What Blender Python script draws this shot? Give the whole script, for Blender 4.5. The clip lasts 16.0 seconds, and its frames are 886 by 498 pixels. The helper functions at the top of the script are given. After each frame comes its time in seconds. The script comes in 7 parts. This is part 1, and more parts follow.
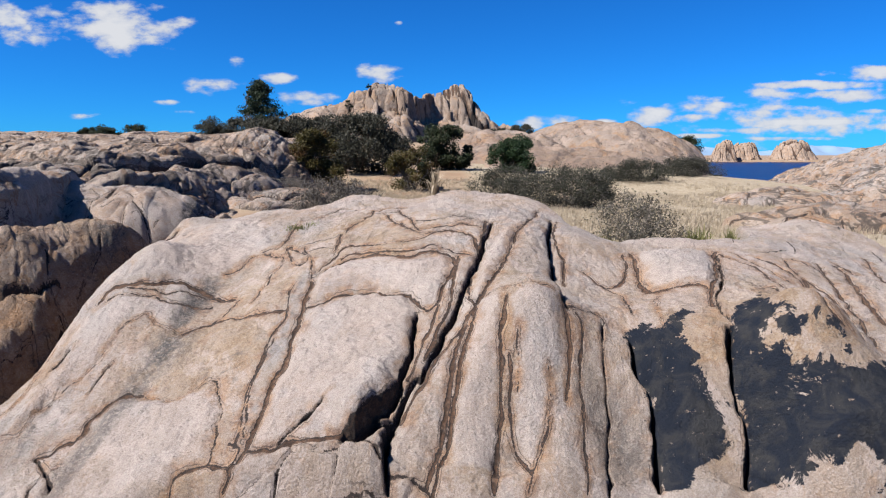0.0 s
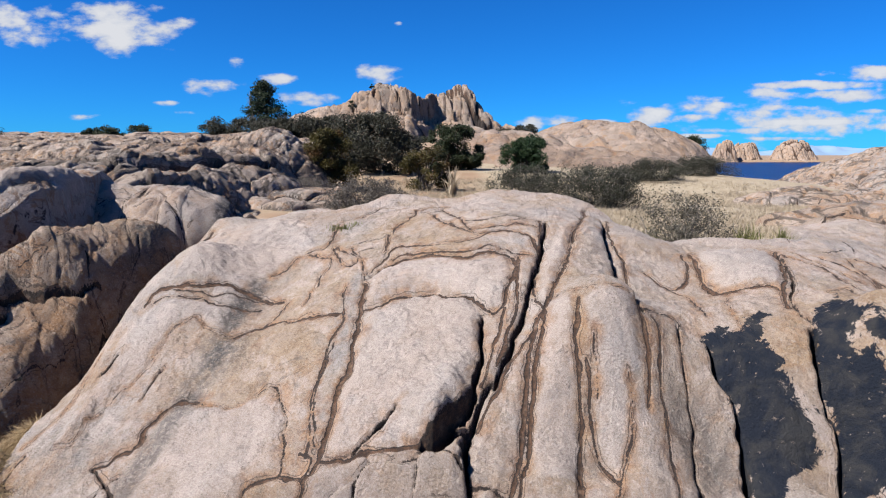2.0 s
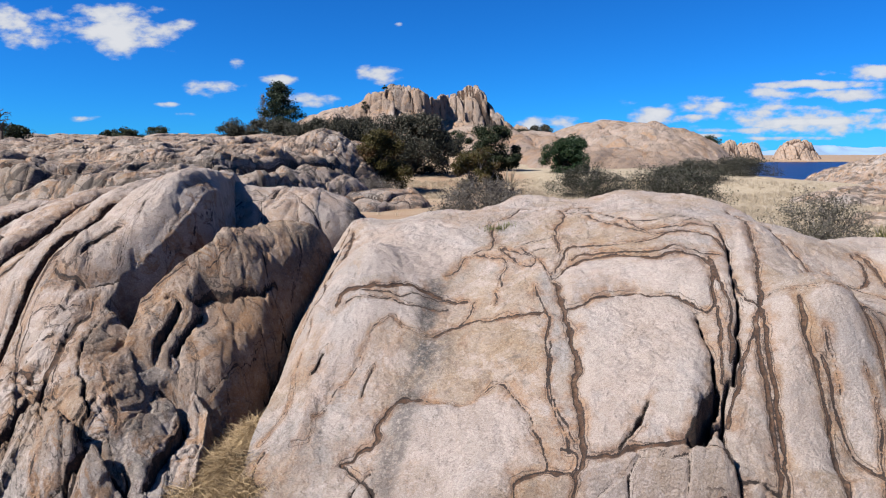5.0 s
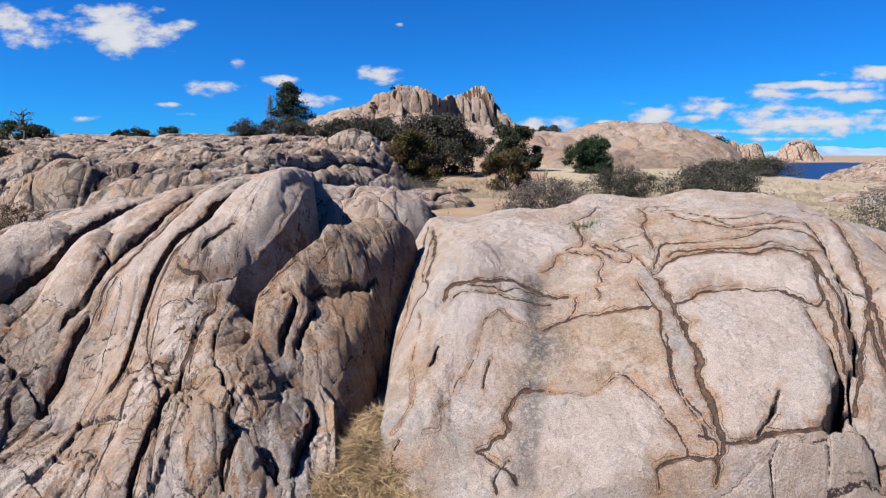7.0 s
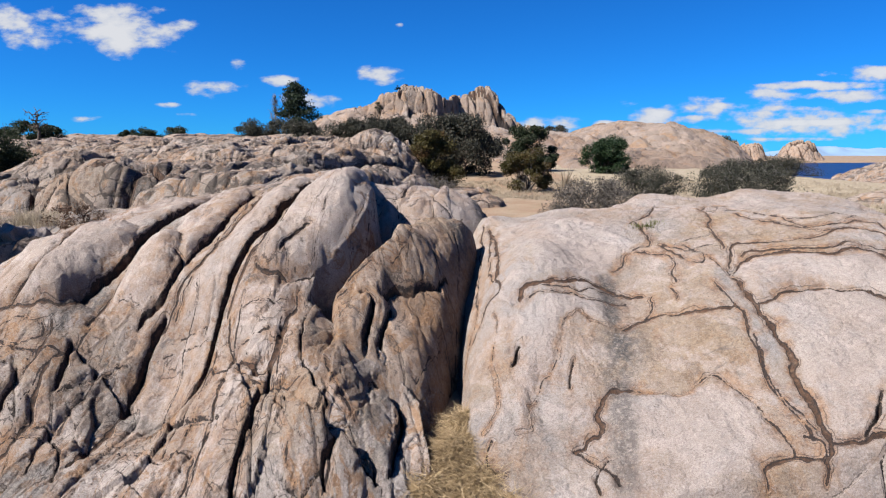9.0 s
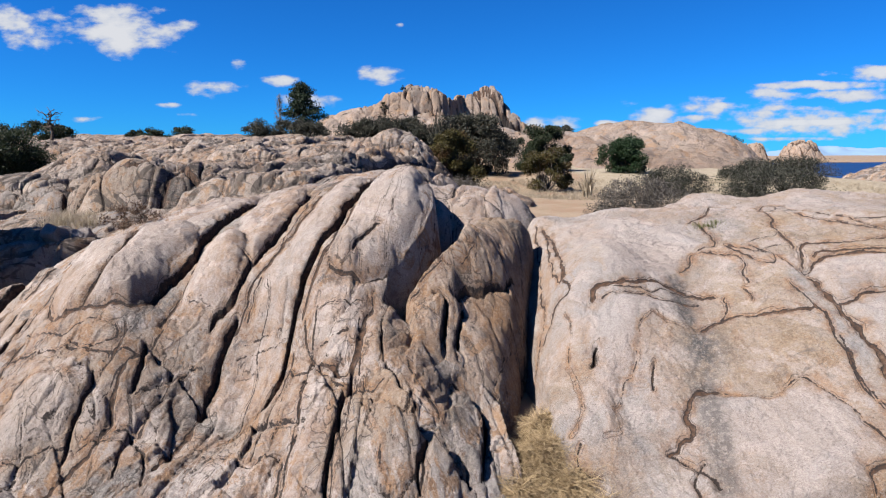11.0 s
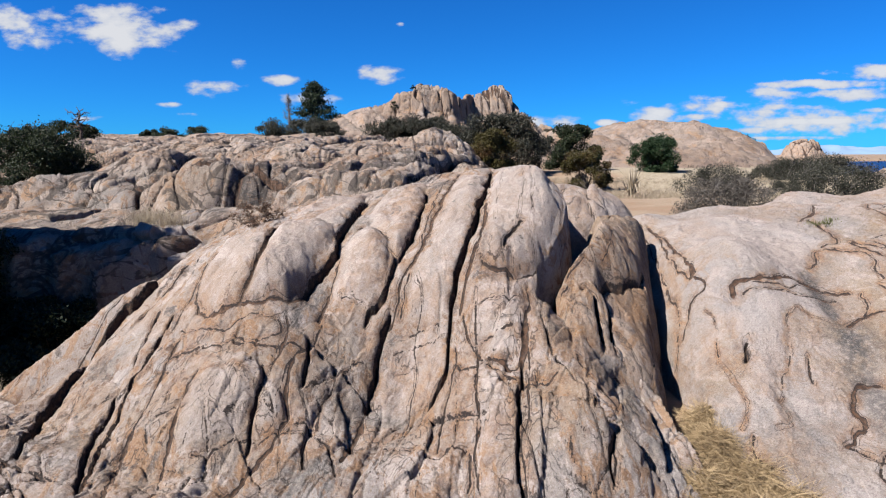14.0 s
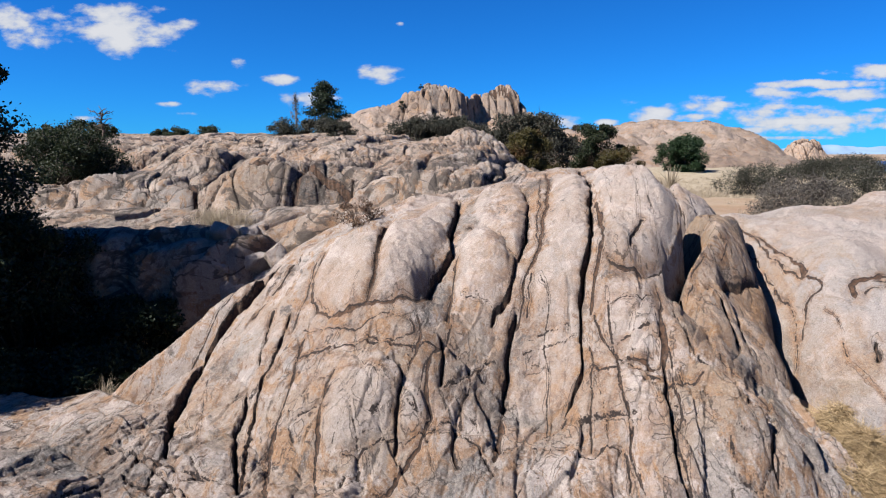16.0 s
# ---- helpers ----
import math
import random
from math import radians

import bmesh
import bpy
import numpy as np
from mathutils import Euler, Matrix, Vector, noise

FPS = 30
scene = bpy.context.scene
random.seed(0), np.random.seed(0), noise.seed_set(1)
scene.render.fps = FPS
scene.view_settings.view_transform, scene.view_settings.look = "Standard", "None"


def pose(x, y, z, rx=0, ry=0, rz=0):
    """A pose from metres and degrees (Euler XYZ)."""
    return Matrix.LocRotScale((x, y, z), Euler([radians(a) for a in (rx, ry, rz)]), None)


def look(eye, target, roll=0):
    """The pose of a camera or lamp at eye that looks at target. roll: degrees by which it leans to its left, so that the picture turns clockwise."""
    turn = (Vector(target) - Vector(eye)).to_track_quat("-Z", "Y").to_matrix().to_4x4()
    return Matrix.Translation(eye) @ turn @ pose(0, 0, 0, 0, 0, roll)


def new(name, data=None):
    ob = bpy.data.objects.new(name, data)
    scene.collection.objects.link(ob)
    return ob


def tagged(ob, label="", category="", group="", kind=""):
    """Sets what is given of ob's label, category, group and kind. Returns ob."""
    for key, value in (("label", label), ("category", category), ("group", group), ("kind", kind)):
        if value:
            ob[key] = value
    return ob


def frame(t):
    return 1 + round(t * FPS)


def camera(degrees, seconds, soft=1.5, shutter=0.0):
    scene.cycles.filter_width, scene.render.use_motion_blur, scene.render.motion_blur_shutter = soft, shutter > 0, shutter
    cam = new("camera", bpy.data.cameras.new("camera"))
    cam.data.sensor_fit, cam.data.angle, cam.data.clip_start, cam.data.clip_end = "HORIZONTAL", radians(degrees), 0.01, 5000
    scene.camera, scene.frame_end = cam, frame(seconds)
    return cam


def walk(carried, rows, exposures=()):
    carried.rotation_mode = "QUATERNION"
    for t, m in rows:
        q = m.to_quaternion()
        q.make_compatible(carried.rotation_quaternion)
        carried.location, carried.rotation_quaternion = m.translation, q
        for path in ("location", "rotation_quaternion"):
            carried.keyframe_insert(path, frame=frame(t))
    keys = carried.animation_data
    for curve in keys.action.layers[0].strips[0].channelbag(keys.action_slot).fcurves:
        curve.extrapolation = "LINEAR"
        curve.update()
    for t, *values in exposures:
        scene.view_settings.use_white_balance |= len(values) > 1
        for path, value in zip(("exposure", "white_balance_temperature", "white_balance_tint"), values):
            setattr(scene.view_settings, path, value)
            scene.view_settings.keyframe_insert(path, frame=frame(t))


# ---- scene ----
cam = camera(70.0, 16.0, soft=1.15)
METRES, EYE, TILT, LEAN, TURN = 10.0, 3.2, -8.6, 0.0, 0.0
ROWS = [
    (0.0, -0.0000, 0.0000, 0.0000, 0.00, 0.00, 0.00),
    (0.5, -0.0134, 0.0073, -0.0001, -0.00, 0.01, -0.03),
    (1.0, -0.0288, 0.0109, -0.0005, -0.02, 0.02, -0.04),
    (1.5, -0.0463, 0.0191, 0.0009, -0.01, 0.04, -0.00),
    (2.0, -0.0733, 0.0270, 0.0001, -0.01, 0.04, 0.07),
    (2.5, -0.1123, 0.0284, 0.0004, -0.01, 0.04, 0.12),
    (3.0, -0.1524, 0.0258, -0.0000, 0.03, 0.04, 0.16),
    (3.5, -0.1976, 0.0235, 0.0002, -0.01, 0.03, 0.08),
    (4.0, -0.2367, 0.0212, 0.0019, 0.06, 0.09, 0.21),
    (6.5, -0.4206, -0.0079, -0.0045, 0.10, 0.11, 0.18),
    (7.0, -0.4516, -0.0135, -0.0049, 0.12, 0.13, 0.15),
    (7.5, -0.4812, -0.0130, -0.0041, 0.14, 0.15, 0.15),
    (8.0, -0.5066, -0.0159, -0.0053, 0.14, 0.14, 0.14),
    (8.5, -0.5306, -0.0137, -0.0055, 0.13, 0.15, 0.15),
    (11.0, -0.6457, -0.0017, -0.0045, 0.18, 0.15, 0.19),
    (11.5, -0.6801, -0.0076, -0.0055, 0.19, 0.13, 0.23),
    (12.0, -0.7158, -0.0143, -0.0057, 0.17, 0.12, 0.21),
    (12.5, -0.7489, -0.0166, -0.0062, 0.19, 0.12, 0.21),
    (13.0, -0.7769, -0.0171, -0.0065, 0.21, 0.12, 0.22),
    (13.5, -0.8052, -0.0153, -0.0074, 0.21, 0.12, 0.21),
    (14.0, -0.8373, -0.0173, -0.0070, 0.22, 0.09, 0.23),
    (14.5, -0.8755, -0.0207, -0.0060, 0.21, 0.05, 0.21),
    (15.0, -0.9188, -0.0214, -0.0045, 0.23, 0.02, 0.26),
    (15.5, -0.9604, -0.0179, -0.0050, 0.21, 0.05, 0.25),
    (16.0, -1.0000, -0.0166, -0.0069, 0.19, 0.06, 0.20),
]
walk(cam, [(t, pose(0, 0, EYE, TILT, LEAN, TURN) @ pose(METRES * x, METRES * y, METRES * z, 90 + pitch, roll, yaw)) for t, x, y, z, yaw, pitch, roll in ROWS])


# ---- sky, clouds and sun ----
SUN_LEFT, SUN_HEIGHT = 116.0, 47.0        # degrees: from straight ahead to the left, and above the horizon
CLOUDS = [(-0.633, 0.200, 0.055, 0.032), (-0.480, 0.186, 0.089, 0.027), (-0.499, 0.214, 0.067, 0.016), (-0.315, 0.142, 0.012, 0.010), (-0.353, 0.104, 0.046, 0.012), (-0.251, 0.117, 0.031, 0.008), (-0.206, 0.085, 0.040, 0.012), (-0.427, 0.079, 0.020, 0.005), (-0.397, 0.064, 0.018, 0.004), (-0.555, 0.058, 0.022, 0.006), (-0.097, 0.127, 0.038, 0.013), (-0.068, 0.196, 0.007, 0.004), (0.167, 0.049, 0.040, 0.013), (0.255, 0.047, 0.022, 0.007)]
CLOUDS += [(0.325, 0.059, 0.036, 0.015), (0.391, 0.055, 0.045, 0.008), (0.451, 0.075, 0.040, 0.007), (0.579, 0.105, 0.080, 0.007), (0.646, 0.124, 0.054, 0.011), (0.563, 0.089, 0.063, 0.008), (0.641, 0.088, 0.054, 0.013), (0.538, 0.071, 0.080, 0.006), (0.453, 0.036, 0.063, 0.006), (0.575, 0.049, 0.080, 0.006), (0.661, 0.066, 0.036, 0.005), (0.410, 0.028, 0.054, 0.004), (0.542, 0.023, 0.071, 0.004), (0.681, 0.040, 0.027, 0.008)]
sun = new("sun", bpy.data.lights.new("sun", "SUN"))
sun.data.energy, sun.data.angle, sun.data.color = 5.0, radians(0.55), (1.0, 0.962, 0.915)
to_sun = Vector((-math.sin(radians(SUN_LEFT)) * math.cos(radians(SUN_HEIGHT)), math.cos(radians(SUN_LEFT)) * math.cos(radians(SUN_HEIGHT)), math.sin(radians(SUN_HEIGHT))))
sun.matrix_world = look(to_sun * 50, (0, 0, 0))

world = bpy.data.worlds.new("sky")
scene.world = world
world.use_nodes = True
wn, wl = world.node_tree.nodes, world.node_tree.links
wn.clear()


def wmath(op, a, b=0.0, c=0.0, clamp=False):
    n = wn.new("ShaderNodeMath")
    n.operation, n.use_clamp = op, clamp
    for k, v in enumerate((a, b, c)):
        if isinstance(v, (int, float)):
            n.inputs[k].default_value = v
        else:
            wl.new(v, n.inputs[k])
    return n.outputs[0]


sky = wn.new("ShaderNodeTexSky")
sky.sky_type, sky.sun_disc = "NISHITA", False
sky.sun_elevation, sky.sun_rotation = radians(SUN_HEIGHT), radians(-SUN_LEFT)
sky.altitude, sky.air_density, sky.dust_density, sky.ozone_density = 1600, 0.9, 0.25, 3.0
deep = wn.new("ShaderNodeMix")
deep.data_type, deep.blend_type = "RGBA", "MULTIPLY"
deep.inputs[0].default_value, deep.inputs[7].default_value = 1.0, (0.060, 0.450, 0.960, 1)
wl.new(sky.outputs[0], deep.inputs[6])
coord = wn.new("ShaderNodeTexCoord")
axes = wn.new("ShaderNodeSeparateXYZ")
wl.new(coord.outputs["Generated"], axes.inputs[0])
ahead = wmath("MAXIMUM", axes.outputs[1], 0.05)
across, up = wmath("DIVIDE", axes.outputs[0], ahead), wmath("DIVIDE", axes.outputs[2], ahead)
plane = wn.new("ShaderNodeCombineXYZ")
wl.new(across, plane.inputs[0])
wl.new(wmath("MULTIPLY", up, 2.0), plane.inputs[1])
puff = wn.new("ShaderNodeTexNoise")
puff.inputs["Scale"].default_value, puff.inputs["Detail"].default_value, puff.inputs["Roughness"].default_value = 17.0, 8.0, 0.55
wl.new(plane.outputs[0], puff.inputs["Vector"])
cover = None
for u0, w0, su, sw in CLOUDS:
    su, sw = su * 1.02, sw * 1.15
    a = wmath("POWER", wmath("ABSOLUTE", wmath("MULTIPLY_ADD", across, 1 / su, -u0 / su)), 2.0)
    low = wmath("MULTIPLY_ADD", up, 1 / sw, -w0 / sw)
    b = wmath("POWER", wmath("ABSOLUTE", wmath("MAXIMUM", low, wmath("MULTIPLY", low, 1.5))), 2.0)
    one = wmath("SUBTRACT", 1.0, wmath("ADD", a, b))
    cover = one if cover is None else wmath("MAXIMUM", cover, one)
bank_a = wmath("POWER", wmath("ABSOLUTE", wmath("MULTIPLY_ADD", across, 1 / 0.24, -0.54 / 0.24)), 2.0)
bank_b = wmath("POWER", wmath("ABSOLUTE", wmath("MULTIPLY_ADD", up, 1 / 0.045, -0.058 / 0.045)), 2.0)
cover = wmath("MAXIMUM", cover, wmath("SUBTRACT", 0.42, wmath("ADD", bank_a, bank_b)))
dense = wmath("ADD", wmath("MAXIMUM", cover, -2.2), wmath("MULTIPLY_ADD", puff.outputs[0], 6.6, -3.2))
mask = wn.new("ShaderNodeMapRange")
mask.interpolation_type = "SMOOTHSTEP"
mask.inputs["From Min"].default_value, mask.inputs["From Max"].default_value = -0.2, 1.15
mask.inputs["To Max"].default_value = 0.95
wl.new(dense, mask.inputs["Value"])
front = wmath("GREATER_THAN", axes.outputs[1], 0.05)
shade = wn.new("ShaderNodeMapRange")
shade.inputs["From Min"].default_value, shade.inputs["From Max"].default_value = 0.2, 1.6
wl.new(dense, shade.inputs["Value"])
body = wn.new("ShaderNodeMix")
body.data_type = "RGBA"
body.inputs[6].default_value, body.inputs[7].default_value = (3.55, 3.9, 4.65, 1), (5.2, 5.25, 5.4, 1)
wl.new(shade.outputs[0], body.inputs[0])
mixed = wn.new("ShaderNodeMix")
mixed.data_type = "RGBA"
wl.new(wmath("MULTIPLY", mask.outputs[0], front), mixed.inputs[0])
wl.new(deep.outputs[2], mixed.inputs[6])
wl.new(body.outputs[2], mixed.inputs[7])
back = wn.new("ShaderNodeBackground")
back.inputs["Strength"].default_value = 0.05
wl.new(mixed.outputs[2], back.inputs["Color"])
wout = wn.new("ShaderNodeOutputWorld")
wl.new(back.outputs[0], wout.inputs["Surface"])
scene.view_settings.exposure = 1.55

# ---- materials ----
def graph(name):
    m = bpy.data.materials.new(name)
    m.use_nodes = True
    m.node_tree.nodes.clear()
    return m, m.node_tree.nodes, m.node_tree.links


class Kit:
    """Short words for node building."""

    def __init__(self, name):
        self.m, self.n, self.l = graph(name)
        self.tc = self.n.new("ShaderNodeTexCoord")
        self.geo = self.n.new("ShaderNodeNewGeometry")
        self.place = self.geo.outputs["Position"]

    def link(self, v, socket):
        if isinstance(v, (int, float)):
            socket.default_value = v
        elif isinstance(v, tuple):
            socket.default_value = (*v, 1) if len(v) == 3 and socket.type == "RGBA" else v
        else:
            self.l.new(v, socket)

    def noise(self, scale, detail=4.0, rough=0.55, distort=0.0, squash=None, vec=None):
        n = self.n.new("ShaderNodeTexNoise")
        n.inputs["Scale"].default_value, n.inputs["Detail"].default_value = scale, detail
        n.inputs["Roughness"].default_value, n.inputs["Distortion"].default_value = rough, distort
        v = vec or self.place
        if squash:
            mp = self.n.new("ShaderNodeMapping")
            mp.inputs["Scale"].default_value = squash
            self.l.new(v, mp.inputs["Vector"])
            v = mp.outputs[0]
        self.l.new(v, n.inputs["Vector"])
        return n.outputs[0]

    def band(self, v, lo, hi, a=0.0, b=1.0):
        n = self.n.new("ShaderNodeMapRange")
        n.interpolation_type = "SMOOTHSTEP"
        for key, q in (("From Min", lo), ("From Max", hi), ("To Min", a), ("To Max", b)):
            n.inputs[key].default_value = q
        self.l.new(v, n.inputs["Value"])
        return n.outputs[0]

    def math(self, op, a, b=0.0):
        n = self.n.new("ShaderNodeMath")
        n.operation = op
        self.link(a, n.inputs[0])
        self.link(b, n.inputs[1])
        return n.outputs[0]

    def mix(self, f, a, b, mode="MIX"):
        n = self.n.new("ShaderNodeMix")
        n.data_type, n.blend_type = "RGBA", mode
        self.link(f, n.inputs[0])
        self.link(a, n.inputs[6])
        self.link(b, n.inputs[7])
        return n.outputs[2]

    def attr(self, name):
        n = self.n.new("ShaderNodeAttribute")
        n.attribute_name = name
        return n.outputs["Fac"]

    def random(self):
        return self.n.new("ShaderNodeObjectInfo").outputs["Random"]

    def island(self):
        return self.geo.outputs["Random Per Island"]

    def done(self, colour, rough=0.85, bump=None, strength=0.4, distance=0.02, metal=0.0, spec=0.35, through_light=0.0):
        b = self.n.new("ShaderNodeBsdfPrincipled")
        self.link(colour, b.inputs["Base Color"])
        self.link(rough, b.inputs["Roughness"])
        self.link(metal, b.inputs["Metallic"])
        self.link(spec, b.inputs["Specular IOR Level"])
        if bump is not None:
            n = self.n.new("ShaderNodeBump")
            n.inputs["Strength"].default_value, n.inputs["Distance"].default_value = strength, distance
            self.l.new(bump, n.inputs["Height"])
            self.l.new(n.outputs[0], b.inputs["Normal"])
        out = self.n.new("ShaderNodeOutputMaterial")
        surface = b.outputs[0]
        if through_light:
            t = self.n.new("ShaderNodeBsdfTranslucent")
            self.link(colour, t.inputs["Color"])
            mx = self.n.new("ShaderNodeMixShader")
            mx.inputs[0].default_value = through_light
            self.l.new(surface, mx.inputs[1])
            self.l.new(t.outputs[0], mx.inputs[2])
            surface = mx.outputs[0]
        self.l.new(surface, out.inputs["Surface"])
        return self.m


def granite(name, pale, pink, grey, dark_amount=0.25, size=1.0, grain=True, veins=0.0, wild=0.4):
    """Weathered granite: buff and pinkish, with grey bloom, rusty and dark brown seams and black rock varnish."""
    k = Kit(name)
    broad = k.noise(0.55 / size, 5, 0.6, 0.4)
    mid = k.noise(2.3 / size, 6, 0.65, 0.5)
    fine = k.noise(38 / size, 5, 0.7)
    c = k.mix(k.band(broad, 0.36, 0.62), pale, pink)
    c = k.mix(k.band(k.noise(1.1 / size, 6, 0.68, 0.8), 0.5, 0.68, 0, 0.6), c, grey)
    c = k.mix(k.band(mid, 0.40, 0.72, 0, 0.30), c, k.mix(0.5, c, (0.170, 0.106, 0.055)))
    c = k.mix(k.math("MULTIPLY", k.attr("tan"), k.band(mid, 0.30, 0.58, 0.35, 0.95)), c, k.mix(k.band(k.noise(6 / size, 5, 0.7), 0.38, 0.62), (0.238, 0.172, 0.114), (0.180, 0.122, 0.075)))
    c = k.mix(k.math("MULTIPLY", k.attr("bloom"), 0.75), c, (0.190, 0.188, 0.193))
    c = k.mix(k.band(k.noise(0.9 / size, 4, 0.6, 0.6, squash=(1.0, 1.0, 0.6)), 0.50, 0.66, 0.0, 0.6), c, k.mix(0.5, c, (0.285, 0.255, 0.232)))
    plain_rock = k.math("SUBTRACT", 1.0, k.math("MULTIPLY", k.attr("clean"), 0.8))
    # patches: bleached, ochre, rust-brown and lichen-grey, with ragged edges
    cream = tuple(q * f for q, f in zip(pale, (1.26, 1.22, 1.20)))
    c = k.mix(k.band(k.noise(1.5 / size, 8, 0.70, 1.0), 0.52, 0.57, 0.0, min(0.85, 0.8 * wild + 0.15)), c, cream)
    c = k.mix(k.math("MULTIPLY", k.attr("clean"), 0.22), c, cream)
    c = k.mix(k.math("MULTIPLY", k.band(k.noise(2.1 / size, 8, 0.72, 1.3, squash=(1.2, 0.7, 1.0)), 0.562 - 0.04 * wild, 0.622 - 0.04 * wild, 0.0, 0.75 * wild), plain_rock), c, (0.222, 0.124, 0.060))
    c = k.mix(k.math("MULTIPLY", k.band(k.noise(3.4 / size, 8, 0.74, 1.5, squash=(1.3, 0.6, 1.0)), 0.592 - 0.04 * wild, 0.652 - 0.04 * wild, 0.0, 0.75 * wild), plain_rock), c, (0.128, 0.068, 0.036))
    c = k.mix(k.math("MULTIPLY", k.band(k.noise(2.7 / size, 9, 0.76, 1.2, squash=(1.3, 0.6, 1.0)), 0.593 - 0.03 * wild, 0.655 - 0.03 * wild, 0.0, 0.8 * wild), plain_rock), c, (0.058, 0.052, 0.050))
    rust = k.math("MULTIPLY", k.attr("rust"), k.band(k.noise(4.2 / size, 7, 0.7, 0.5), 0.36, 0.60, 0.05, 0.90))
    c = k.mix(rust, c, k.mix(k.band(k.noise(7 / size, 6, 0.7), 0.40, 0.62), (0.240, 0.136, 0.070), (0.120, 0.062, 0.033)))
    # dark stains, and shade painted on parts of the boulder and outcrop
    c = k.mix(k.math("MULTIPLY", k.attr("stain_shade"), k.band(k.noise(11 / size, 6, 0.75), 0.34, 0.58, 0.25, 1.0)), c, (0.052, 0.048, 0.047))
    if grain:
        c = k.mix(k.band(k.noise(24, 5, 0.75), 0.45, 0.66, 0.0, 0.25), c, k.mix(1.0, c, (0.66, 0.58, 0.52), "MULTIPLY"))
        c = k.mix(k.band(k.noise(80, 3, 0.8), 0.42, 0.62, 0.0, 0.75), c, k.mix(1.0, c, (0.58, 0.54, 0.52), "MULTIPLY"))
        c = k.mix(k.band(fine, 0.53, 0.66, 0.0, 0.5), c, (0.280, 0.254, 0.230))
        pits = k.noise(55, 4, 0.7)
        c = k.mix(k.math("MULTIPLY", k.band(pits, 0.59, 0.65, 0, 0.8), k.band(k.noise(1.6, 5, 0.7), 0.42, 0.62, 0.10, 1.0)), c, (0.050, 0.040, 0.034))
    soot = k.math("MULTIPLY", k.band(k.noise(3.0 / size, 9, 0.75, 1.6), 0.53, 0.66), k.band(k.noise(0.8 / size, 5, 0.6), 0.46, 0.62))
    c = k.mix(k.math("MULTIPLY", soot, dark_amount), c, (0.048, 0.045, 0.045))
    if veins:
        for scale, turn, wide in ((0.75, (1.3, 0.45, 1.4), 0.034), (1.5, (1.1, 0.40, 1.2), 0.030)):
            lines = k.math("ABSOLUTE", k.math("SUBTRACT", k.noise(scale / size, 4, 0.55, 0.9, squash=turn), 0.5))
            patchy = k.math("MULTIPLY", k.band(lines, wide, wide * 0.45), k.band(k.noise(0.9 * scale / size, 3, 0.6), 0.40, 0.52, 0.1, 1.0))
            c = k.mix(k.math("MULTIPLY", patchy, veins), c, (0.034, 0.026, 0.021))
    # seams: a ragged brown filling with thin dark edges, and finer strands that run beside it
    field = k.attr("seam")
    ragged = k.math("MULTIPLY", k.math("SUBTRACT", k.noise(30 / size, 4, 0.7), 0.5), 0.26)
    sway = k.math("MULTIPLY", k.math("SUBTRACT", k.noise(5 / size, 4, 0.6), 0.5), 0.30)
    seam = k.math("ADD", k.math("ADD", field, ragged), sway)
    there = k.band(field, 0.02, 0.12)
    cover = k.math("MULTIPLY", k.band(seam, 0.45, 0.54), k.band(k.noise(7 / size, 5, 0.7), 0.28, 0.50, 0.55, 1.0))
    c = k.mix(k.math("MULTIPLY", cover, there), c, k.mix(k.band(k.noise(16 / size, 5, 0.7), 0.38, 0.62), (0.074, 0.038, 0.021), (0.028, 0.016, 0.011)))
    lip = k.math("MULTIPLY", k.band(seam, 0.47, 0.51), k.band(seam, 0.60, 0.55))
    strand = k.math("ADD", k.math("ADD", field, ragged), k.math("MULTIPLY", k.math("SUBTRACT", k.noise(3.1 / size, 3, 0.6), 0.5), 0.7))
    fine_lines = k.math("MULTIPLY", k.math("MULTIPLY", k.band(strand, 0.27, 0.31), k.band(strand, 0.37, 0.33)), k.band(k.noise(2.2 / size, 3, 0.6), 0.40, 0.54, 0.0, 0.75))
    heart = k.band(seam, 0.80, 0.95)
    c = k.mix(k.math("MULTIPLY", k.math("MAXIMUM", k.math("MAXIMUM", lip, heart), fine_lines), there), c, (0.019, 0.013, 0.011))
    varnish = k.band(k.math("ADD", k.attr("varnish"), k.math("MULTIPLY", k.math("SUBTRACT", k.noise(3.6, 10, 0.72, 0.5), 0.5), 1.15)), 0.485, 0.515)
    varnish = k.math("MULTIPLY", varnish, k.band(k.noise(13, 6, 0.75), 0.32, 0.38, 0.1, 1.0))
    c = k.mix(varnish, c, k.mix(k.band(k.noise(4.0, 6, 0.7, 0.6), 0.42, 0.66), (0.0085, 0.0110, 0.0175), (0.024, 0.024, 0.0255)))
    bump = k.math("ADD", k.math("MULTIPLY", fine, 1.1), k.math("MULTIPLY", k.noise(9 / size, 8, 0.75), 1.8))
    spec = k.math("SUBTRACT", 0.3, k.math("MULTIPLY", varnish, 0.2))
    return k.done(c, 0.85, bump, 1.0, 0.028 * size, spec=spec)


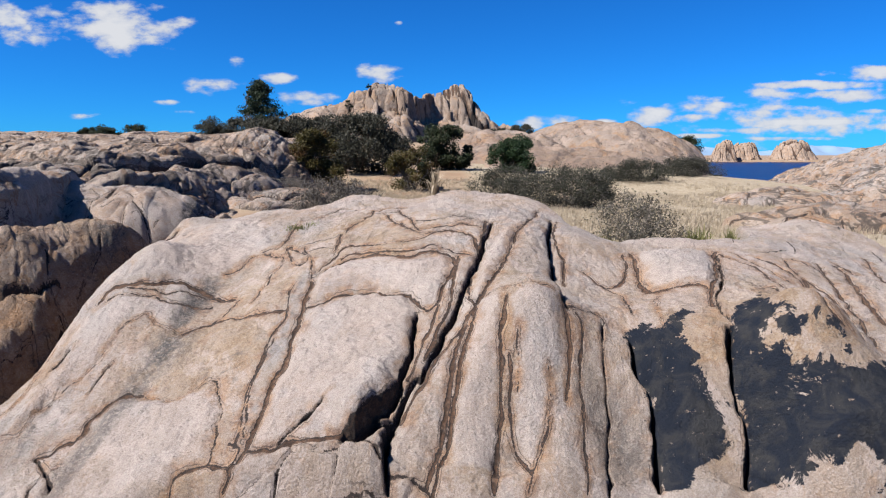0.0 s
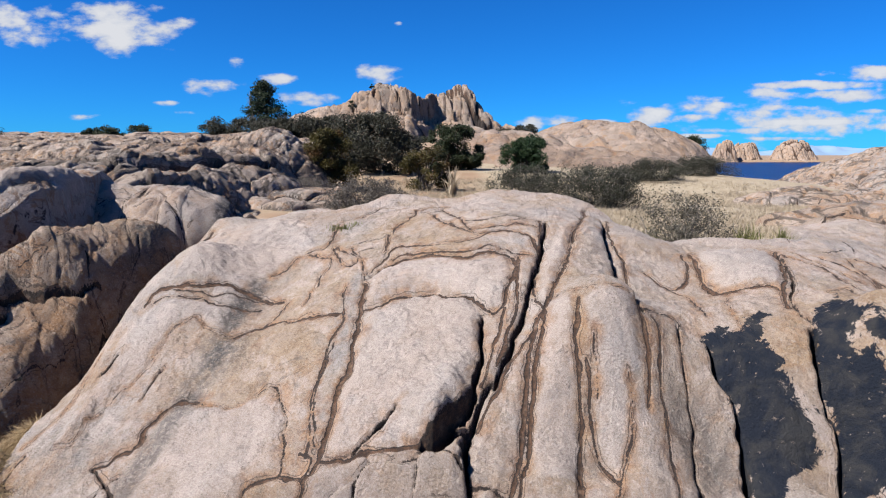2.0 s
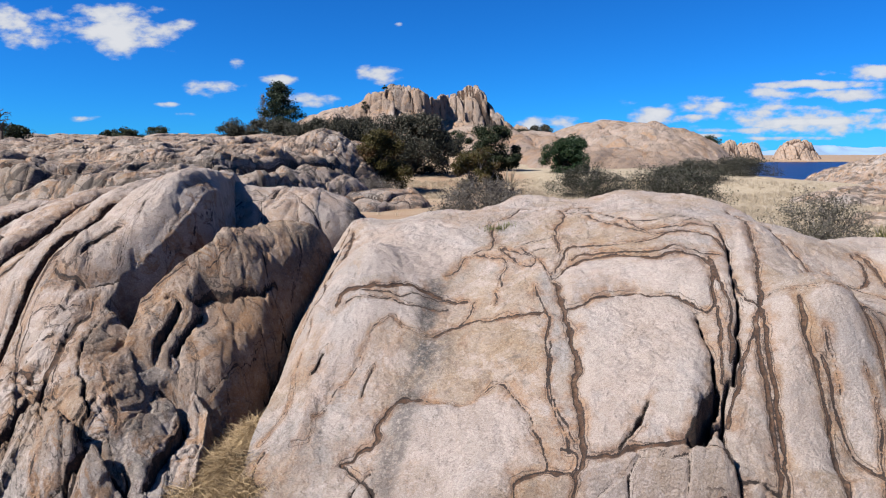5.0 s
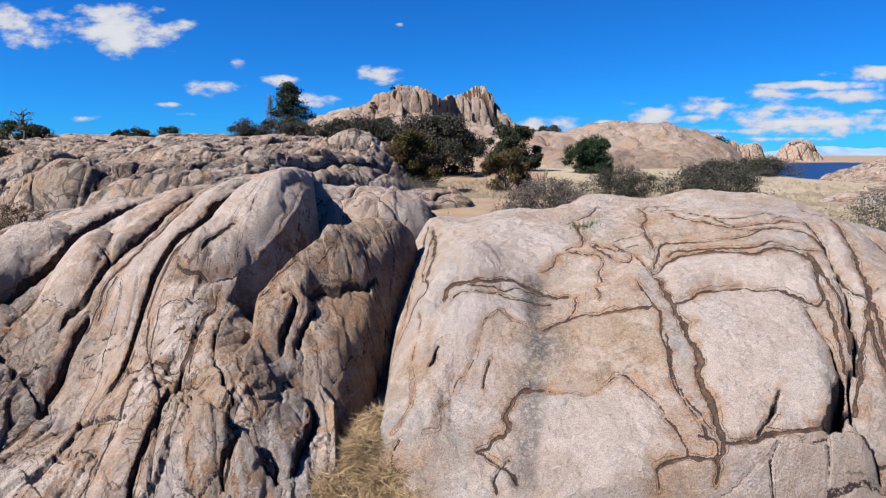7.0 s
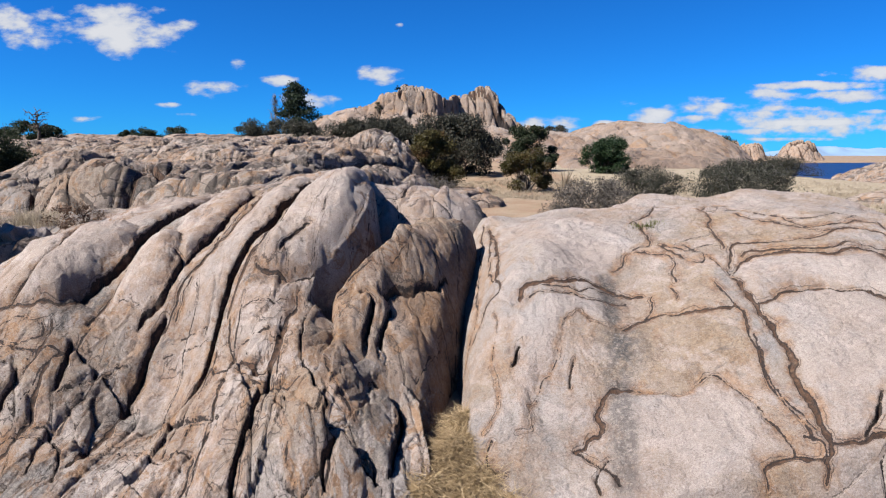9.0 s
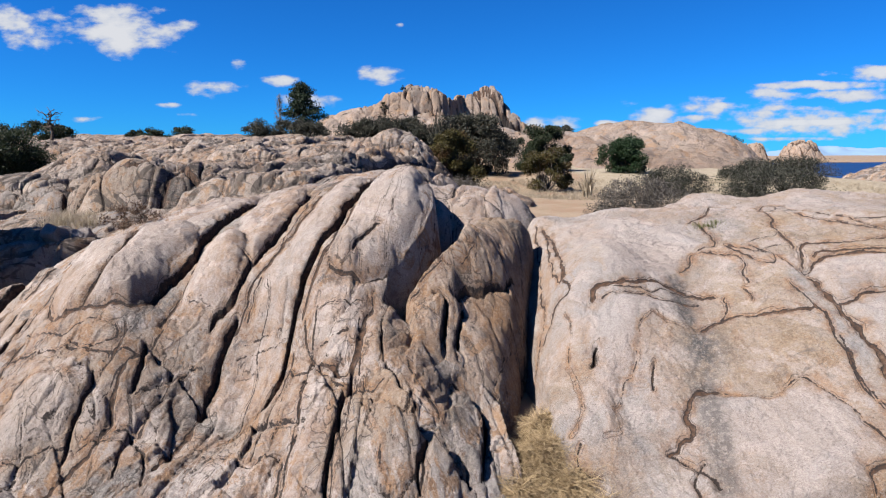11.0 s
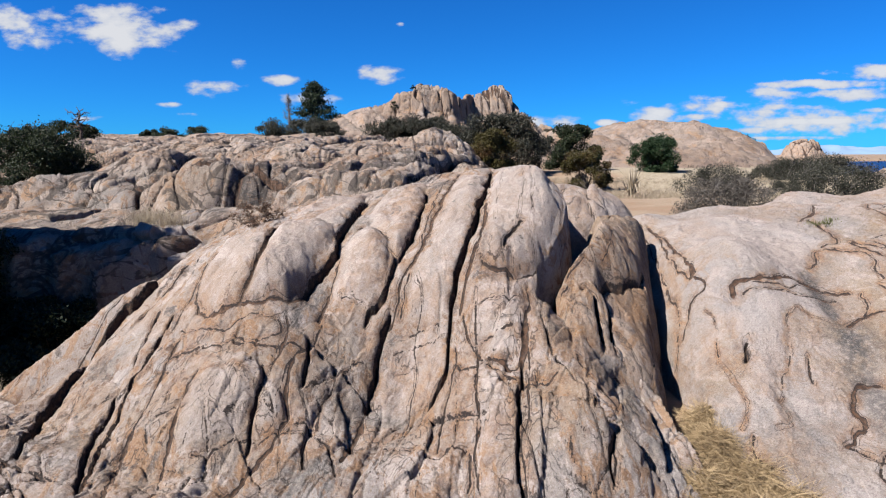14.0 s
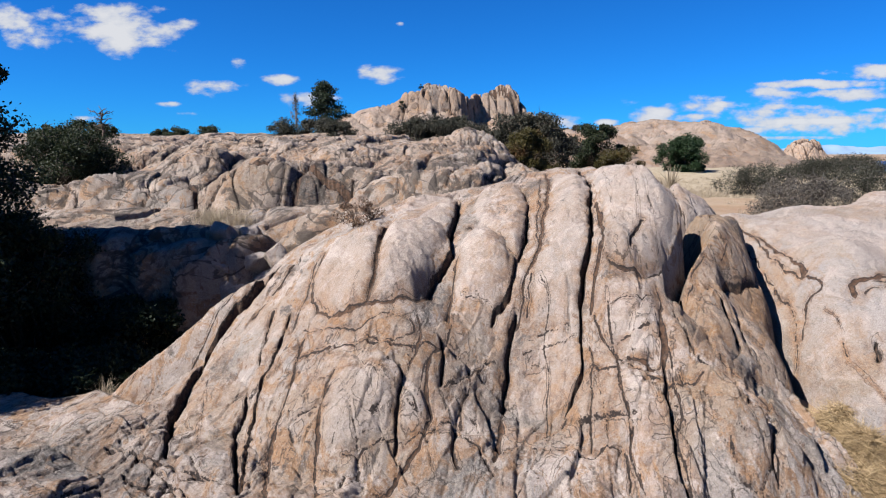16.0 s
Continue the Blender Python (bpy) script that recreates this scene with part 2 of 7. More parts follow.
GRANITE = granite("buff_granite", (0.268, 0.235, 0.216), (0.256, 0.208, 0.181), (0.230, 0.219, 0.218), 0.5)
GRANITE_RIB = granite("streaked_granite", (0.272, 0.240, 0.220), (0.258, 0.204, 0.170), (0.205, 0.194, 0.192), 0.7, wild=1.0)
GRANITE_RUSTY = granite("rusty_granite", (0.228, 0.180, 0.144), (0.226, 0.150, 0.096), (0.165, 0.146, 0.136), 0.9, wild=1.0)
GRANITE_MID = granite("veined_granite", (0.230, 0.192, 0.163), (0.214, 0.160, 0.125), (0.184, 0.169, 0.160), 0.9, 1.5, True, 0.75, 1.0)
GRANITE_FAR = granite("far_granite", (0.186, 0.146, 0.120), (0.174, 0.126, 0.096), (0.146, 0.128, 0.114), 0.9, 7.0, False, 0.25, 0.7)


def ground_material():
    k = Kit("sand_and_litter")
    n, f = k.noise(0.5, 5, 0.6), k.noise(30, 4, 0.7)
    c = k.mix(k.band(n, 0.4, 0.6), (0.165, 0.104, 0.064), (0.195, 0.142, 0.096))
    c = k.mix(k.attr("straw"), c, k.mix(k.band(k.noise(6, 5, 0.7), 0.35, 0.65), (0.180, 0.146, 0.098), (0.245, 0.208, 0.154)))
    c = k.mix(k.band(k.noise(2.5, 5, 0.7), 0.5, 0.7), c, (0.149, 0.115, 0.072))
    c = k.mix(k.band(f, 0.4, 0.7, 0, 0.5), c, (0.102, 0.072, 0.046))
    return k.done(c, 0.95, f, 0.5, 0.02)


def plain(name, colour, rough=0.8, vary=0.3, scale=20.0, through_light=0.0):
    k = Kit(name)
    n = k.noise(scale, 4, 0.6)
    dark = tuple(v * (1 - vary) for v in colour)
    lite = tuple(min(1, v * (1 + vary)) for v in colour)
    return k.done(k.mix(k.band(n, 0.35, 0.65), dark, lite), rough, n, 0.3, 0.01, through_light=through_light)


def leafy(name, dark, lite, through_light=0.25, warm=None):
    """Leaves: each one its own tone."""
    k = Kit(name)
    c = k.mix(k.island(), dark, lite)
    if warm:
        c = k.mix(k.band(k.noise(1.4, 3, 0.6), 0.5, 0.66), c, warm)
    c = k.mix(k.band(k.noise(0.8, 3, 0.6), 0.35, 0.65, 0.0, 0.45), c, dark)
    return k.done(c, 0.65, spec=0.25, through_light=through_light)


GROUND = ground_material()
BARK = plain("bark", (0.054, 0.038, 0.027), 0.9, 0.5, 14)
DEADWOOD = plain("grey_deadwood", (0.090, 0.081, 0.074), 0.9, 0.4, 14)
TWIG = plain("grey_twig", (0.090, 0.079, 0.068), 0.9, 0.4, 18)
PINE_LEAF = leafy("pine_needles", (0.009, 0.017, 0.009), (0.025, 0.038, 0.018))
JUNIPER_LEAF = leafy("juniper_scale_leaves", (0.009, 0.016, 0.006), (0.027, 0.035, 0.013))
BRIGHT_LEAF = leafy("bright_green_leaves", (0.006, 0.018, 0.006), (0.022, 0.043, 0.013))
OAK_LEAF = leafy("grey_green_oak_leaves", (0.018, 0.019, 0.013), (0.047, 0.045, 0.031))
GOLD_LEAF = leafy("yellowing_leaves", (0.029, 0.026, 0.007), (0.077, 0.061, 0.016), 0.3, (0.063, 0.032, 0.011))
SAGE_LEAF = leafy("grey_dry_leaves", (0.045, 0.038, 0.032), (0.117, 0.099, 0.081))
LITTER = leafy("matted_straw", (0.165, 0.112, 0.058), (0.385, 0.290, 0.172), 0.2)
STRAW = leafy("dry_straw", (0.235, 0.188, 0.130), (0.365, 0.312, 0.238), 0.35)
GREY_LEAF = leafy("dull_grey_green_leaves", (0.034, 0.031, 0.022), (0.098, 0.086, 0.062))
DRY_LEAF = leafy("brown_dry_leaves", (0.053, 0.032, 0.020), (0.149, 0.090, 0.058))
YUCCA_LEAF = leafy("yellow_green_blades", (0.063, 0.068, 0.022), (0.162, 0.153, 0.058), 0.2)


def water_material():
    k = Kit("lake_water")
    n = k.noise(0.35, 4, 0.6, squash=(1, 3, 1))
    return k.done((0.0035, 0.0140, 0.0560), 0.35, n, 0.3, 0.3, spec=0.08)


WATER = water_material()
# the blue of distant air is put into the base colour
HAZE = plain("haze_tinted_mountain", (0.117, 0.180, 0.265), 1.0, 0.08, 0.004)

# ---- number fields ----
def cells(ix, iy, seed):
    """A fixed pseudo-random number in 0..1 for each lattice cell."""
    h = (ix.astype(np.int64) * 374761393 + iy.astype(np.int64) * 668265263 + seed * 974634777) & 0xFFFFFFFF
    h = ((h ^ (h >> 13)) * 1274126177) & 0xFFFFFFFF
    return ((h ^ (h >> 16)) & 0xFFFF) / 65535.0


def value(x, y, seed=0):
    """Smooth value noise, -1..1."""
    ix, iy = np.floor(x), np.floor(y)
    u, v = x - ix, y - iy
    u, v = u * u * u * (u * (u * 6 - 15) + 10), v * v * v * (v * (v * 6 - 15) + 10)
    a, b = cells(ix, iy, seed), cells(ix + 1, iy, seed)
    c, d = cells(ix, iy + 1, seed), cells(ix + 1, iy + 1, seed)
    return 2 * (a * (1 - u) * (1 - v) + b * u * (1 - v) + c * (1 - u) * v + d * u * v) - 1


def fbm(x, y, seed=0, octaves=4, gain=0.5):
    total, amp = 0, 1
    for k in range(octaves):
        c, s = math.cos(0.7 * k + 0.3), math.sin(0.7 * k + 0.3)
        total = total + amp * value((x * c - y * s) * 2 ** k + 17.3 * k, (x * s + y * c) * 2 ** k - 9.1 * k, seed + k)
        amp *= gain
    return total


def voronoi(x, y, seed=0):
    """Distance to the border between cells, and a number of the cell."""
    ix, iy = np.floor(x), np.floor(y)
    best, second, tag = np.full(x.shape, 9.0), np.full(x.shape, 9.0), np.zeros(x.shape)
    for dx in (-1, 0, 1):
        for dy in (-1, 0, 1):
            cx, cy = ix + dx, iy + dy
            px, py = cx + 0.15 + 0.7 * cells(cx, cy, seed), cy + 0.15 + 0.7 * cells(cx, cy, seed + 7)
            d = np.hypot(x - px, y - py)
            near = d < best
            second = np.where(near, best, np.minimum(second, d))
            tag = np.where(near, cells(cx, cy, seed + 3), tag)
            best = np.where(near, d, best)
    return second - best, tag


def smooth(a, b, x):
    t = np.clip((x - a) / (b - a), 0, 1)
    return t * t * (3 - 2 * t)


def smax(a, b, k):
    h = np.clip(0.5 + 0.5 * (a - b) / k, 0, 1)
    return b + (a - b) * h + k * h * (1 - h)


def lobes(x, y, rows):
    return sum(h * np.exp(-((x - a) ** 2 + (y - b) ** 2) / (r * r)) for a, b, r, h in rows)


def polyline_distance(x, y, pts, reach):
    """Distance of each place to a line through points, how far along it (0..1), whether it lies right of a line that runs towards smaller y, and the bearing of the line; 9 beyond reach."""
    d, s, side, bearing = np.full(x.shape, 9.0), np.zeros(x.shape), np.zeros(x.shape, bool), np.zeros(x.shape)
    pts = np.array(pts, float)
    box = (x > pts[:, 0].min() - reach) & (x < pts[:, 0].max() + reach) & (y > pts[:, 1].min() - reach) & (y < pts[:, 1].max() + reach)
    if not box.any():
        return d, s, side, bearing
    bx, by = x[box], y[box]
    bd, bs, br, bb = np.full(bx.shape, 9.0), np.zeros(bx.shape), np.zeros(bx.shape, bool), np.zeros(bx.shape)
    for k in range(len(pts) - 1):
        (x0, y0), (x1, y1) = pts[k], pts[k + 1]
        dx, dy = x1 - x0, y1 - y0
        t = np.clip(((bx - x0) * dx + (by - y0) * dy) / (dx * dx + dy * dy + 1e-9), 0, 1)
        e = np.hypot(bx - x0 - t * dx, by - y0 - t * dy)
        near = e < bd
        bd, bs = np.where(near, e, bd), np.where(near, (k + t) / (len(pts) - 1), bs)
        br = np.where(near, dx * (by - y0) - dy * (bx - x0) > 0, br)
        bb = np.where(near, math.atan2(dy, dx), bb)
    d[box], s[box], side[box], bearing[box] = bd, bs, br, bb
    return d, s, side, bearing


def contour(v, x, y):
    """About how far, in metres, each place lies from the line where v is nought."""
    gx, gy = np.gradient(v, axis=1) / np.gradient(x, axis=1), np.gradient(v, axis=0) / np.gradient(y, axis=0)
    g = np.hypot(gx, gy)
    return np.abs(v) / np.maximum(g, 0.5 * g.mean()) + 0.12 * smooth(0.75, 0.3, g / g.mean())


def slope(z, x, y):
    """How steep a sheet is at each place."""
    return np.hypot(np.gradient(z, axis=1) / np.gradient(x, axis=1), np.gradient(z, axis=0) / np.gradient(y, axis=0))


def ramp(d, w, size=1.0):
    """A field that is 0.5 on the edge of a line of half width w and falls away evenly beside it."""
    return np.clip(0.5 + (w - d) / (0.12 * size), 0, 1)


def rounded(pts):
    """A line with its corners rounded by two cuts."""
    pts = [np.array(p, float) for p in pts]
    for _ in range(2):
        out = [pts[0]]
        for a, b in zip(pts, pts[1:]):
            out += [a * 0.75 + b * 0.25, a * 0.25 + b * 0.75]
        pts = out + [pts[-1]]
    return pts


def inside(x, y, ring):
    hit = np.zeros(x.shape, bool)
    for (x0, y0), (x1, y1) in zip(ring, ring[1:] + ring[:1]):
        hit ^= ((y0 > y) != (y1 > y)) & (x < (x1 - x0) * (y - y0) / (y1 - y0 + 1e-12) + x0)
    return hit


# ---- the large forms, as heights over the plan ----
def slab_form(x, y):
    """The broad pale slab."""
    u, v = x, y - 8
    z = 1.713 + 0.2948 * v - 0.0395 * v * v + 0.0669 * u - 0.0222 * u * v - 0.0199 * u * u
    z = z + lobes(x, y, [(2.2, 5.6, 0.8, -0.31), (-3.4, 6.8, 1.3, -0.26), (0.6, 5.6, 0.5, -0.44), (1.0, 6.8, 0.5, 0.42), (0.2, 8.8, 1.3, 0.28),
                         (3.0, 5.6, 0.5, -0.66), (-4.2, 8.4, 0.8, 0.34), (1.8, 5.6, 0.8, -0.62), (-0.2, 5.6, 0.5, -0.32), (2.2, 8.0, 0.8, -0.34),
                         (2.6, 10.4, 0.5, -0.24), (-4.2, 9.2, 0.5, 0.28), (3.8, 6.4, 0.5, 0.54), (-3.0, 8.4, 0.8, -0.18), (7.4, 12.2, 1.7, 0.8),
                         (-1.55, 12.0, 0.6, 0.13), (0.4, 12.0, 0.95, 0.24), (1.6, 11.4, 0.6, 0.14), (-2.35, 12.25, 0.32, -0.34), (-4.0, 12.1, 0.8, -0.10), (3.1, 9.9, 1.1, -0.20), (-4.7, 11.5, 0.5, 0.12)])
    back = 12.1 - 1.95 * smooth(1.2, 2.4, x) + 3.2 * smooth(4.8, 6.4, x)
    z = z - 1.7 * np.maximum(0, y - back) ** 1.2
    z = z - 1.1 * np.maximum(0, -4.75 - x) ** 1.2 * smooth(6.5, 8, y) - 2.5 * np.maximum(0, -5.2 - x)
    z = z - 2.2 * np.maximum(0, 5.45 - y) ** 1.2 - 1.0 * np.maximum(0, x - 8.5) ** 1.5
    return z


def ribs_form(x, y):
    """The ribbed outcrop."""
    u, v = x + 9, y - 8
    z = 1.557 + 0.5474 * v - 0.0567 * v * v + 0.0571 * u + 0.0143 * u * v - 0.0486 * u * u
    z = z + lobes(x, y, [(-9.2, 6.8, 1.3, -0.42), (-6.8, 9.2, 1.3, 0.55), (-10.4, 7.6, 0.8, 0.24), (-6.0, 7.2, 0.8, -0.24), (-11.2, 9.2, 0.8, 0.27),
                         (-8.0, 8.0, 0.5, 0.31), (-13.2, 6.4, 0.5, 0.45), (-9.6, 11.6, 1.3, -0.28), (-8.8, 7.2, 0.5, -0.39), (-6.8, 7.6, 0.5, -0.39),
                         (-6.0, 6.8, 0.5, -0.29), (-12.8, 7.6, 1.3, -0.19), (-10.8, 8.0, 0.5, 0.16), (-9.2, 8.4, 0.5, 0.21), (-10.0, 8.0, 0.5, -0.29),
                         (-10.4, 6.0, 0.5, -0.23), (-9.2, 6.8, 0.8, -0.3), (-6.8, 6.0, 0.5, 0.31), (-6.8, 7.2, 1.3, 0.24), (-10.4, 8.4, 0.8, 0.14)])
    z = z + 0.45 * np.maximum(0, -13.0 - x) * smooth(8.0, 6.5, y)
    back = 12.0 - 0.56 * np.maximum(0, -9.5 - x)
    z = z - 0.7 * np.maximum(0, y - back) ** 1.4
    edge = np.interp(y, [6.2, 7.0, 7.35, 7.6, 7.92, 8.2, 8.55, 9.0, 10.1, 10.6, 11.1, 12.0], [-5.65, -5.8, -6.35, -7.2, -7.15, -6.93, -6.70, -6.58, -6.62, -6.78, -6.82, -7.0])
    high = smooth(7.3, 8.4, y)
    z = z - 1.0 * high * np.maximum(0, x - edge + 0.35) ** 2 - 9.0 * np.maximum(0, x - edge + 0.03) ** 1.1
    left = -13.2 + 0.45 * (y - 8.9) * smooth(8.4, 9.4, y) - 2.6 * (1 - smooth(5.9, 8.4, y))
    z = z - 1.5 * np.maximum(0, left - x) ** 1.15
    z = z - 0.9 * np.maximum(0, 5.6 - y) ** 1.2
    crest = np.interp(x, [-15.2, -14.6, -13.5, -12.35, -11.5], [8.1, 8.4, 8.9, 9.3, 9.6])
    lip = np.interp(x, [-15.4, -14.6, -13.5, -12.35, -11.5], [-1.2, -0.12, 0.80, 1.58, 1.2])
    z = smax(z, lip - 1.7 * np.maximum(0, crest - y) ** 1.3 - 4.0 * np.maximum(0, y - crest - 0.08) ** 1.1 - 3.0 * np.maximum(0, x + 12.0), 0.10)
    apron = -0.12 + 0.10 * value(x * 1.3, y * 1.3, 18) - 0.5 * np.maximum(0, -16.2 - x) - 0.9 * np.maximum(0, y - np.interp(x, [-16, -15, -13, -11], [8.3, 8.25, 7.25, 7.75])) - 0.9 * np.maximum(0, x + 11)
    return smax(z, apron, 0.15)


def wedge_form(x, y):
    """The rusty boulder that stands between ribs and slab."""
    u, v = x + 6, y - 8.6
    z = 1.2306 + 0.5192 * v + 0.0049 * v * v - 0.4069 * u + 0.3818 * u * v - 0.2923 * u * u
    z = z + lobes(x, y, [(-6.4, 8.8, 0.8, 0.78), (-6.0, 8.4, 0.5, -0.21), (-6.4, 8.4, 0.8, 0.14)])
    z = z - 0.7 * np.maximum(0, x + 5.66 - 0.18 * (y - 8))
    z = z + 0.10 * smooth(8.25, 8.5, y) * smooth(-6.5, -6.1, x) - 0.14 * smooth(8.4, 8.2, y) * smooth(7.6, 8.0, y) * smooth(-6.4, -6.2, x)
    z = z - 4.0 * np.maximum(0, np.interp(y, [7, 7.83, 8.13, 8.35, 8.56, 8.9, 9.4, 10, 10.6], [-6.75, -6.9, -6.72, -6.47, -6.25, -6.12, -6.0, -5.9, -5.8]) - x) ** 1.1 - 3.0 * np.maximum(0, x + 5.50 - 0.18 * (y - 8)) ** 1.1
    z = z - 1.6 * np.maximum(0, x + 5.80 - 0.18 * (y - 8)) ** 2
    return -smax(-z, np.full(z.shape, -2.14), 0.25) - 1.2 * np.maximum(0, y - 10.1) ** 1.5 - 1.2 * np.maximum(0, 7.2 - y)


def back_form(x, y):
    """The low swelling behind the highest rib."""
    r = np.hypot((x + 6.4) / 1.9, (y - 12.5) / 1.6)
    return 1.25 + 1.38 * np.sqrt(np.clip(1 - r * r, 0, 1)) - 3 * np.maximum(0, r - 1) + 0.12 * value(x * 1.1, y * 1.1, 19)


def outcrop_form(x, y):
    """The rolling bare rock beyond the ribs."""
    z = 2.3 + 0.085 * (y - 14) - 0.0010 * np.clip(y - 14, 0, 42) ** 2 + 0.04 * (x + 13) * smooth(30, 14, y)
    z = z + lobes(x, y, [(-14.6, 18.2, 1.7, 0.35), (-12.0, 19.2, 1.5, -0.35), (-17.6, 18.6, 2.2, -0.45), (-23.0, 26.0, 3.0, -0.9), (-29.5, 30.0, 4.6, -2.3), (-15.1, 17.3, 1.25, 0.6), (-13.2, 16.7, 0.85, -0.9), (-13.2, 15.3, 0.9, -0.5), (-17.9, 21.0, 1.3, 0.5), (-16.4, 20.6, 0.8, -0.6), (-13.6, 22.2, 1.8, 0.4),
                         (-8.2, 23.2, 1.6, -0.35), (-9.8, 25.5, 2.0, 0.25), (-8.7, 30.0, 2.5, 0.35), (-16.5, 25.0, 2.5, 0.35), (-9.9, 22.4, 1.2, 0.4), (-22.8, 21.5, 2.6, -0.9), (-25.6, 26.0, 2.6, -1.0), (-27.2, 29.5, 2.4, -0.6)])
    z = z - 0.035 * np.maximum(0, y - 56)
    east = -7.9 - 0.02 * np.maximum(0, 24 - y) ** 1.2 - 0.03 * (y - 24) + 0.8 * value(x * 0.0, y * 0.3, 23)
    z = z - 0.75 * np.maximum(0, x - east) ** 1.3
    z = z - 0.9 * np.maximum(0, 13.0 - y) - 1.3 * np.maximum(0, 17.5 - y) * smooth(-12.0, -13.5, x)
    return z


def ledge_form(x, y):
    """The ledge whose front drops into the shaded hollow."""
    lip = 13.05 + 0.22 * value(x * 0.9, y * 0.0, 21) + 0.16 * value(x * 2.6, y * 0.0, 26) + 0.36 * (x + 14.5) + 0.50 * np.maximum(0, -16.8 - x)
    z = 1.45 + 0.03 * (y - 13) + 0.15 * value(x * 0.7, y * 0.7, 22) + 0.02 * (x + 15)
    fall = lip - y
    return z - 0.45 * smooth(-1.1, 0.15, fall) - 2.2 * smooth(0.0, 0.75, fall) - 0.3 * np.maximum(0, fall) ** 2 + 0.24 * np.sqrt(np.abs(value(x * 1.9 + 1.1 * fall, y * 0.5, 25)) + 0.02) * smooth(-0.7, 0.2, fall)

# ---- seams, cracks and stains, as lines over the plan: kind, width, points ----
SLAB_LINES = []
SLAB_LINES.append(("seam", 0.075, [(-4.52, 8.09), (-4.5, 8.21), (-4.43, 8.31), (-4.28, 8.33), (-4.06, 8.33), (-3.88, 8.36), (-3.74, 8.47), (-3.65, 8.54), (-3.51, 8.55), (-3.35, 8.52), (-3.18, 8.47), (-3.04, 8.39), (-2.85, 8.37)]))
SLAB_LINES.append(("seam", 0.03, [(-4.22, 8.26), (-3.98, 8.23), (-3.81, 8.26), (-3.66, 8.25), (-3.55, 8.36), (-3.35, 8.4), (-3.19, 8.39), (-3.04, 8.39)]))
SLAB_LINES.append(("seam", 0.035, [(-3.78, 8.17), (-3.66, 8.14), (-3.52, 8.15), (-3.34, 8.16), (-3.16, 8.18), (-3.11, 8.25)]))
SLAB_LINES.append(("seam", 0.025, [(-4.4, 8.09), (-4.29, 8.17), (-4.13, 8.15), (-3.94, 8.13), (-3.79, 8.19)]))
SLAB_LINES.append(("rust", 0.03, [(-3.27, 7.66), (-3.34, 7.65), (-3.44, 7.65), (-3.55, 7.71), (-3.62, 7.76), (-3.69, 7.8), (-3.76, 7.88), (-3.84, 7.87), (-3.93, 7.82), (-4.02, 7.71), (-4.07, 7.58), (-4.15, 7.43), (-4.19, 7.3), (-4.23, 7.24), (-4.27, 7.18), (-4.34, 7.13), (-4.4, 7.11), (-4.41, 7.01), (-4.45, 6.91), (-4.49, 6.81), (-4.56, 6.75), (-4.54, 6.61), (-4.55, 6.47), (-4.59, 6.38), (-4.75, 6.4)]))
SLAB_LINES.append(("seam", 0.045, [(-3.27, 7.66), (-3.15, 7.72), (-3.04, 7.79), (-2.87, 7.84), (-2.73, 7.84), (-2.53, 7.76), (-2.33, 7.69), (-2.14, 7.61), (-1.92, 7.56)]))
SLAB_LINES.append(("seam", 0.018, [(-2.97, 7.82), (-2.85, 7.9), (-2.77, 8.1), (-2.74, 8.28)]))
SLAB_LINES.append(("seam", 0.015, [(-2.48, 7.99), (-2.45, 8.16), (-2.47, 8.31)]))
SLAB_LINES.append(("seam", 0.018, [(-3.1, 8.87), (-3.01, 8.95), (-2.91, 9.06), (-2.84, 9.24), (-2.63, 9.24), (-2.33, 9.02), (-2.26, 8.86), (-2.26, 8.66), (-2.35, 8.54), (-2.38, 8.35)]))
SLAB_LINES.append(("seam", 0.03, [(-2.69, 9.31), (-2.52, 9.32), (-2.4, 9.31), (-2.37, 9.59), (-2.38, 9.96), (-2.34, 10.3)]))
SLAB_LINES.append(("crack", 0.04, [(-4.6, 7.51), (-4.64, 7.45), (-4.66, 7.36), (-4.7, 7.3)]))
SLAB_LINES.append(("crack", 0.03, [(-3.98, 7.3), (-4, 7.26), (-4.02, 7.15), (-4.04, 7.05), (-4.08, 6.93)]))
SLAB_LINES.append(("seam", 0.05, [(-3.38, 6.79), (-3.48, 6.81), (-3.61, 6.81), (-3.68, 6.76), (-3.74, 6.69), (-3.77, 6.61), (-3.82, 6.53), (-3.81, 6.41), (-3.83, 6.31), (-3.88, 6.24), (-3.97, 6.23), (-4.04, 6.14), (-4.12, 6.13), (-4.19, 6.1)]))
SLAB_LINES.append(("rust", 0.05, [(-3.38, 6.79), (-3.26, 6.67), (-3.21, 6.68), (-3.05, 6.59), (-2.89, 6.5), (-2.81, 6.55), (-2.75, 6.62), (-2.66, 6.64), (-2.58, 6.67), (-2.48, 6.64)]))
SLAB_LINES.append(("seam", 0.03, [(-2.48, 6.64), (-2.4, 6.45), (-2.3, 6.26), (-2.24, 6.13), (-2.24, 5.96), (-2.19, 5.82), (-2.19, 5.69), (-2.17, 5.56)]))
SLAB_LINES.append(("crack", 0.03, [(-4.19, 6.1), (-4.08, 6.01), (-3.97, 5.9), (-3.87, 5.76), (-3.81, 5.68)]))
SLAB_LINES.append(("seam", 0.045, [(-2.5, 5.4), (-2.5, 5.45), (-2.5, 5.51), (-2.41, 5.55), (-2.28, 5.55), (-2.14, 5.54), (-2.05, 5.48), (-1.98, 5.44), (-1.99, 5.4), (-2.02, 5.36)]))
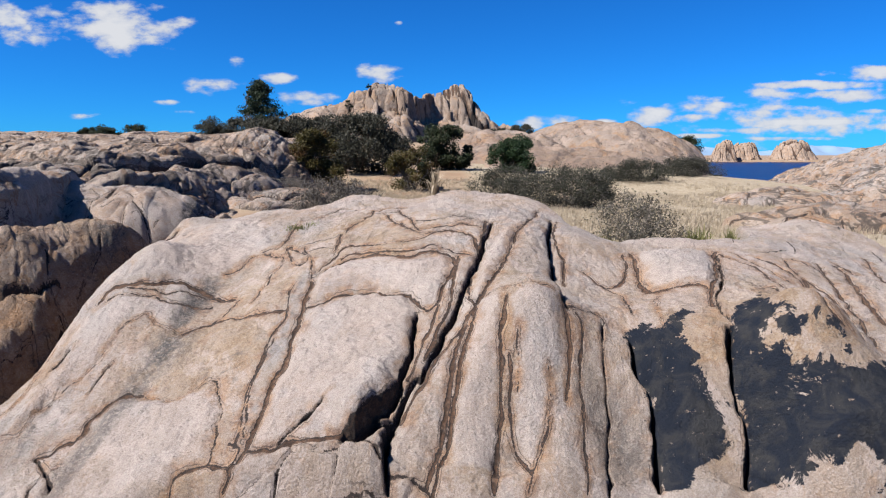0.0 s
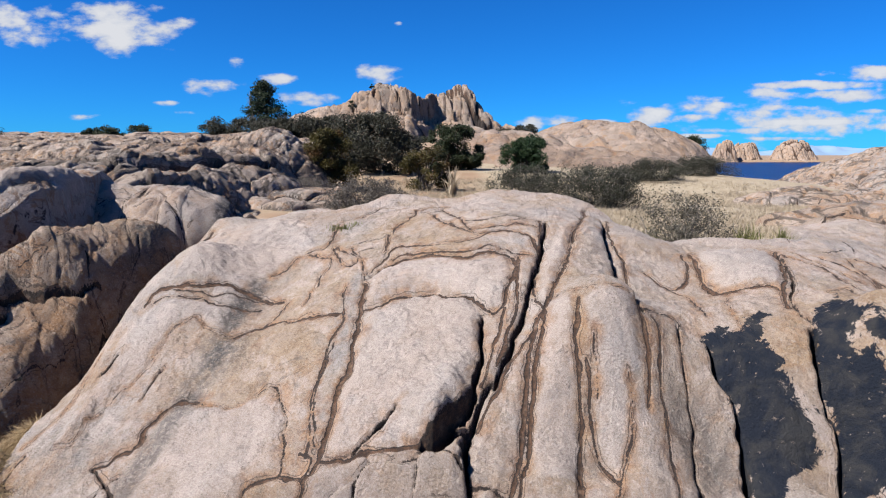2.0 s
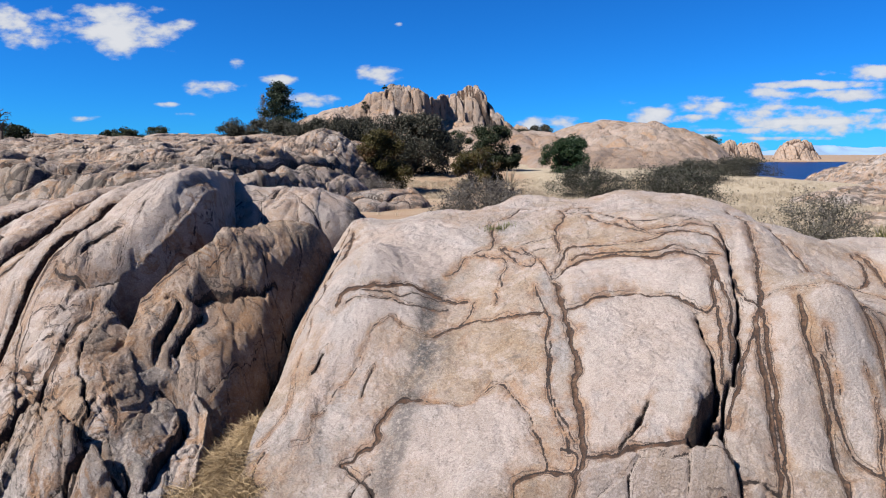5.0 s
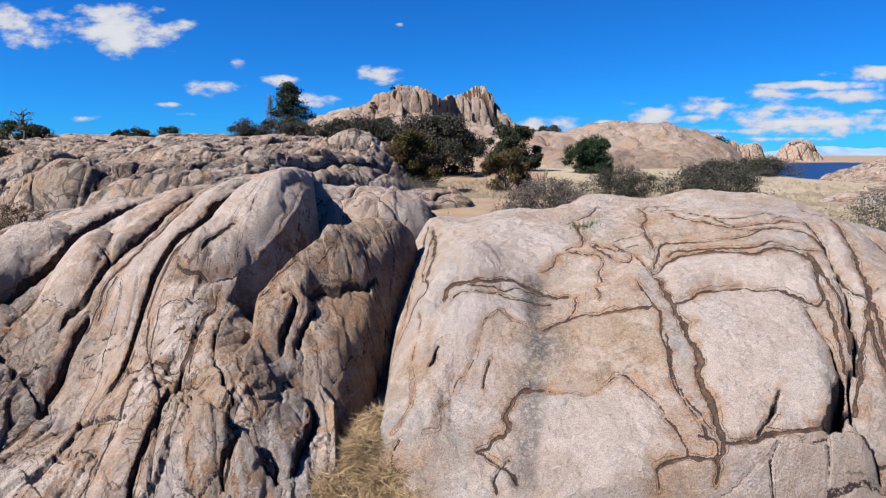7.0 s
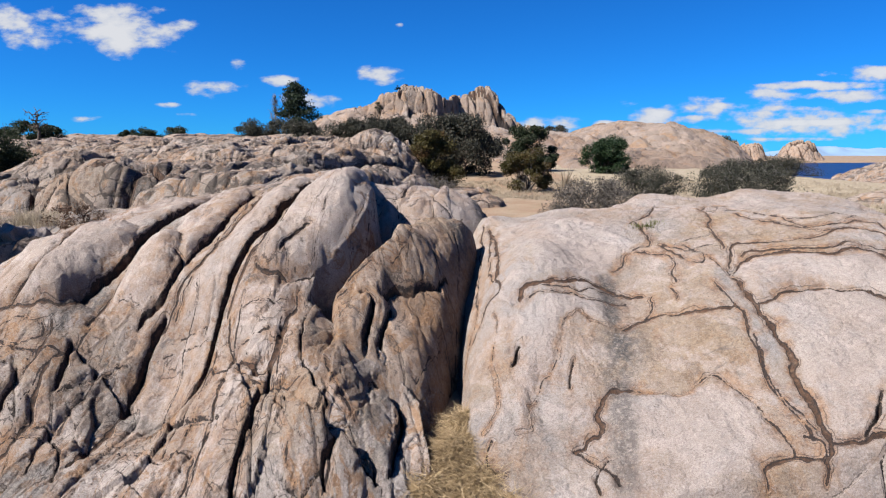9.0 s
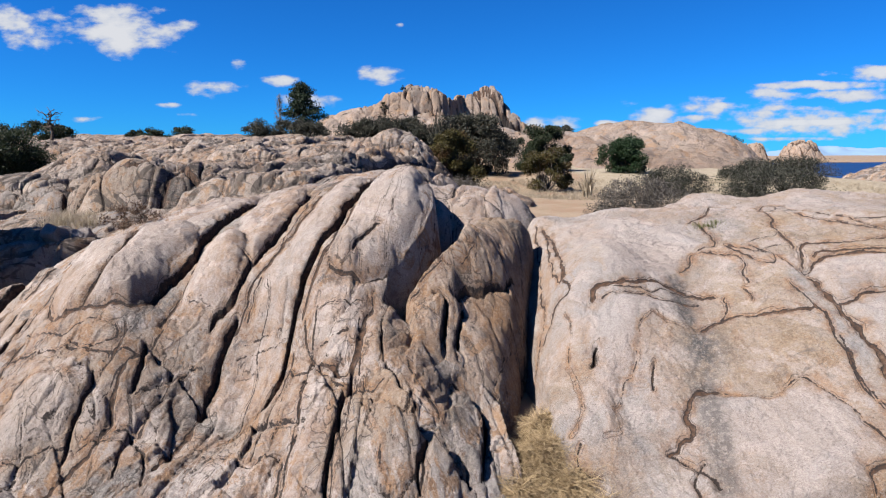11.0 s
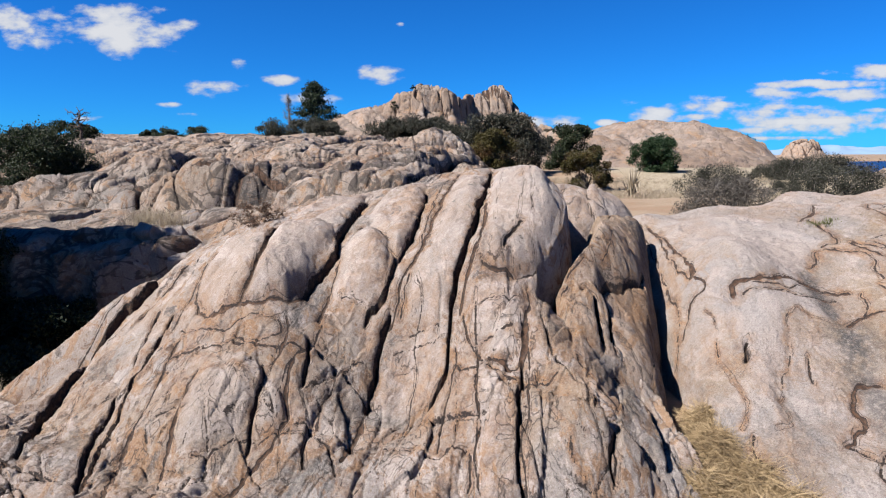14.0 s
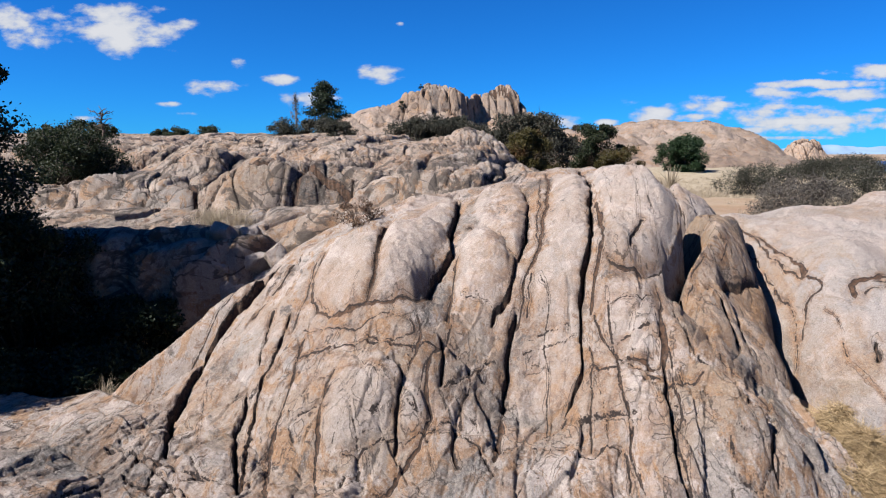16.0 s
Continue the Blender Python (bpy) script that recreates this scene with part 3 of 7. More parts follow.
SLAB_LINES.append(("seam", 0.025, [(-1.93, 8.16), (-1.97, 7.94), (-1.88, 7.55), (-1.87, 7.34), (-1.95, 7.09), (-2, 6.85), (-2.02, 6.69), (-2.04, 6.45), (-2.05, 6.31), (-2, 6.01), (-1.98, 5.82), (-1.98, 5.64)]))
SLAB_LINES.append(("seam", 0.02, [(-1.91, 7.02), (-1.98, 6.76), (-2.01, 6.52), (-2.02, 6.3), (-1.95, 6), (-1.93, 5.75)]))
SLAB_LINES.append(("seam", 0.05, [(-1.7, 8.15), (-1.68, 7.91), (-1.68, 7.57), (-1.7, 7.4), (-1.69, 7.08), (-1.7, 6.86), (-1.69, 6.64), (-1.71, 6.53), (-1.78, 6.4), (-1.79, 6.21), (-1.8, 6.02), (-1.81, 5.87), (-1.85, 5.74), (-1.86, 5.64), (-1.87, 5.58), (-1.9, 5.5), (-1.96, 5.46), (-2.01, 5.44)]))
SLAB_LINES.append(("seam", 0.025, [(-2.03, 5.7), (-1.93, 5.63), (-1.94, 5.51), (-2.01, 5.45)]))
SLAB_LINES.append(("seam", 0.05, [(-1.86, 5.58), (-1.75, 5.54), (-1.59, 5.51), (-1.46, 5.53), (-1.33, 5.5), (-1.12, 5.47), (-0.97, 5.47), (-0.87, 5.51), (-0.8, 5.55), (-0.73, 5.66)]))
SLAB_LINES.append(("crack", 0.03, [(-1.18, 5.92), (-1.22, 5.84), (-1.29, 5.77), (-1.36, 5.69), (-1.45, 5.62), (-1.55, 5.55)]))
SLAB_LINES.append(("seam", 0.055, [(-1.65, 7.5), (-1.53, 7.51), (-1.41, 7.59), (-1.27, 7.62), (-1.14, 7.64), (-0.96, 7.62), (-0.82, 7.55), (-0.68, 7.45), (-0.51, 7.4), (-0.38, 7.36)]))
SLAB_LINES.append(("seam", 0.04, [(-0.38, 7.36), (-0.34, 7.25), (-0.28, 7.14), (-0.18, 7.09)]))
SLAB_LINES.append(("seam", 0.05, [(-1.71, 8.19), (-1.57, 8.27), (-1.45, 8.42), (-1.3, 8.49), (-1.11, 8.48), (-0.91, 8.38), (-0.72, 8.21), (-0.53, 8.09), (-0.39, 8.08), (-0.24, 8.13), (-0.13, 8.13), (0.01, 8.06), (0.11, 7.97), (0.14, 7.81), (0.1, 7.6), (0.03, 7.41), (0, 7.23), (-0.09, 7.09), (-0.18, 7.07)]))
SLAB_LINES.append(("seam", 0.04, [(-1.38, 8.54), (-1.25, 8.67), (-1, 8.5), (-0.76, 8.33), (-0.54, 8.24), (-0.31, 8.23), (-0.17, 8.26), (0.01, 8.17), (0.19, 8.04), (0.33, 7.98)]))
SLAB_LINES.append(("seam", 0.04, [(-1.66, 8.34), (-1.54, 8.54), (-1.42, 8.82), (-1.31, 8.92), (-1.1, 8.82), (-0.89, 8.66), (-0.7, 8.62), (-0.47, 8.61), (-0.24, 8.6), (-0.01, 8.64), (0.18, 8.59), (0.32, 8.48), (0.43, 8.32), (0.45, 8.12)]))
SLAB_LINES.append(("seam", 0.03, [(-0.4, 8.89), (-0.24, 8.83), (0.07, 8.72), (0.27, 8.75), (0.42, 8.7), (0.53, 8.67)]))
SLAB_LINES.append(("seam", 0.05, [(-2.47, 10.29), (-2.32, 10.47), (-2.11, 10.58), (-1.92, 10.92), (-1.76, 11.21), (-1.45, 11.02)]))
SLAB_LINES.append(("seam", 0.03, [(-1.18, 10.72), (-1.19, 10.3), (-1.37, 9.81), (-1.47, 9.54), (-1.49, 9.06), (-1.53, 8.8)]))
SLAB_LINES.append(("seam", 0.03, [(-1.17, 10.62), (-1, 10.86), (-0.77, 11.14), (-0.69, 10.25), (-0.53, 9.61), (-0.4, 9.07), (-0.36, 8.85)]))
SLAB_LINES.append(("seam", 0.03, [(-1.07, 10.47), (-0.91, 10.14), (-0.7, 9.46), (-0.48, 8.99), (-0.36, 8.74), (-0.16, 8.64)]))
SLAB_LINES.append(("seam", 0.025, [(-1.71, 8.19), (-1.8, 8.52), (-1.95, 8.92), (-2.02, 9.14)]))
SLAB_LINES.append(("seam", 0.025, [(-2.3, 9.27), (-2.11, 8.7), (-1.99, 8.52), (-1.91, 8.58), (-1.9, 8.74), (-2.09, 9), (-2.26, 9.26)]))
SLAB_LINES.append(("crack", 0.05, [(0.73, 9.14), (0.64, 8.59), (0.52, 8.14), (0.43, 7.91), (0.38, 7.69), (0.3, 7.47), (0.26, 7.27), (0.17, 7.04), (0.06, 6.84), (-0.01, 6.62), (-0.12, 6.36), (-0.22, 6.21)]))
SLAB_LINES.append(("seam", 0.05, [(0.63, 9.09), (0.6, 8.79), (0.53, 8.27), (0.44, 8.01)]))
SLAB_LINES.append(("seam", 0.045, [(0.18, 7.97), (0.13, 7.59), (0.15, 7.3), (0.07, 7.02), (-0.03, 6.79), (-0.1, 6.54), (-0.19, 6.36)]))
SLAB_LINES.append(("seam", 0.04, [(-0.06, 7.09), (-0.09, 6.95), (-0.14, 6.76), (-0.22, 6.57), (-0.28, 6.38), (-0.34, 6.27), (-0.39, 6.15)]))
SLAB_LINES.append(("crack", 0.055, [(-0.3, 7.06), (-0.31, 6.9), (-0.34, 6.66), (-0.37, 6.43), (-0.41, 6.32), (-0.44, 6.24), (-0.46, 6.14)]))
SLAB_LINES.append(("crack", 0.11, [(-0.44, 6.11), (-0.5, 6.03), (-0.55, 5.93), (-0.63, 5.84), (-0.7, 5.72), (-0.77, 5.6), (-0.82, 5.52), (-0.89, 5.48)]))
SLAB_LINES.append(("crack", 0.05, [(-0.25, 6.24), (-0.34, 6.14), (-0.39, 6.08), (-0.44, 5.98), (-0.5, 5.85), (-0.57, 5.79), (-0.65, 5.71), (-0.7, 5.62), (-0.77, 5.51)]))
SLAB_LINES.append(("seam", 0.04, [(0.35, 6.95), (0.24, 6.79), (0.11, 6.59), (-0.01, 6.47), (-0.11, 6.3), (-0.19, 6.15), (-0.28, 6.08), (-0.36, 5.98), (-0.44, 5.87)]))
SLAB_LINES.append(("crack", 0.08, [(-0.52, 5.85), (-0.55, 5.72), (-0.55, 5.55), (-0.52, 5.44), (-0.5, 5.37), (-0.48, 5.32)]))
SLAB_LINES.append(("crack", 0.04, [(-0.71, 5.49), (-0.64, 5.44), (-0.56, 5.41), (-0.48, 5.4), (-0.36, 5.39), (-0.2, 5.4), (-0.13, 5.38), (-0.08, 5.34)]))
SLAB_LINES.append(("seam", 0.045, [(0.35, 6.95), (0.3, 6.74), (0.26, 6.54), (0.2, 6.32), (0.15, 6.14), (0.11, 5.99), (0.06, 5.83), (0.02, 5.66), (-0.03, 5.44), (-0.06, 5.33)]))
SLAB_LINES.append(("seam", 0.05, [(0.25, 6.86), (0.18, 6.57), (0.12, 6.33), (0.08, 6.14), (0.04, 5.99), (-0.01, 5.83), (-0.04, 5.66), (-0.07, 5.49), (-0.13, 5.38)]))
SLAB_LINES.append(("seam", 0.03, [(0.35, 6.95), (0.32, 7.13), (0.32, 7.36), (0.37, 7.58)]))
SLAB_LINES.append(("seam", 0.05, [(1.63, 10.73), (1.32, 9.48), (1.1, 8.83), (0.96, 8.39), (0.84, 8.07), (0.73, 7.8), (0.63, 7.53), (0.55, 7.34), (0.45, 7.09), (0.38, 6.98)]))
SLAB_LINES.append(("rust", 0.04, [(0.48, 7.07), (0.58, 7.11), (0.71, 6.92), (0.88, 6.77), (1.02, 6.75), (1.16, 6.8), (1.22, 6.8)]))
SLAB_LINES.append(("seam", 0.045, [(0.7, 6.83), (0.66, 6.66), (0.63, 6.52), (0.62, 6.36), (0.62, 6.24), (0.59, 6.13), (0.59, 6), (0.59, 5.88), (0.55, 5.74), (0.51, 5.51), (0.48, 5.35)]))
SLAB_LINES.append(("seam", 0.03, [(0.68, 6.27), (0.69, 6.12), (0.66, 6.01), (0.67, 5.87), (0.69, 5.76), (0.73, 5.67), (0.79, 5.59), (0.84, 5.51), (0.84, 5.45)]))
SLAB_LINES.append(("rust", 0.05, [(0.79, 6.47), (0.77, 6.37), (0.76, 6.22), (0.75, 6.05)]))
SLAB_LINES.append(("rust", 0.05, [(1.08, 6.18), (1.09, 6.07), (1.06, 5.92), (1.01, 5.77), (0.93, 5.64), (0.84, 5.45), (0.8, 5.34)]))
SLAB_LINES.append(("crack", 0.06, [(1.79, 10.32), (1.59, 9.21), (1.45, 8.71), (1.44, 8.34), (1.42, 8.06), (1.39, 7.74), (1.38, 7.4), (1.31, 6.8), (1.36, 6.75)]))
SLAB_LINES.append(("seam", 0.04, [(1.85, 10.16), (1.58, 8.98), (1.6, 8.58), (1.69, 8.46), (1.58, 8.12), (1.54, 7.8)]))
SLAB_LINES.append(("seam", 0.045, [(1.31, 6.8), (1.31, 6.62), (1.3, 6.46), (1.28, 6.28), (1.23, 6.14), (1.22, 6.02)]))
SLAB_LINES.append(("seam", 0.035, [(1.45, 6.73), (1.48, 6.63), (1.45, 6.49), (1.38, 6.32), (1.38, 6.18), (1.37, 6.06), (1.38, 5.92), (1.35, 5.74), (1.33, 5.51), (1.31, 5.37)]))
SLAB_LINES.append(("seam", 0.02, [(1.36, 6.75), (1.54, 6.83), (1.72, 6.9), (1.79, 6.81)]))
SLAB_LINES.append(("crack", 0.035, [(1.75, 6.8), (1.73, 6.65), (1.71, 6.46), (1.7, 6.31), (1.68, 6.16), (1.66, 6.02), (1.6, 5.85), (1.58, 5.67), (1.53, 5.42)]))
SLAB_LINES.append(("seam", 0.025, [(1.89, 8.35), (1.99, 8.26), (2.09, 8.11), (2.2, 7.96), (2.27, 7.75), (2.22, 7.28), (2.13, 7.02)]))
SLAB_LINES.append(("seam", 0.035, [(2.53, 8.86), (2.51, 8.57), (2.46, 8.35), (2.35, 8.18), (2.19, 8.07), (2.06, 8.14), (1.99, 8.26)]))
SLAB_LINES.append(("seam", 0.06, [(2.69, 8.91), (2.63, 8.55), (2.61, 8.23), (2.58, 7.94), (2.6, 7.78)]))
SLAB_LINES.append(("seam", 0.055, [(2.6, 7.78), (2.71, 7.72), (2.88, 7.73), (3.08, 7.7), (3.2, 7.67), (3.24, 7.6)]))
SLAB_LINES.append(("seam", 0.04, [(3.96, 9.17), (3.69, 8.45), (3.47, 7.92), (3.31, 7.69), (3.2, 7.36), (3.13, 7.14)]))
SLAB_LINES.append(("crack", 0.03, [(3.92, 8.96), (3.66, 8.22), (3.45, 7.74), (3.3, 7.43), (3.16, 7.05), (3.14, 6.82), (3.14, 6.7)]))
SLAB_LINES.append(("crack", 0.08, [(3.12, 6.65), (3.03, 6.51), (2.97, 6.32), (2.95, 6.21), (2.94, 6.11), (2.97, 6.02), (2.98, 5.92), (2.98, 5.83), (2.94, 5.72), (2.85, 5.51)]))
SLAB_LINES.append(("crack", 0.07, [(2.01, 6.74), (2.03, 6.58), (2.02, 6.45), (2.01, 6.31), (2.1, 6.24), (2.14, 6.17), (2.11, 6.03), (2.09, 5.91), (2.06, 5.75), (2.04, 5.55)]))
SLAB_LINES.append(("rust", 0.025, [(2.62, 7.55), (2.49, 7.22), (2.42, 6.88), (2.43, 6.8)]))
SLAB_LINES.append(("seam", 0.03, [(4.14, 8.98), (4.19, 8.68), (4.23, 8.31), (4.29, 8.03), (4.38, 7.85)]))
SLAB_LINES.append(("seam", 0.025, [(4.37, 8.72), (4.56, 8.66), (4.53, 8.19), (4.53, 7.8)]))
SLAB_LINES.append(("seam", 0.045, [(4.87, 8.92), (4.7, 8.35), (4.68, 7.95), (3.87, 6.38), (3.95, 6.21), (4.04, 6.17)]))
SLAB_LINES.append(("seam", 0.03, [(5.68, 9.31), (5.83, 9.15), (5.66, 8.53)]))
SLAB_LINES.append(("crack", 0.03, [(2.95, 5.71), (3.03, 5.64), (3.09, 5.47), (3.12, 5.39)]))
SLAB_LINES.append(("seam", 0.03, [(-4.81, 11.37), (-4.87, 10.8), (-4.94, 9.99), (-5.03, 9.18), (-5.07, 8.51), (-5.19, 8.2), (-5.26, 8.03)]))
SLAB_LINES.append(("seam", 0.03, [(-4.7, 10.98), (-4.79, 10.06), (-4.85, 9.17), (-4.78, 8.65), (-4.75, 8.4), (-4.92, 8.52), (-5.04, 8.32), (-5.12, 8.18)]))
SLAB_LINES.append(("seam", 0.05, [(-4.72, 11.17), (-4.64, 10.17), (-4.73, 8.96), (-4.82, 8.85)]))
SLAB_LINES.append(("rust", 0.03, [(-4.86, 8.18), (-4.84, 7.8), (-4.96, 7.62), (-4.9, 7.19), (-4.9, 6.87), (-5, 6.59), (-5.13, 6.48)]))
SLAB_LINES.append(("seam", 0.02, [(-5.04, 6.39), (-5.12, 6.22), (-5.06, 6.04), (-4.91, 5.95)]))
SLAB_LINES.append(("crack", 0.03, [(-3.9, 5.94), (-4.04, 5.78), (-4.01, 5.64)]))
SLAB_LINES.append(("seam", 0.035, [(3.93, 8.95), (3.97, 8.48), (4.13, 8.17), (4.16, 7.8), (4.22, 7.64)]))
SLAB_LINES.append(("seam", 0.05, [(4.39, 8.89), (4.52, 8.51), (4.7, 8.12), (4.77, 7.61), (4.59, 6.99), (4.28, 6.22)]))
SLAB_LINES.append(("seam", 0.05, [(5.36, 9.01), (5.17, 8.29), (4.86, 7.47), (4.65, 6.87), (4.45, 6.28)]))
SLAB_LINES.append(("seam", 0.06, [(5.73, 9.08), (5.4, 8.17), (5.11, 7.39), (4.97, 6.89)]))
SLAB_LINES.append(("seam", 0.03, [(5, 8.97), (5.14, 8.5), (5.11, 8.06)]))
SLAB_LINES.append(("seam", 0.04, [(6.75, 10), (6.05, 8.48)]))
SLAB_LINES.append(("rust", 0.05, [(3.68, 7.39), (4.19, 7.71), (3.8, 6.45), (4.05, 6.36), (4.12, 6.16)]))
SLAB_PATCHES = []
SLAB_PATCHES.append([(2.05, 6.75), (2.37, 6.8), (2.73, 7.01), (2.79, 6.94), (2.58, 6.62), (2.61, 6.39), (2.62, 6.27), (2.69, 6.14), (2.71, 6.05), (2.79, 5.97), (2.77, 5.85), (2.66, 5.7), (2.42, 5.58), (2.27, 5.47), (2.1, 5.55), (2.11, 5.82), (2.1, 6.04), (2.13, 6.24), (2, 6.4)])
SLAB_PATCHES.append([(3.19, 6.8), (3.43, 6.97), (3.77, 7.32), (3.47, 6.61), (3.5, 6.41), (3.41, 6.38), (3.32, 6.36), (3.33, 6.25), (3.42, 6.18), (3.48, 6.06), (3.44, 6.03), (3.53, 5.91), (3.62, 5.88), (3.76, 5.85), (4.04, 5.87), (4.65, 6.17), (4.08, 5.18), (2.83, 5.5), (3, 5.83), (2.96, 6.06), (2.96, 6.28)])
SLAB_PATCHES.append([(3.79, 6.17), (3.96, 6.17), (4.03, 6.08), (3.96, 5.97), (3.86, 6.05)])
SLAB_PATCHES.append([(3.41, 6.38), (3.53, 6.3), (3.62, 6.16), (3.55, 6.12), (3.44, 6.21)])
RIB_LINES = []
RIB_LINES.append(("seam", 0.055, [(-10.85, 9.19), (-10.91, 8.87), (-10.94, 8.62), (-10.93, 8.25), (-10.93, 7.92), (-10.97, 7.77), (-10.99, 7.65)]))
RIB_LINES.append(("seam", 0.055, [(-11.9, 8.54), (-11.78, 8.23), (-11.61, 7.99), (-11.38, 7.74), (-11.21, 7.68), (-11.06, 7.69), (-10.82, 7.6), (-10.6, 7.6), (-10.43, 7.64), (-10.3, 7.7), (-10.22, 7.89), (-10.14, 8.09)]))
RIB_LINES.append(("seam", 0.03, [(-11.82, 9.18), (-11.87, 8.97), (-11.89, 8.77), (-11.88, 8.52)]))
RIB_LINES.append(("crack", 0.10, [(-9.77, 11.4), (-9.75, 10.08), (-9.84, 9.66), (-9.88, 9.22), (-9.97, 8.93), (-9.9, 8.61), (-10, 8.48), (-10.02, 8.35), (-10.13, 8.24), (-10.18, 8.11), (-10.23, 7.94)]))
RIB_LINES.append(("crack", 0.08, [(-9.17, 8.4), (-9.05, 8.31), (-9.08, 8.16), (-9.12, 8.03), (-9.15, 7.94), (-9.22, 7.83), (-9.37, 7.76), (-9.4, 7.66)]))
RIB_LINES.append(("crack", 0.05, [(-8.67, 10.49), (-8.69, 9.92), (-8.78, 9.22), (-8.86, 8.69), (-8.94, 8.41), (-9.01, 8.29)]))
RIB_LINES.append(("seam", 0.03, [(-9.67, 9.24), (-9.49, 9.09), (-9.32, 8.96), (-9.18, 8.58)]))
RIB_LINES.append(("seam", 0.04, [(-9.85, 8.52), (-9.86, 8.28), (-9.9, 8.09), (-9.93, 7.83), (-9.96, 7.54)]))
RIB_LINES.append(("seam", 0.03, [(-12.31, 9.77), (-12.3, 9.22), (-12.37, 9.05), (-12.51, 8.94), (-12.61, 8.75), (-12.72, 8.6)]))
RIB_LINES.append(("seam", 0.025, [(-11.86, 9.23), (-11.93, 9.03), (-11.93, 8.75), (-11.96, 8.48), (-12.02, 8.29), (-12.08, 8.01)]))
RIB_LINES.append(("crack", 0.11, [(-12.35, 9.37), (-12.77, 9.87), (-12.72, 9.18), (-12.81, 9.07), (-12.93, 8.93), (-13.11, 8.85), (-13.18, 8.7), (-13.26, 8.58), (-13.41, 8.52), (-13.33, 8.05), (-13.38, 7.77), (-13.4, 7.52), (-13.43, 7.25), (-13.12, 6.52), (-13.05, 6.28)]))
RIB_LINES.append(("seam", 0.05, [(-8.08, 11.9), (-8.21, 10.48), (-8.43, 9.61), (-8.55, 9.11), (-8.62, 8.84), (-8.7, 8.45), (-8.82, 8.24), (-8.93, 8.09), (-9, 7.94), (-9.04, 7.77), (-9.11, 7.66)]))
RIB_LINES.append(("seam", 0.025, [(-8.28, 11.17), (-8.46, 10.08), (-8.58, 9.49), (-8.67, 9.01), (-8.72, 8.56)]))
RIB_LINES.append(("seam", 0.03, [(-8.86, 8.09), (-8.94, 7.89), (-8.98, 7.74)]))
RIB_LINES.append(("crack", 0.09, [(-7.49, 11.92), (-7.68, 10.1), (-7.81, 9.36), (-7.89, 8.99), (-7.98, 8.66), (-8.07, 8.18), (-8.15, 7.96), (-8.22, 7.85), (-8.25, 7.73), (-8.3, 7.63), (-8.32, 7.46), (-8.34, 7.3), (-8.37, 7.11), (-8.45, 6.98), (-8.55, 6.86), (-8.62, 6.74)]))
RIB_LINES.append(("seam", 0.05, [(-7.76, 9.15), (-7.8, 8.86), (-7.91, 8.17), (-7.99, 7.91), (-8.05, 7.78), (-8.14, 7.63), (-8.18, 7.47)]))
RIB_LINES.append(("crack", 0.045, [(-7.36, 8.32), (-7.46, 8.16), (-7.55, 8.05), (-7.62, 7.95), (-7.61, 7.85)]))
RIB_LINES.append(("seam", 0.04, [(-7.91, 7.8), (-7.84, 7.71), (-7.74, 7.67), (-7.56, 7.68), (-7.36, 7.77), (-7.2, 7.89)]))
RIB_LINES.append(("seam", 0.03, [(-7.34, 7.66), (-7.35, 7.46), (-7.39, 7.14)]))
RIB_LINES.append(("crack", 0.04, [(-12.44, 8.54), (-12.43, 8.29), (-12.44, 8.12), (-12.43, 7.9), (-12.42, 7.68)]))
RIB_LINES.append(("crack", 0.045, [(-12.16, 8.33), (-12.19, 8.07), (-12.21, 7.81), (-12.23, 7.57), (-12.28, 7.36), (-12.29, 7.12), (-12.3, 6.89), (-12.25, 6.64), (-12.22, 6.35), (-12.11, 6.01), (-12.05, 5.77)]))
RIB_LINES.append(("crack", 0.05, [(-12.48, 7.37), (-12.42, 7.1), (-12.44, 6.9), (-12.44, 6.68), (-12.33, 6.34), (-12.14, 5.9), (-12.07, 5.7)]))
RIB_LINES.append(("seam", 0.04, [(-11.85, 7.78), (-11.85, 7.45), (-11.88, 7.15), (-11.91, 6.88), (-11.94, 6.68), (-11.94, 6.45), (-11.91, 6.17), (-11.86, 5.88), (-11.77, 5.6)]))
RIB_LINES.append(("seam", 0.045, [(-11.31, 7.02), (-11.36, 6.86), (-11.41, 6.7), (-11.41, 6.51), (-11.38, 6.33), (-11.39, 6.15), (-11.35, 5.87), (-11.28, 5.56)]))
RIB_LINES.append(("rust", 0.05, [(-13.1, 7.74), (-13.07, 7.47), (-13, 7.17), (-12.88, 6.72), (-12.73, 6.32)]))
RIB_LINES.append(("rust", 0.03, [(-13.79, 7.44), (-13.61, 6.93), (-13.33, 6.39)]))
RIB_LINES.append(("crack", 0.05, [(-10.56, 7.02), (-10.51, 6.91), (-10.54, 6.76), (-10.57, 6.6), (-10.58, 6.47), (-10.57, 6.3)]))
RIB_LINES.append(("seam", 0.045, [(-10.2, 7.07), (-10.21, 6.91), (-10.22, 6.76), (-10.13, 6.63), (-10.21, 6.5), (-10.28, 6.37), (-10.38, 6.28), (-10.45, 6.16), (-10.55, 6.04), (-10.68, 5.88), (-10.81, 5.73)]))
RIB_LINES.append(("crack", 0.035, [(-11.12, 6.19), (-10.95, 6.21), (-10.84, 6.28), (-10.74, 6.36)]))
RIB_LINES.append(("seam", 0.018, [(-10.73, 6.34), (-10.44, 6.39), (-10.2, 6.44), (-9.96, 6.51)]))
RIB_LINES.append(("seam", 0.03, [(-11.89, 7.48), (-11.58, 7.42), (-11.25, 7.29), (-10.95, 7.22), (-10.58, 7.14), (-10.31, 7.15), (-10.04, 7.15)]))
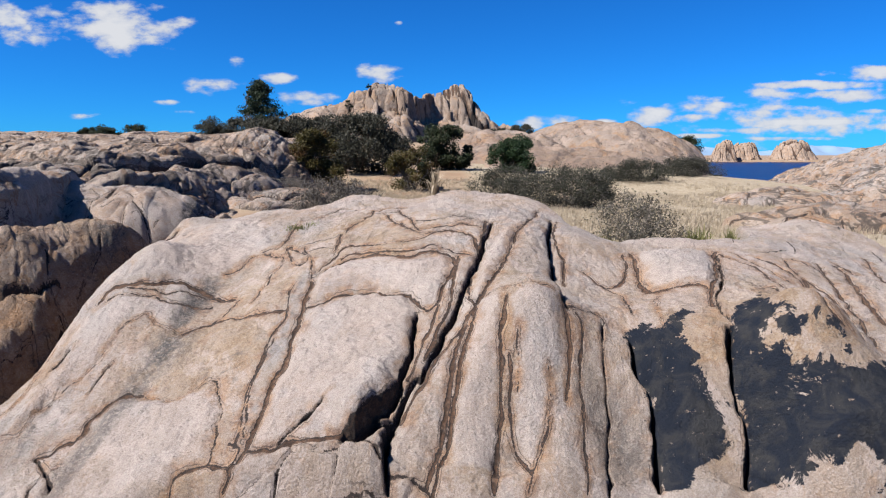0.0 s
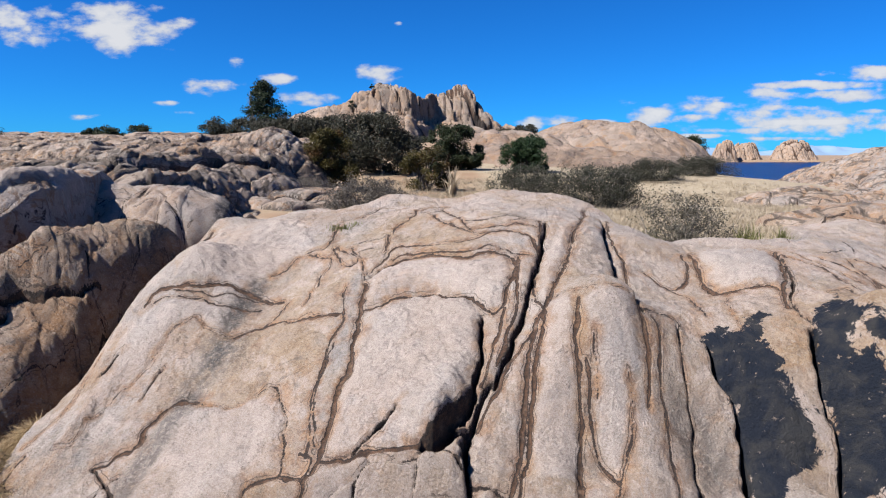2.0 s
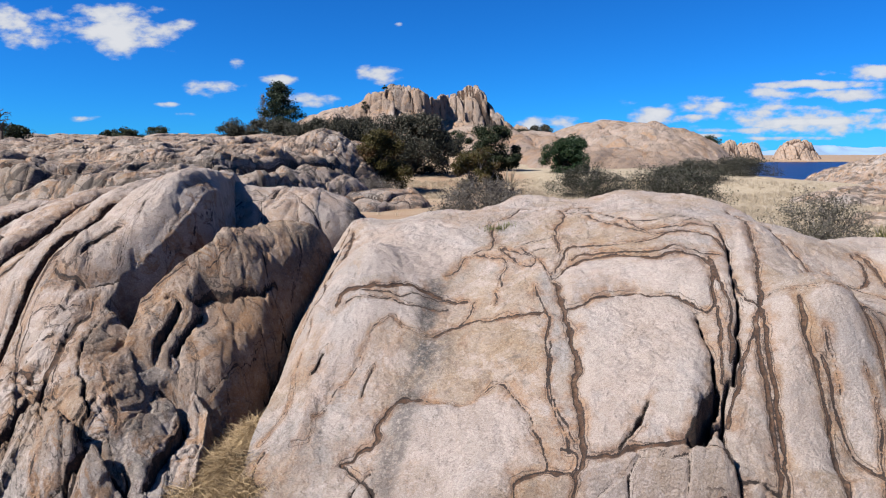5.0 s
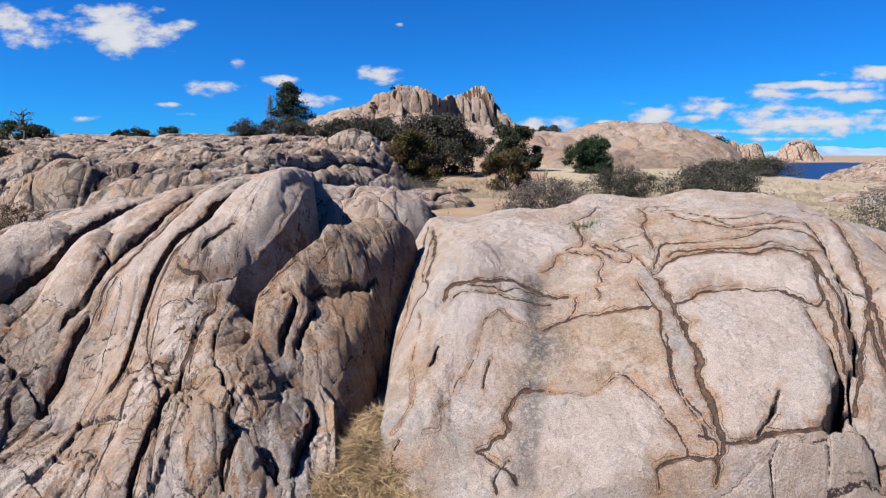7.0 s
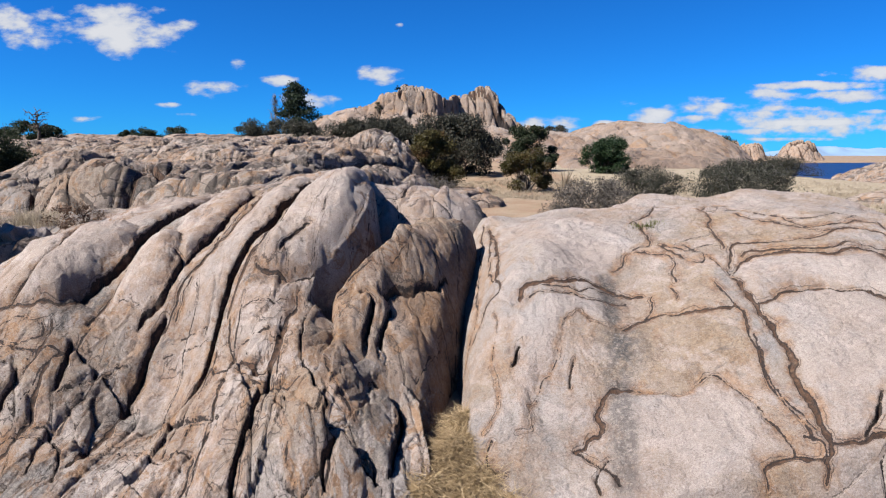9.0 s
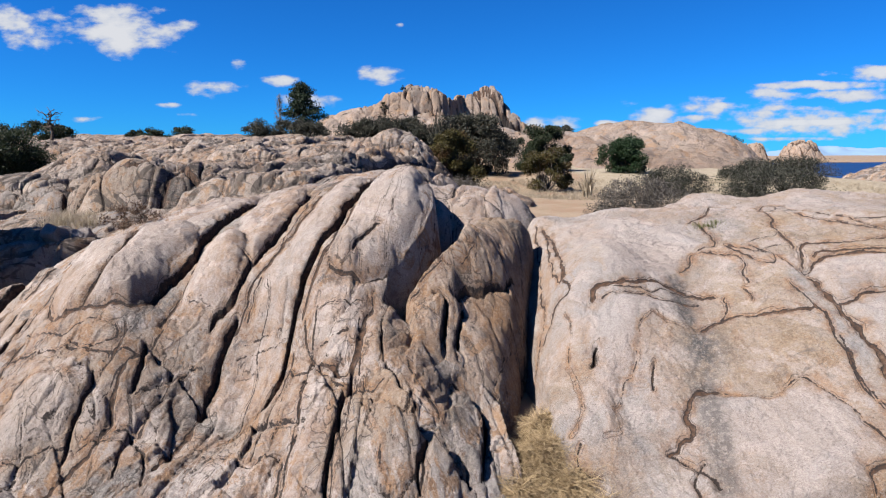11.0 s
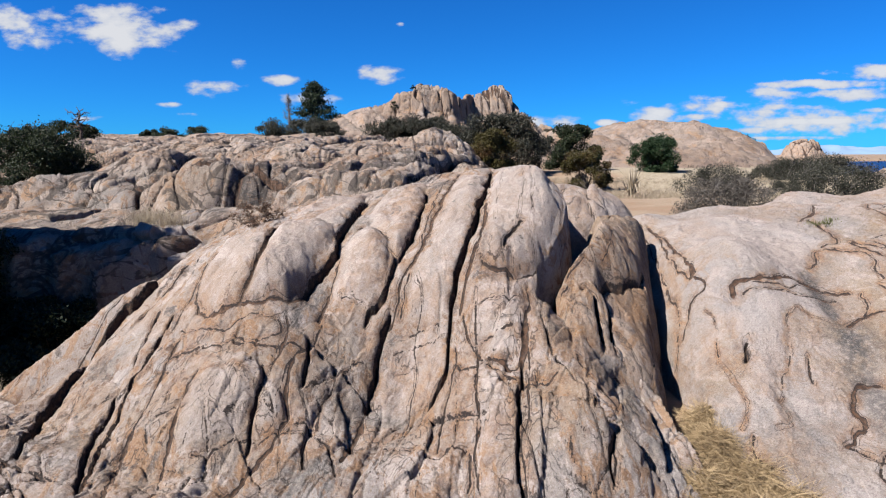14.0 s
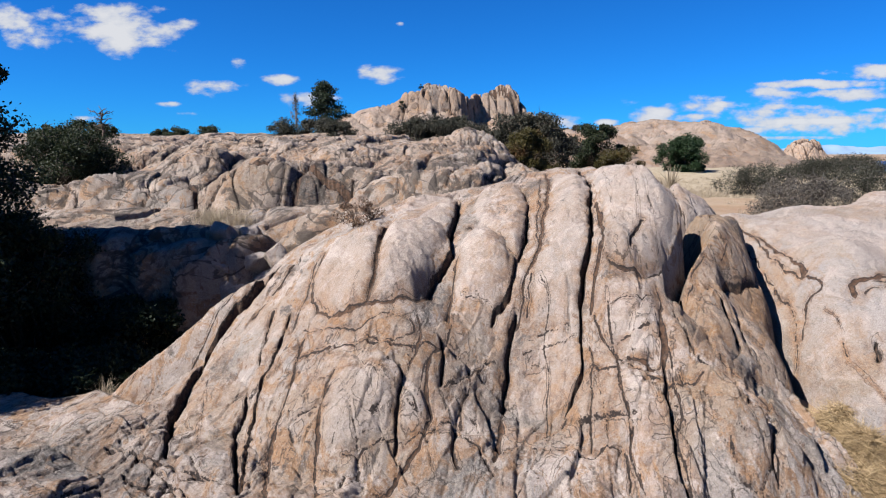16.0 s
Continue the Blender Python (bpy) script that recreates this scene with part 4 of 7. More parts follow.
RIB_LINES.append(("seam", 0.022, [(-11.89, 7.89), (-11.6, 7.73), (-11.31, 7.51), (-11.07, 7.41), (-10.93, 7.43), (-10.72, 7.47), (-10.5, 7.43)]))
RIB_LINES.append(("seam", 0.022, [(-10.97, 7.29), (-10.73, 7.2), (-10.46, 7.21), (-10.37, 7.29), (-10.47, 7.44)]))
RIB_LINES.append(("rust", 0.05, [(-11.5, 6.98), (-11.22, 6.95), (-10.95, 6.94), (-10.66, 6.85)]))
RIB_LINES.append(("crack", 0.035, [(-13.79, 6.5), (-13.44, 6.36), (-13.02, 6.09), (-12.76, 5.96), (-12.46, 5.84)]))
RIB_LINES.append(("crack", 0.03, [(-13.51, 6.09), (-13.05, 5.78), (-12.81, 5.65)]))
RIB_LINES.append(("crack", 0.03, [(-13.12, 5.78), (-12.91, 5.82), (-12.64, 5.74), (-12.46, 5.62)]))
RIB_LINES.append(("crack", 0.03, [(-13.08, 6.29), (-13.04, 5.94), (-13.05, 5.78)]))
RIB_LINES.append(("crack", 0.05, [(-10.07, 7.33), (-10.04, 7.12), (-10.05, 6.91)]))
RIB_LINES.append(("crack", 0.05, [(-10, 7.3), (-9.89, 7.24), (-9.75, 7.23), (-9.71, 7.16)]))
RIB_LINES.append(("crack", 0.035, [(-10.01, 6.89), (-9.89, 6.97), (-9.77, 7.07), (-9.64, 7.18), (-9.45, 7.29), (-9.38, 7.3)]))
RIB_LINES.append(("seam", 0.03, [(-9.71, 7.16), (-9.69, 7.01), (-9.78, 6.86), (-9.82, 6.67), (-9.84, 6.54)]))
RIB_LINES.append(("crack", 0.045, [(-9.64, 7.18), (-9.54, 7.13), (-9.43, 7.07), (-9.33, 7.01)]))
RIB_LINES.append(("crack", 0.04, [(-10.14, 6.49), (-9.96, 6.52), (-9.88, 6.51), (-9.88, 6.41), (-9.92, 6.28), (-9.85, 6.02)]))
RIB_LINES.append(("crack", 0.03, [(-9.85, 6.42), (-9.68, 6.31), (-9.57, 6.13), (-9.51, 5.87)]))
RIB_LINES.append(("seam", 0.06, [(-9.33, 7.01), (-9.35, 6.8), (-9.39, 6.56), (-9.44, 6.37), (-9.48, 6.11)]))
RIB_LINES.append(("crack", 0.07, [(-9.11, 7.77), (-9.14, 7.65), (-9.21, 7.51), (-9.24, 7.35), (-9.29, 7.14), (-9.32, 6.96)]))
RIB_LINES.append(("crack", 0.025, [(-8.23, 7.3), (-8.26, 7.12), (-8.3, 6.89), (-8.36, 6.71), (-8.41, 6.43), (-8.48, 6.11)]))
RIB_LINES.append(("seam", 0.065, [(-8.17, 7.44), (-8.1, 7.21), (-8.04, 7.07), (-7.89, 6.92), (-7.71, 6.8), (-7.65, 6.74), (-7.52, 6.76), (-7.46, 6.94), (-7.39, 7.22), (-7.35, 7.43)]))
RIB_LINES.append(("crack", 0.06, [(-7.52, 6.76), (-7.52, 6.58), (-7.57, 6.43), (-7.57, 6.21), (-7.6, 6.02), (-7.64, 5.84), (-7.62, 5.71), (-7.59, 5.59)]))
RIB_LINES.append(("seam", 0.018, [(-8.34, 7.04), (-8.09, 6.87), (-7.84, 6.78), (-7.6, 6.65), (-7.36, 6.58)]))
RIB_LINES.append(("seam", 0.04, [(-7.4, 6.68), (-7.36, 6.58), (-7.25, 6.5), (-7.14, 6.59)]))
RIB_LINES.append(("crack", 0.035, [(-7.18, 6.38), (-7.02, 6.26), (-6.9, 6.15), (-6.79, 6.02)]))
RIB_LINES.append(("crack", 0.045, [(-7.14, 6.72), (-7.02, 6.66), (-6.94, 6.5), (-6.78, 6.36), (-6.77, 6.2), (-6.75, 6.04), (-6.69, 5.95), (-6.69, 5.84), (-6.65, 5.76), (-6.74, 5.63)]))
RIB_LINES.append(("crack", 0.10, [(-6.38, 6.97), (-6.13, 6.99), (-6.04, 6.85), (-6.01, 6.63), (-6.05, 6.28), (-6.07, 6.06), (-6.12, 5.93)]))
RIB_LINES.append(("crack", 0.06, [(-6.66, 5.96), (-6.54, 5.94), (-6.34, 6), (-6.27, 5.95), (-6.27, 5.86)]))
RIB_LINES.append(("rust", 0.05, [(-8.29, 6.81), (-8.25, 6.41), (-8.29, 6.23)]))
RIB_LINES.append(("crack", 0.018, [(-9.06, 6.28), (-8.75, 6.17), (-8.46, 6.02), (-8.33, 6.07), (-8.16, 6.05)]))
RIB_LINES.append(("crack", 0.02, [(-8.13, 6.02), (-8.12, 5.85), (-8.16, 5.71)]))
RIB_LINES.append(("rust", 0.04, [(-7.72, 6.69), (-7.68, 6.5), (-7.67, 6.34)]))
RIB_LINES.append(("crack", 0.015, [(-8.05, 6.62), (-8.01, 6.38), (-8.06, 6.1)]))
RIB_LINES.append(("rust", 0.04, [(-7.12, 5.94), (-7.1, 5.81), (-7.01, 5.69)]))
RIB_LINES.append(("rust", 0.03, [(-7.33, 6.37), (-7.21, 6.1), (-7.07, 5.95), (-6.92, 5.85)]))
RIB_LINES.append(("crack", 0.02, [(-8.96, 7.58), (-8.75, 7.6), (-8.46, 7.5)]))
RIB_LINES.append(("crack", 0.02, [(-9.03, 7.48), (-8.75, 7.51), (-8.4, 7.38)]))
RIB_LINES.append(("crack", 0.02, [(-7.97, 7.09), (-7.8, 7.09), (-7.6, 7.1)]))
RIB_LINES.append(("crack", 0.02, [(-7.98, 7.37), (-7.7, 7.36), (-7.45, 7.46)]))
RIB_LINES.append(("rust", 0.05, [(-9.79, 7.93), (-9.67, 7.83), (-9.48, 7.81), (-9.4, 7.75)]))
RIB_LINES.append(("seam", 0.04, [(-10.37, 7.49), (-10.31, 7.31), (-10.31, 7.15), (-10.4, 7.03)]))
RIB_LINES.append(("crack", 0.03, [(-7.21, 7.38), (-7.2, 7.11), (-7.18, 6.87), (-7.14, 6.72)]))
WEDGE_LINES = []
WEDGE_LINES.append(("crack", 0.06, [(-6.32, 8.03), (-6.24, 8.2), (-6.03, 8.31), (-5.81, 8.41), (-5.64, 8.55), (-5.57, 8.69), (-5.47, 8.86)]))
WEDGE_LINES.append(("crack", 0.07, [(-6.58, 7.9), (-6.47, 7.87), (-6.42, 7.8), (-6.47, 7.55), (-6.46, 7.32), (-6.46, 7.17)]))
WEDGE_LINES.append(("crack", 0.05, [(-6.25, 8.04), (-6.24, 7.82), (-6.28, 7.64), (-6.31, 7.43), (-6.27, 7.22)]))
WEDGE_LINES.append(("crack", 0.07, [(-6.44, 7.08), (-6.33, 7.02), (-6.23, 6.96), (-6.12, 6.9), (-6.02, 6.86)]))
WEDGE_LINES.append(("crack", 0.025, [(-5.73, 9.02), (-5.64, 8.97), (-5.58, 8.79)]))
WEDGE_LINES.append(("crack", 0.025, [(-5.75, 9.94), (-5.68, 10.14), (-5.5, 10.14)]))
WEDGE_LINES.append(("crack", 0.025, [(-5.38, 9.84), (-5.28, 9.65), (-5.3, 9.35)]))
WEDGE_LINES.append(("rust", 0.06, [(-5.62, 8.35), (-5.51, 8.32), (-5.62, 7.96), (-5.76, 7.41), (-5.86, 7.13)]))
WEDGE_LINES.append(("rust", 0.05, [(-5.53, 8.65), (-5.44, 8.53), (-5.3, 8.65)]))
WEDGE_LINES.append(("rust", 0.04, [(-6.95, 7.72), (-6.82, 7.85), (-6.73, 8.06), (-6.47, 8.29)]))
WEDGE_LINES.append(("rust", 0.04, [(-6.25, 8.3), (-6.15, 8.41), (-6.06, 8.59)]))
WEDGE_LINES.append(("rust", 0.04, [(-6.01, 9.32), (-6.01, 8.73), (-6.04, 8.44)]))
WEDGE_LINES.append(("crack", 0.04, [(-5.37, 8.63), (-5.3, 8.65), (-5.36, 8.35), (-5.47, 7.93)]))

# smooth swellings between the seams: height, outline over the plan
RIB_LINES.append(("crack", 0.13, [(-7.73, 6.66), (-7.45, 6.52), (-7.05, 6.23), (-6.75, 6.05), (-6.59, 5.98), (-6.46, 5.91), (-6.25, 5.82)]))
RIB_LINES.append(("crack", 0.06, [(-6.59, 5.98), (-6.68, 5.88), (-6.72, 5.76), (-6.71, 5.67)]))
RIB_LINES.append(("rust", 0.07, [(-6.89, 6.81), (-6.64, 6.53), (-6.55, 6.35), (-6.49, 6.22)]))
SLAB_PANELS = []
SLAB_PANELS.append((0.05, [(-1.67, 7.33), (-1.59, 7.45), (-1.27, 7.59), (-0.92, 7.56), (-0.44, 7.36), (-0.31, 7.11), (-0.34, 6.75), (-0.4, 6.38), (-0.48, 6.11), (-0.73, 5.69), (-0.87, 5.52), (-1.44, 5.54), (-1.81, 5.58), (-1.82, 5.84), (-1.79, 6.19), (-1.7, 6.49), (-1.69, 6.89)]))
SLAB_PANELS.append((0.05, [(-1.67, 8.18), (-1.3, 8.45), (-0.91, 8.32), (-0.39, 8.03), (0.04, 8.02), (0.1, 7.71), (-0.02, 7.23), (-0.21, 7.12), (-0.38, 7.39), (-0.93, 7.65), (-1.41, 7.63), (-1.63, 7.58)]))
SLAB_PANELS.append((0.04, [(-3.75, 6.58), (-3.55, 6.76), (-3.28, 6.72), (-2.96, 6.53), (-2.47, 6.62), (-2.29, 6.18), (-2.17, 5.68), (-2.17, 5.56), (-2.51, 5.54), (-2.52, 5.41), (-3.1, 5.51), (-3.64, 6.16)]))
SLAB_PANELS.append((0.04, [(-4.67, 7.72), (-4.43, 8.07), (-3.83, 8.12), (-3.34, 8.16), (-3.45, 7.67), (-3.74, 7.87), (-4.03, 7.73), (-4.19, 7.31), (-4.41, 7.13), (-4.56, 6.75), (-4.61, 6.41), (-4.78, 6.4), (-4.76, 6.89)]))
SLAB_PANELS.append((0.03, [(-4.67, 11.23), (-3.57, 11.06), (-2.89, 10.31), (-2.54, 9.38), (-2.81, 9.3), (-3.11, 8.89), (-3.39, 8.54), (-3.75, 8.51), (-4.3, 8.37), (-4.25, 9.2)]))
SLAB_PANELS.append((0.03, [(0.61, 8.28), (0.96, 8.98), (1.32, 9.74), (1.11, 8.96), (0.68, 7.68), (0.41, 7), (0.33, 7.18), (0.36, 7.51)]))
SLAB_PANELS.append((0.05, [(2.82, 9.02), (3.79, 9.02), (3.62, 8.33), (3.4, 7.83), (3.16, 7.73), (2.65, 7.83), (2.62, 8.16)]))
SLAB_PANELS.append((0.03, [(0.45, 7.04), (0.68, 6.89), (0.61, 6.43), (0.56, 6.06), (0.49, 5.51), (0.05, 5.4), (0.07, 5.75), (0.21, 6.27), (0.34, 6.81)]))
SLAB_PANELS.append((0.03, [(0.73, 6.81), (1.15, 6.76), (1.27, 6.61), (1.24, 6.27), (1.1, 6.16), (0.99, 5.77), (0.86, 5.54), (0.71, 5.76), (0.71, 6.06), (0.71, 6.42)]))
RIB_PANELS = []
RIB_PANELS.append((0.15, [(-10.85, 9.19), (-11.04, 9.06), (-11.38, 9.23), (-11.66, 9.3), (-11.79, 9.15), (-11.88, 8.87), (-11.88, 8.52), (-11.76, 8.21), (-11.38, 7.76), (-11.22, 7.7), (-11, 7.67), (-10.95, 7.86), (-10.93, 8.25), (-10.92, 8.74)]))
RIB_PANELS.append((0.15, [(-10.82, 9.24), (-10.46, 9.38), (-10.1, 9.29), (-9.95, 8.85), (-9.98, 8.66), (-10.19, 8.4), (-10.15, 8.28), (-10.24, 7.96), (-10.4, 7.67), (-10.68, 7.6), (-10.96, 7.64), (-10.92, 7.87), (-10.92, 8.38), (-10.9, 8.83)]))
RIB_PANELS.append((0.14, [(-9.58, 9.17), (-9.32, 9), (-9.18, 8.58), (-9.15, 8.4), (-9.16, 8.13), (-9.23, 7.93), (-9.37, 7.79), (-9.66, 7.8), (-9.85, 7.84), (-9.88, 8.12), (-9.85, 8.4), (-9.79, 8.76)]))
RIB_PANELS.append((0.10, [(-9.5, 9.24), (-9.6, 9.58), (-9.43, 10.94), (-9.05, 11.83), (-8.68, 11.45), (-8.69, 10.08), (-8.78, 9.3), (-8.9, 8.6), (-9.03, 8.32), (-9.18, 8.58), (-9.32, 9)]))
RIB_PANELS.append((0.06, [(-10.87, 9.46), (-10.69, 11.34), (-9.85, 11.73), (-9.75, 10.28), (-9.89, 9.67), (-10, 9.12), (-10.39, 9.45)]))
RIB_PANELS.append((0.08, [(-8.12, 11.3), (-7.69, 10.5), (-7.88, 9.13), (-8.04, 8.47), (-8.16, 8), (-8.25, 7.82), (-8.31, 7.63), (-8.36, 7.48), (-8.67, 7.57), (-8.96, 7.62), (-8.89, 7.76), (-8.74, 8.12), (-8.54, 8.54), (-8.4, 9.22)]))
RIB_PANELS.append((0.14, [(-7.51, 10.81), (-6.77, 11.11), (-6.83, 9.09), (-6.78, 8.71), (-6.93, 8.34), (-7.09, 8.09), (-7.2, 7.89), (-7.56, 7.68), (-7.81, 7.68), (-7.9, 7.82), (-7.84, 8.54), (-7.7, 9.27)]))
RIB_PANELS.append((0.05, [(-7.85, 7.63), (-7.33, 7.74), (-7.4, 7.3), (-7.53, 6.89), (-7.76, 6.86), (-8.01, 7.08), (-8.09, 7.33), (-8.07, 7.55)]))
RIB_PANELS.append((0.06, [(-11.41, 7.22), (-10.85, 7.12), (-10.6, 6.91), (-10.57, 6.6), (-10.59, 6.37), (-11.14, 6.24), (-11.35, 6.32), (-11.45, 6.71), (-11.35, 6.93)]))
RIB_PANELS.append((0.05, [(-8.93, 7.58), (-8.39, 7.46), (-8.37, 7.17), (-8.48, 6.96), (-8.68, 6.9), (-9.15, 6.89), (-9.23, 7.07), (-9.17, 7.37)]))
RIB_PANELS.append((0.05, [(-10.54, 6.76), (-10.39, 6.84), (-10.26, 6.83), (-10.18, 6.66), (-10.21, 6.51), (-10.44, 6.4), (-10.55, 6.48)]))
RIB_PANELS.append((0.05, [(-8.29, 6.73), (-8.03, 6.76), (-7.67, 6.56), (-7.63, 6.21), (-7.67, 5.93), (-7.87, 5.96), (-8.21, 6.21)]))

# ---- rock sheets ----
def largest(mask):
    """The largest connected patch of a grid of faces."""
    mark = np.where(mask, np.arange(1, mask.size + 1).reshape(mask.shape), 0)
    while True:
        wide = np.pad(mark, 1)
        most = np.max([wide[i:i + mark.shape[0], j:j + mark.shape[1]] for i in range(3) for j in range(3)], axis=0)
        most = np.where(mask, most, 0)
        if (most == mark).all():
            break
        mark = most
    tags, counts = np.unique(mark[mask], return_counts=True)
    return mark == tags[counts.argmax()]


def field_mesh(name, X, Y, Z, keep, attrs, material, only=None):
    """A mesh over a bent grid; keep tells which points stay."""
    ny, nx = X.shape
    index = np.arange(nx * ny).reshape(ny, nx)
    quads = np.stack([index[:-1, :-1], index[:-1, 1:], index[1:, 1:], index[1:, :-1]], -1).reshape(-1, 4)
    faces = keep.ravel()[quads].any(1)
    if only is not None:
        faces = faces & only.ravel()[quads[:, 0]]
    if X.size < 200000:
        faces = largest(faces.reshape(ny - 1, nx - 1)).ravel()
    quads = quads[faces]
    used = np.unique(quads)
    remap = np.zeros(nx * ny, np.int64)
    remap[used] = np.arange(len(used))
    quads = remap[quads]
    co = np.stack([X.ravel()[used], Y.ravel()[used], Z.ravel()[used]], 1).astype(np.float32)
    me = bpy.data.meshes.new(name)
    me.vertices.add(len(co))
    me.vertices.foreach_set("co", co.ravel())
    me.loops.add(quads.size)
    me.loops.foreach_set("vertex_index", quads.ravel().astype(np.int32))
    me.polygons.add(len(quads))
    me.polygons.foreach_set("loop_start", np.arange(0, quads.size, 4, dtype=np.int32))
    me.polygons.foreach_set("use_smooth", np.ones(len(quads), bool))
    me.update(calc_edges=True)
    for key, arr in attrs.items():
        a = me.attributes.new(key, "FLOAT", "POINT")
        a.data.foreach_set("value", np.broadcast_to(arr, X.shape).ravel()[used].astype(np.float32))
    me.materials.append(material)
    return me


def split_rock(name, part_name, X, Y, Z, keep, attrs, material, cuts, label, category):
    """A rock whose long cracks part it into blocks: one mesh a block under an Empty."""
    region = np.zeros(X.shape, int)
    for pts in cuts:
        pts = sorted((b, a) for a, b in rounded(pts))
        region += X > np.interp(Y, [p[0] for p in pts], [p[1] for p in pts])
    root = tagged(new(name), label, category)
    cx, cy = float(X.mean()), float(Y.mean())
    root.location = (cx, cy, float(ground_height(np.array([cx]), np.array([cy]))[0]))
    for r in range(region.max() + 1):
        here = region == r
        if (here & keep).sum() < 200:
            continue
        me = field_mesh(part_name, X, Y, Z, keep, attrs, material, only=here)
        ob = new(part_name, me)
        ob.parent = root
        ob.matrix_parent_inverse = Matrix.Translation(root.location).inverted()
    return root


def grid(x0, x1, y0, y1, dx, dy):
    return np.meshgrid(np.arange(x0, x1, dx), np.arange(y0, y1, dy))


def ground_height(x, y):
    z = -0.3 + 1.85 * smooth(8.5 - 2.0 * smooth(-1, 2, x), 14.0 - 3.5 * smooth(-1, 2, x), y) - 0.2 * smooth(20, 27, y) + 0.75 * smooth(30, 39, y) + 1.1 * smooth(42, 60, y) + 1.8 * smooth(60, 110, y)
    z = z - 2.1 * smooth(-11.5, -13, x) * smooth(19, 15, y) * smooth(8.5, 12, y) - 1.5 * smooth(-15, -21, x) * smooth(60, 42, y) * smooth(14, 18, y)
    z = z + 0.25 * smooth(6.2, 7.4, y) * smooth(1.2, 0.4, np.abs(x + 5.2)) * smooth(9.5, 8.5, y)
    z = z - 0.25 * smooth(3, 8, x) * smooth(12, 16, y) * smooth(34, 26, y)
    z = z - 0.5 * smooth(14, 24, x) * smooth(16, 30, y) - 1.6 * smooth(18, 34, x - 0.1 * y) * smooth(30, 60, y)
    z = z - 0.25 * smooth(-8, -9.5, x) * smooth(7.6, 6.6, y) * smooth(3.0, 4.5, y)
    east = x - 0.36 * y
    z = z - 0.062 * np.clip(y - 33, 0, 190) * smooth(-3, 5, east)
    shore = 690 + 25 * value(x * 0.01, y * 0.0, 5)
    z = z + 5.2 * smooth(shore - 6, shore + 12, y) * smooth(-3, 5, east) - 3.0 * smooth(800, 1400, y)
    return z + 0.05 * fbm(x * 0.5, y * 0.5, 3) * smooth(300, 60, y)


def carve(x, y, form, lines, shoulder=0.06, pillow=0.03, tilt=1.0, broad=1.0, depth=1.0):
    """Relief and stains of seams, cracks and rust lines; the rock left of a wide crack stands higher."""
    wx = x + 0.022 * value(x * 2.2, y * 2.2, 30) + 0.018 * value(x * 5.5, y * 5.5, 31) + 0.012 * value(x * 15, y * 15, 32)
    wy = y + 0.022 * value(x * 2.2, y * 2.2, 37) + 0.018 * value(x * 5.5, y * 5.5, 33) + 0.012 * value(x * 15, y * 15, 34)
    fx, fy = np.gradient(form, axis=1) / np.gradient(x, axis=1), np.gradient(form, axis=0) / np.gradient(y, axis=0)
    dz, lift, seam, rust = np.zeros(x.shape), np.zeros(x.shape), np.zeros(x.shape), np.zeros(x.shape)
    vary = np.clip(1.0 + 0.45 * value(x * 2.3, y * 2.3, 35) + 0.35 * value(x * 9, y * 9, 36), 0.45, 1.8)
    sharp = np.clip(0.6 + 0.7 * value(x * 3.1, y * 3.1, 38) + 0.4 * value(x * 11, y * 11, 39), 0, 1.4)
    for kind, width, pts in lines:
        line = rounded(pts if pts[0][1] >= pts[-1][1] else pts[::-1])
        d, s, right, bearing = polyline_distance(wx, wy, line, 1.0)
        fade = np.clip(np.minimum(s, 1 - s) * 9 + 0.55, 0.55, 1)
        w = np.maximum(0.009, 0.58 * (broad if kind == "crack" else max(broad, 0.75)) * width * vary * fade)
        e = np.where(d < 8, d * np.sqrt(1 + np.clip(fy * np.cos(bearing) - fx * np.sin(bearing), -2, 2) ** 2), 9.0)
        if kind == "seam":
            seam = np.maximum(seam, ramp(e, w))
            rust = np.maximum(rust, 0.95 * smooth(1.3 * w + 0.20 * sharp, 0.7 * w, e))
            dz = np.minimum(dz, -0.75 * w * np.exp(-(e / (1.3 * w)) ** 2) - 0.25 * shoulder * np.exp(-e / 0.10) - 0.4 * pillow * (width >= 0.04) * np.exp(-e / 0.2))
        elif kind == "crack":
            seam = np.maximum(seam, ramp(e, 0.7 * w + 0.004))
            rust = np.maximum(rust, 0.75 * smooth(w + 0.17 * sharp, 0.5 * w, e))
            gap = np.maximum(0.012, 0.42 * w)
            deep = depth * (4.6 if width >= 0.05 else 3.0) * width * fade * np.clip(1.6 * vary - 0.6, 0.25, 1.4)
            dz = np.minimum(dz, -deep * np.exp(-(e / gap) ** 2) - sharp * shoulder * (0.15 + width * 7) * np.exp(-e / 0.06) - pillow * (width >= 0.05) * np.exp(-e / 0.2))
            if width >= 0.045:
                ends = np.clip(np.minimum(s, 1 - s) * 5, 0, 1)
                lift = lift + tilt * width * ends * np.where(right, -0.45 * np.exp(-(e / 0.22) ** 2), np.exp(-(e / 0.42) ** 2)) * (e < 8)
        else:
            seam = np.maximum(seam, ramp(e, 0.35 * w) * 0.95)
            rust = np.maximum(rust, 0.95 * smooth(w * 2.0 + 0.06, w * 0.4, e))
            dz = np.minimum(dz, -0.4 * w * np.exp(-(e / w) ** 2))
    return dz + np.clip(lift, -0.16, 0.26), seam, rust


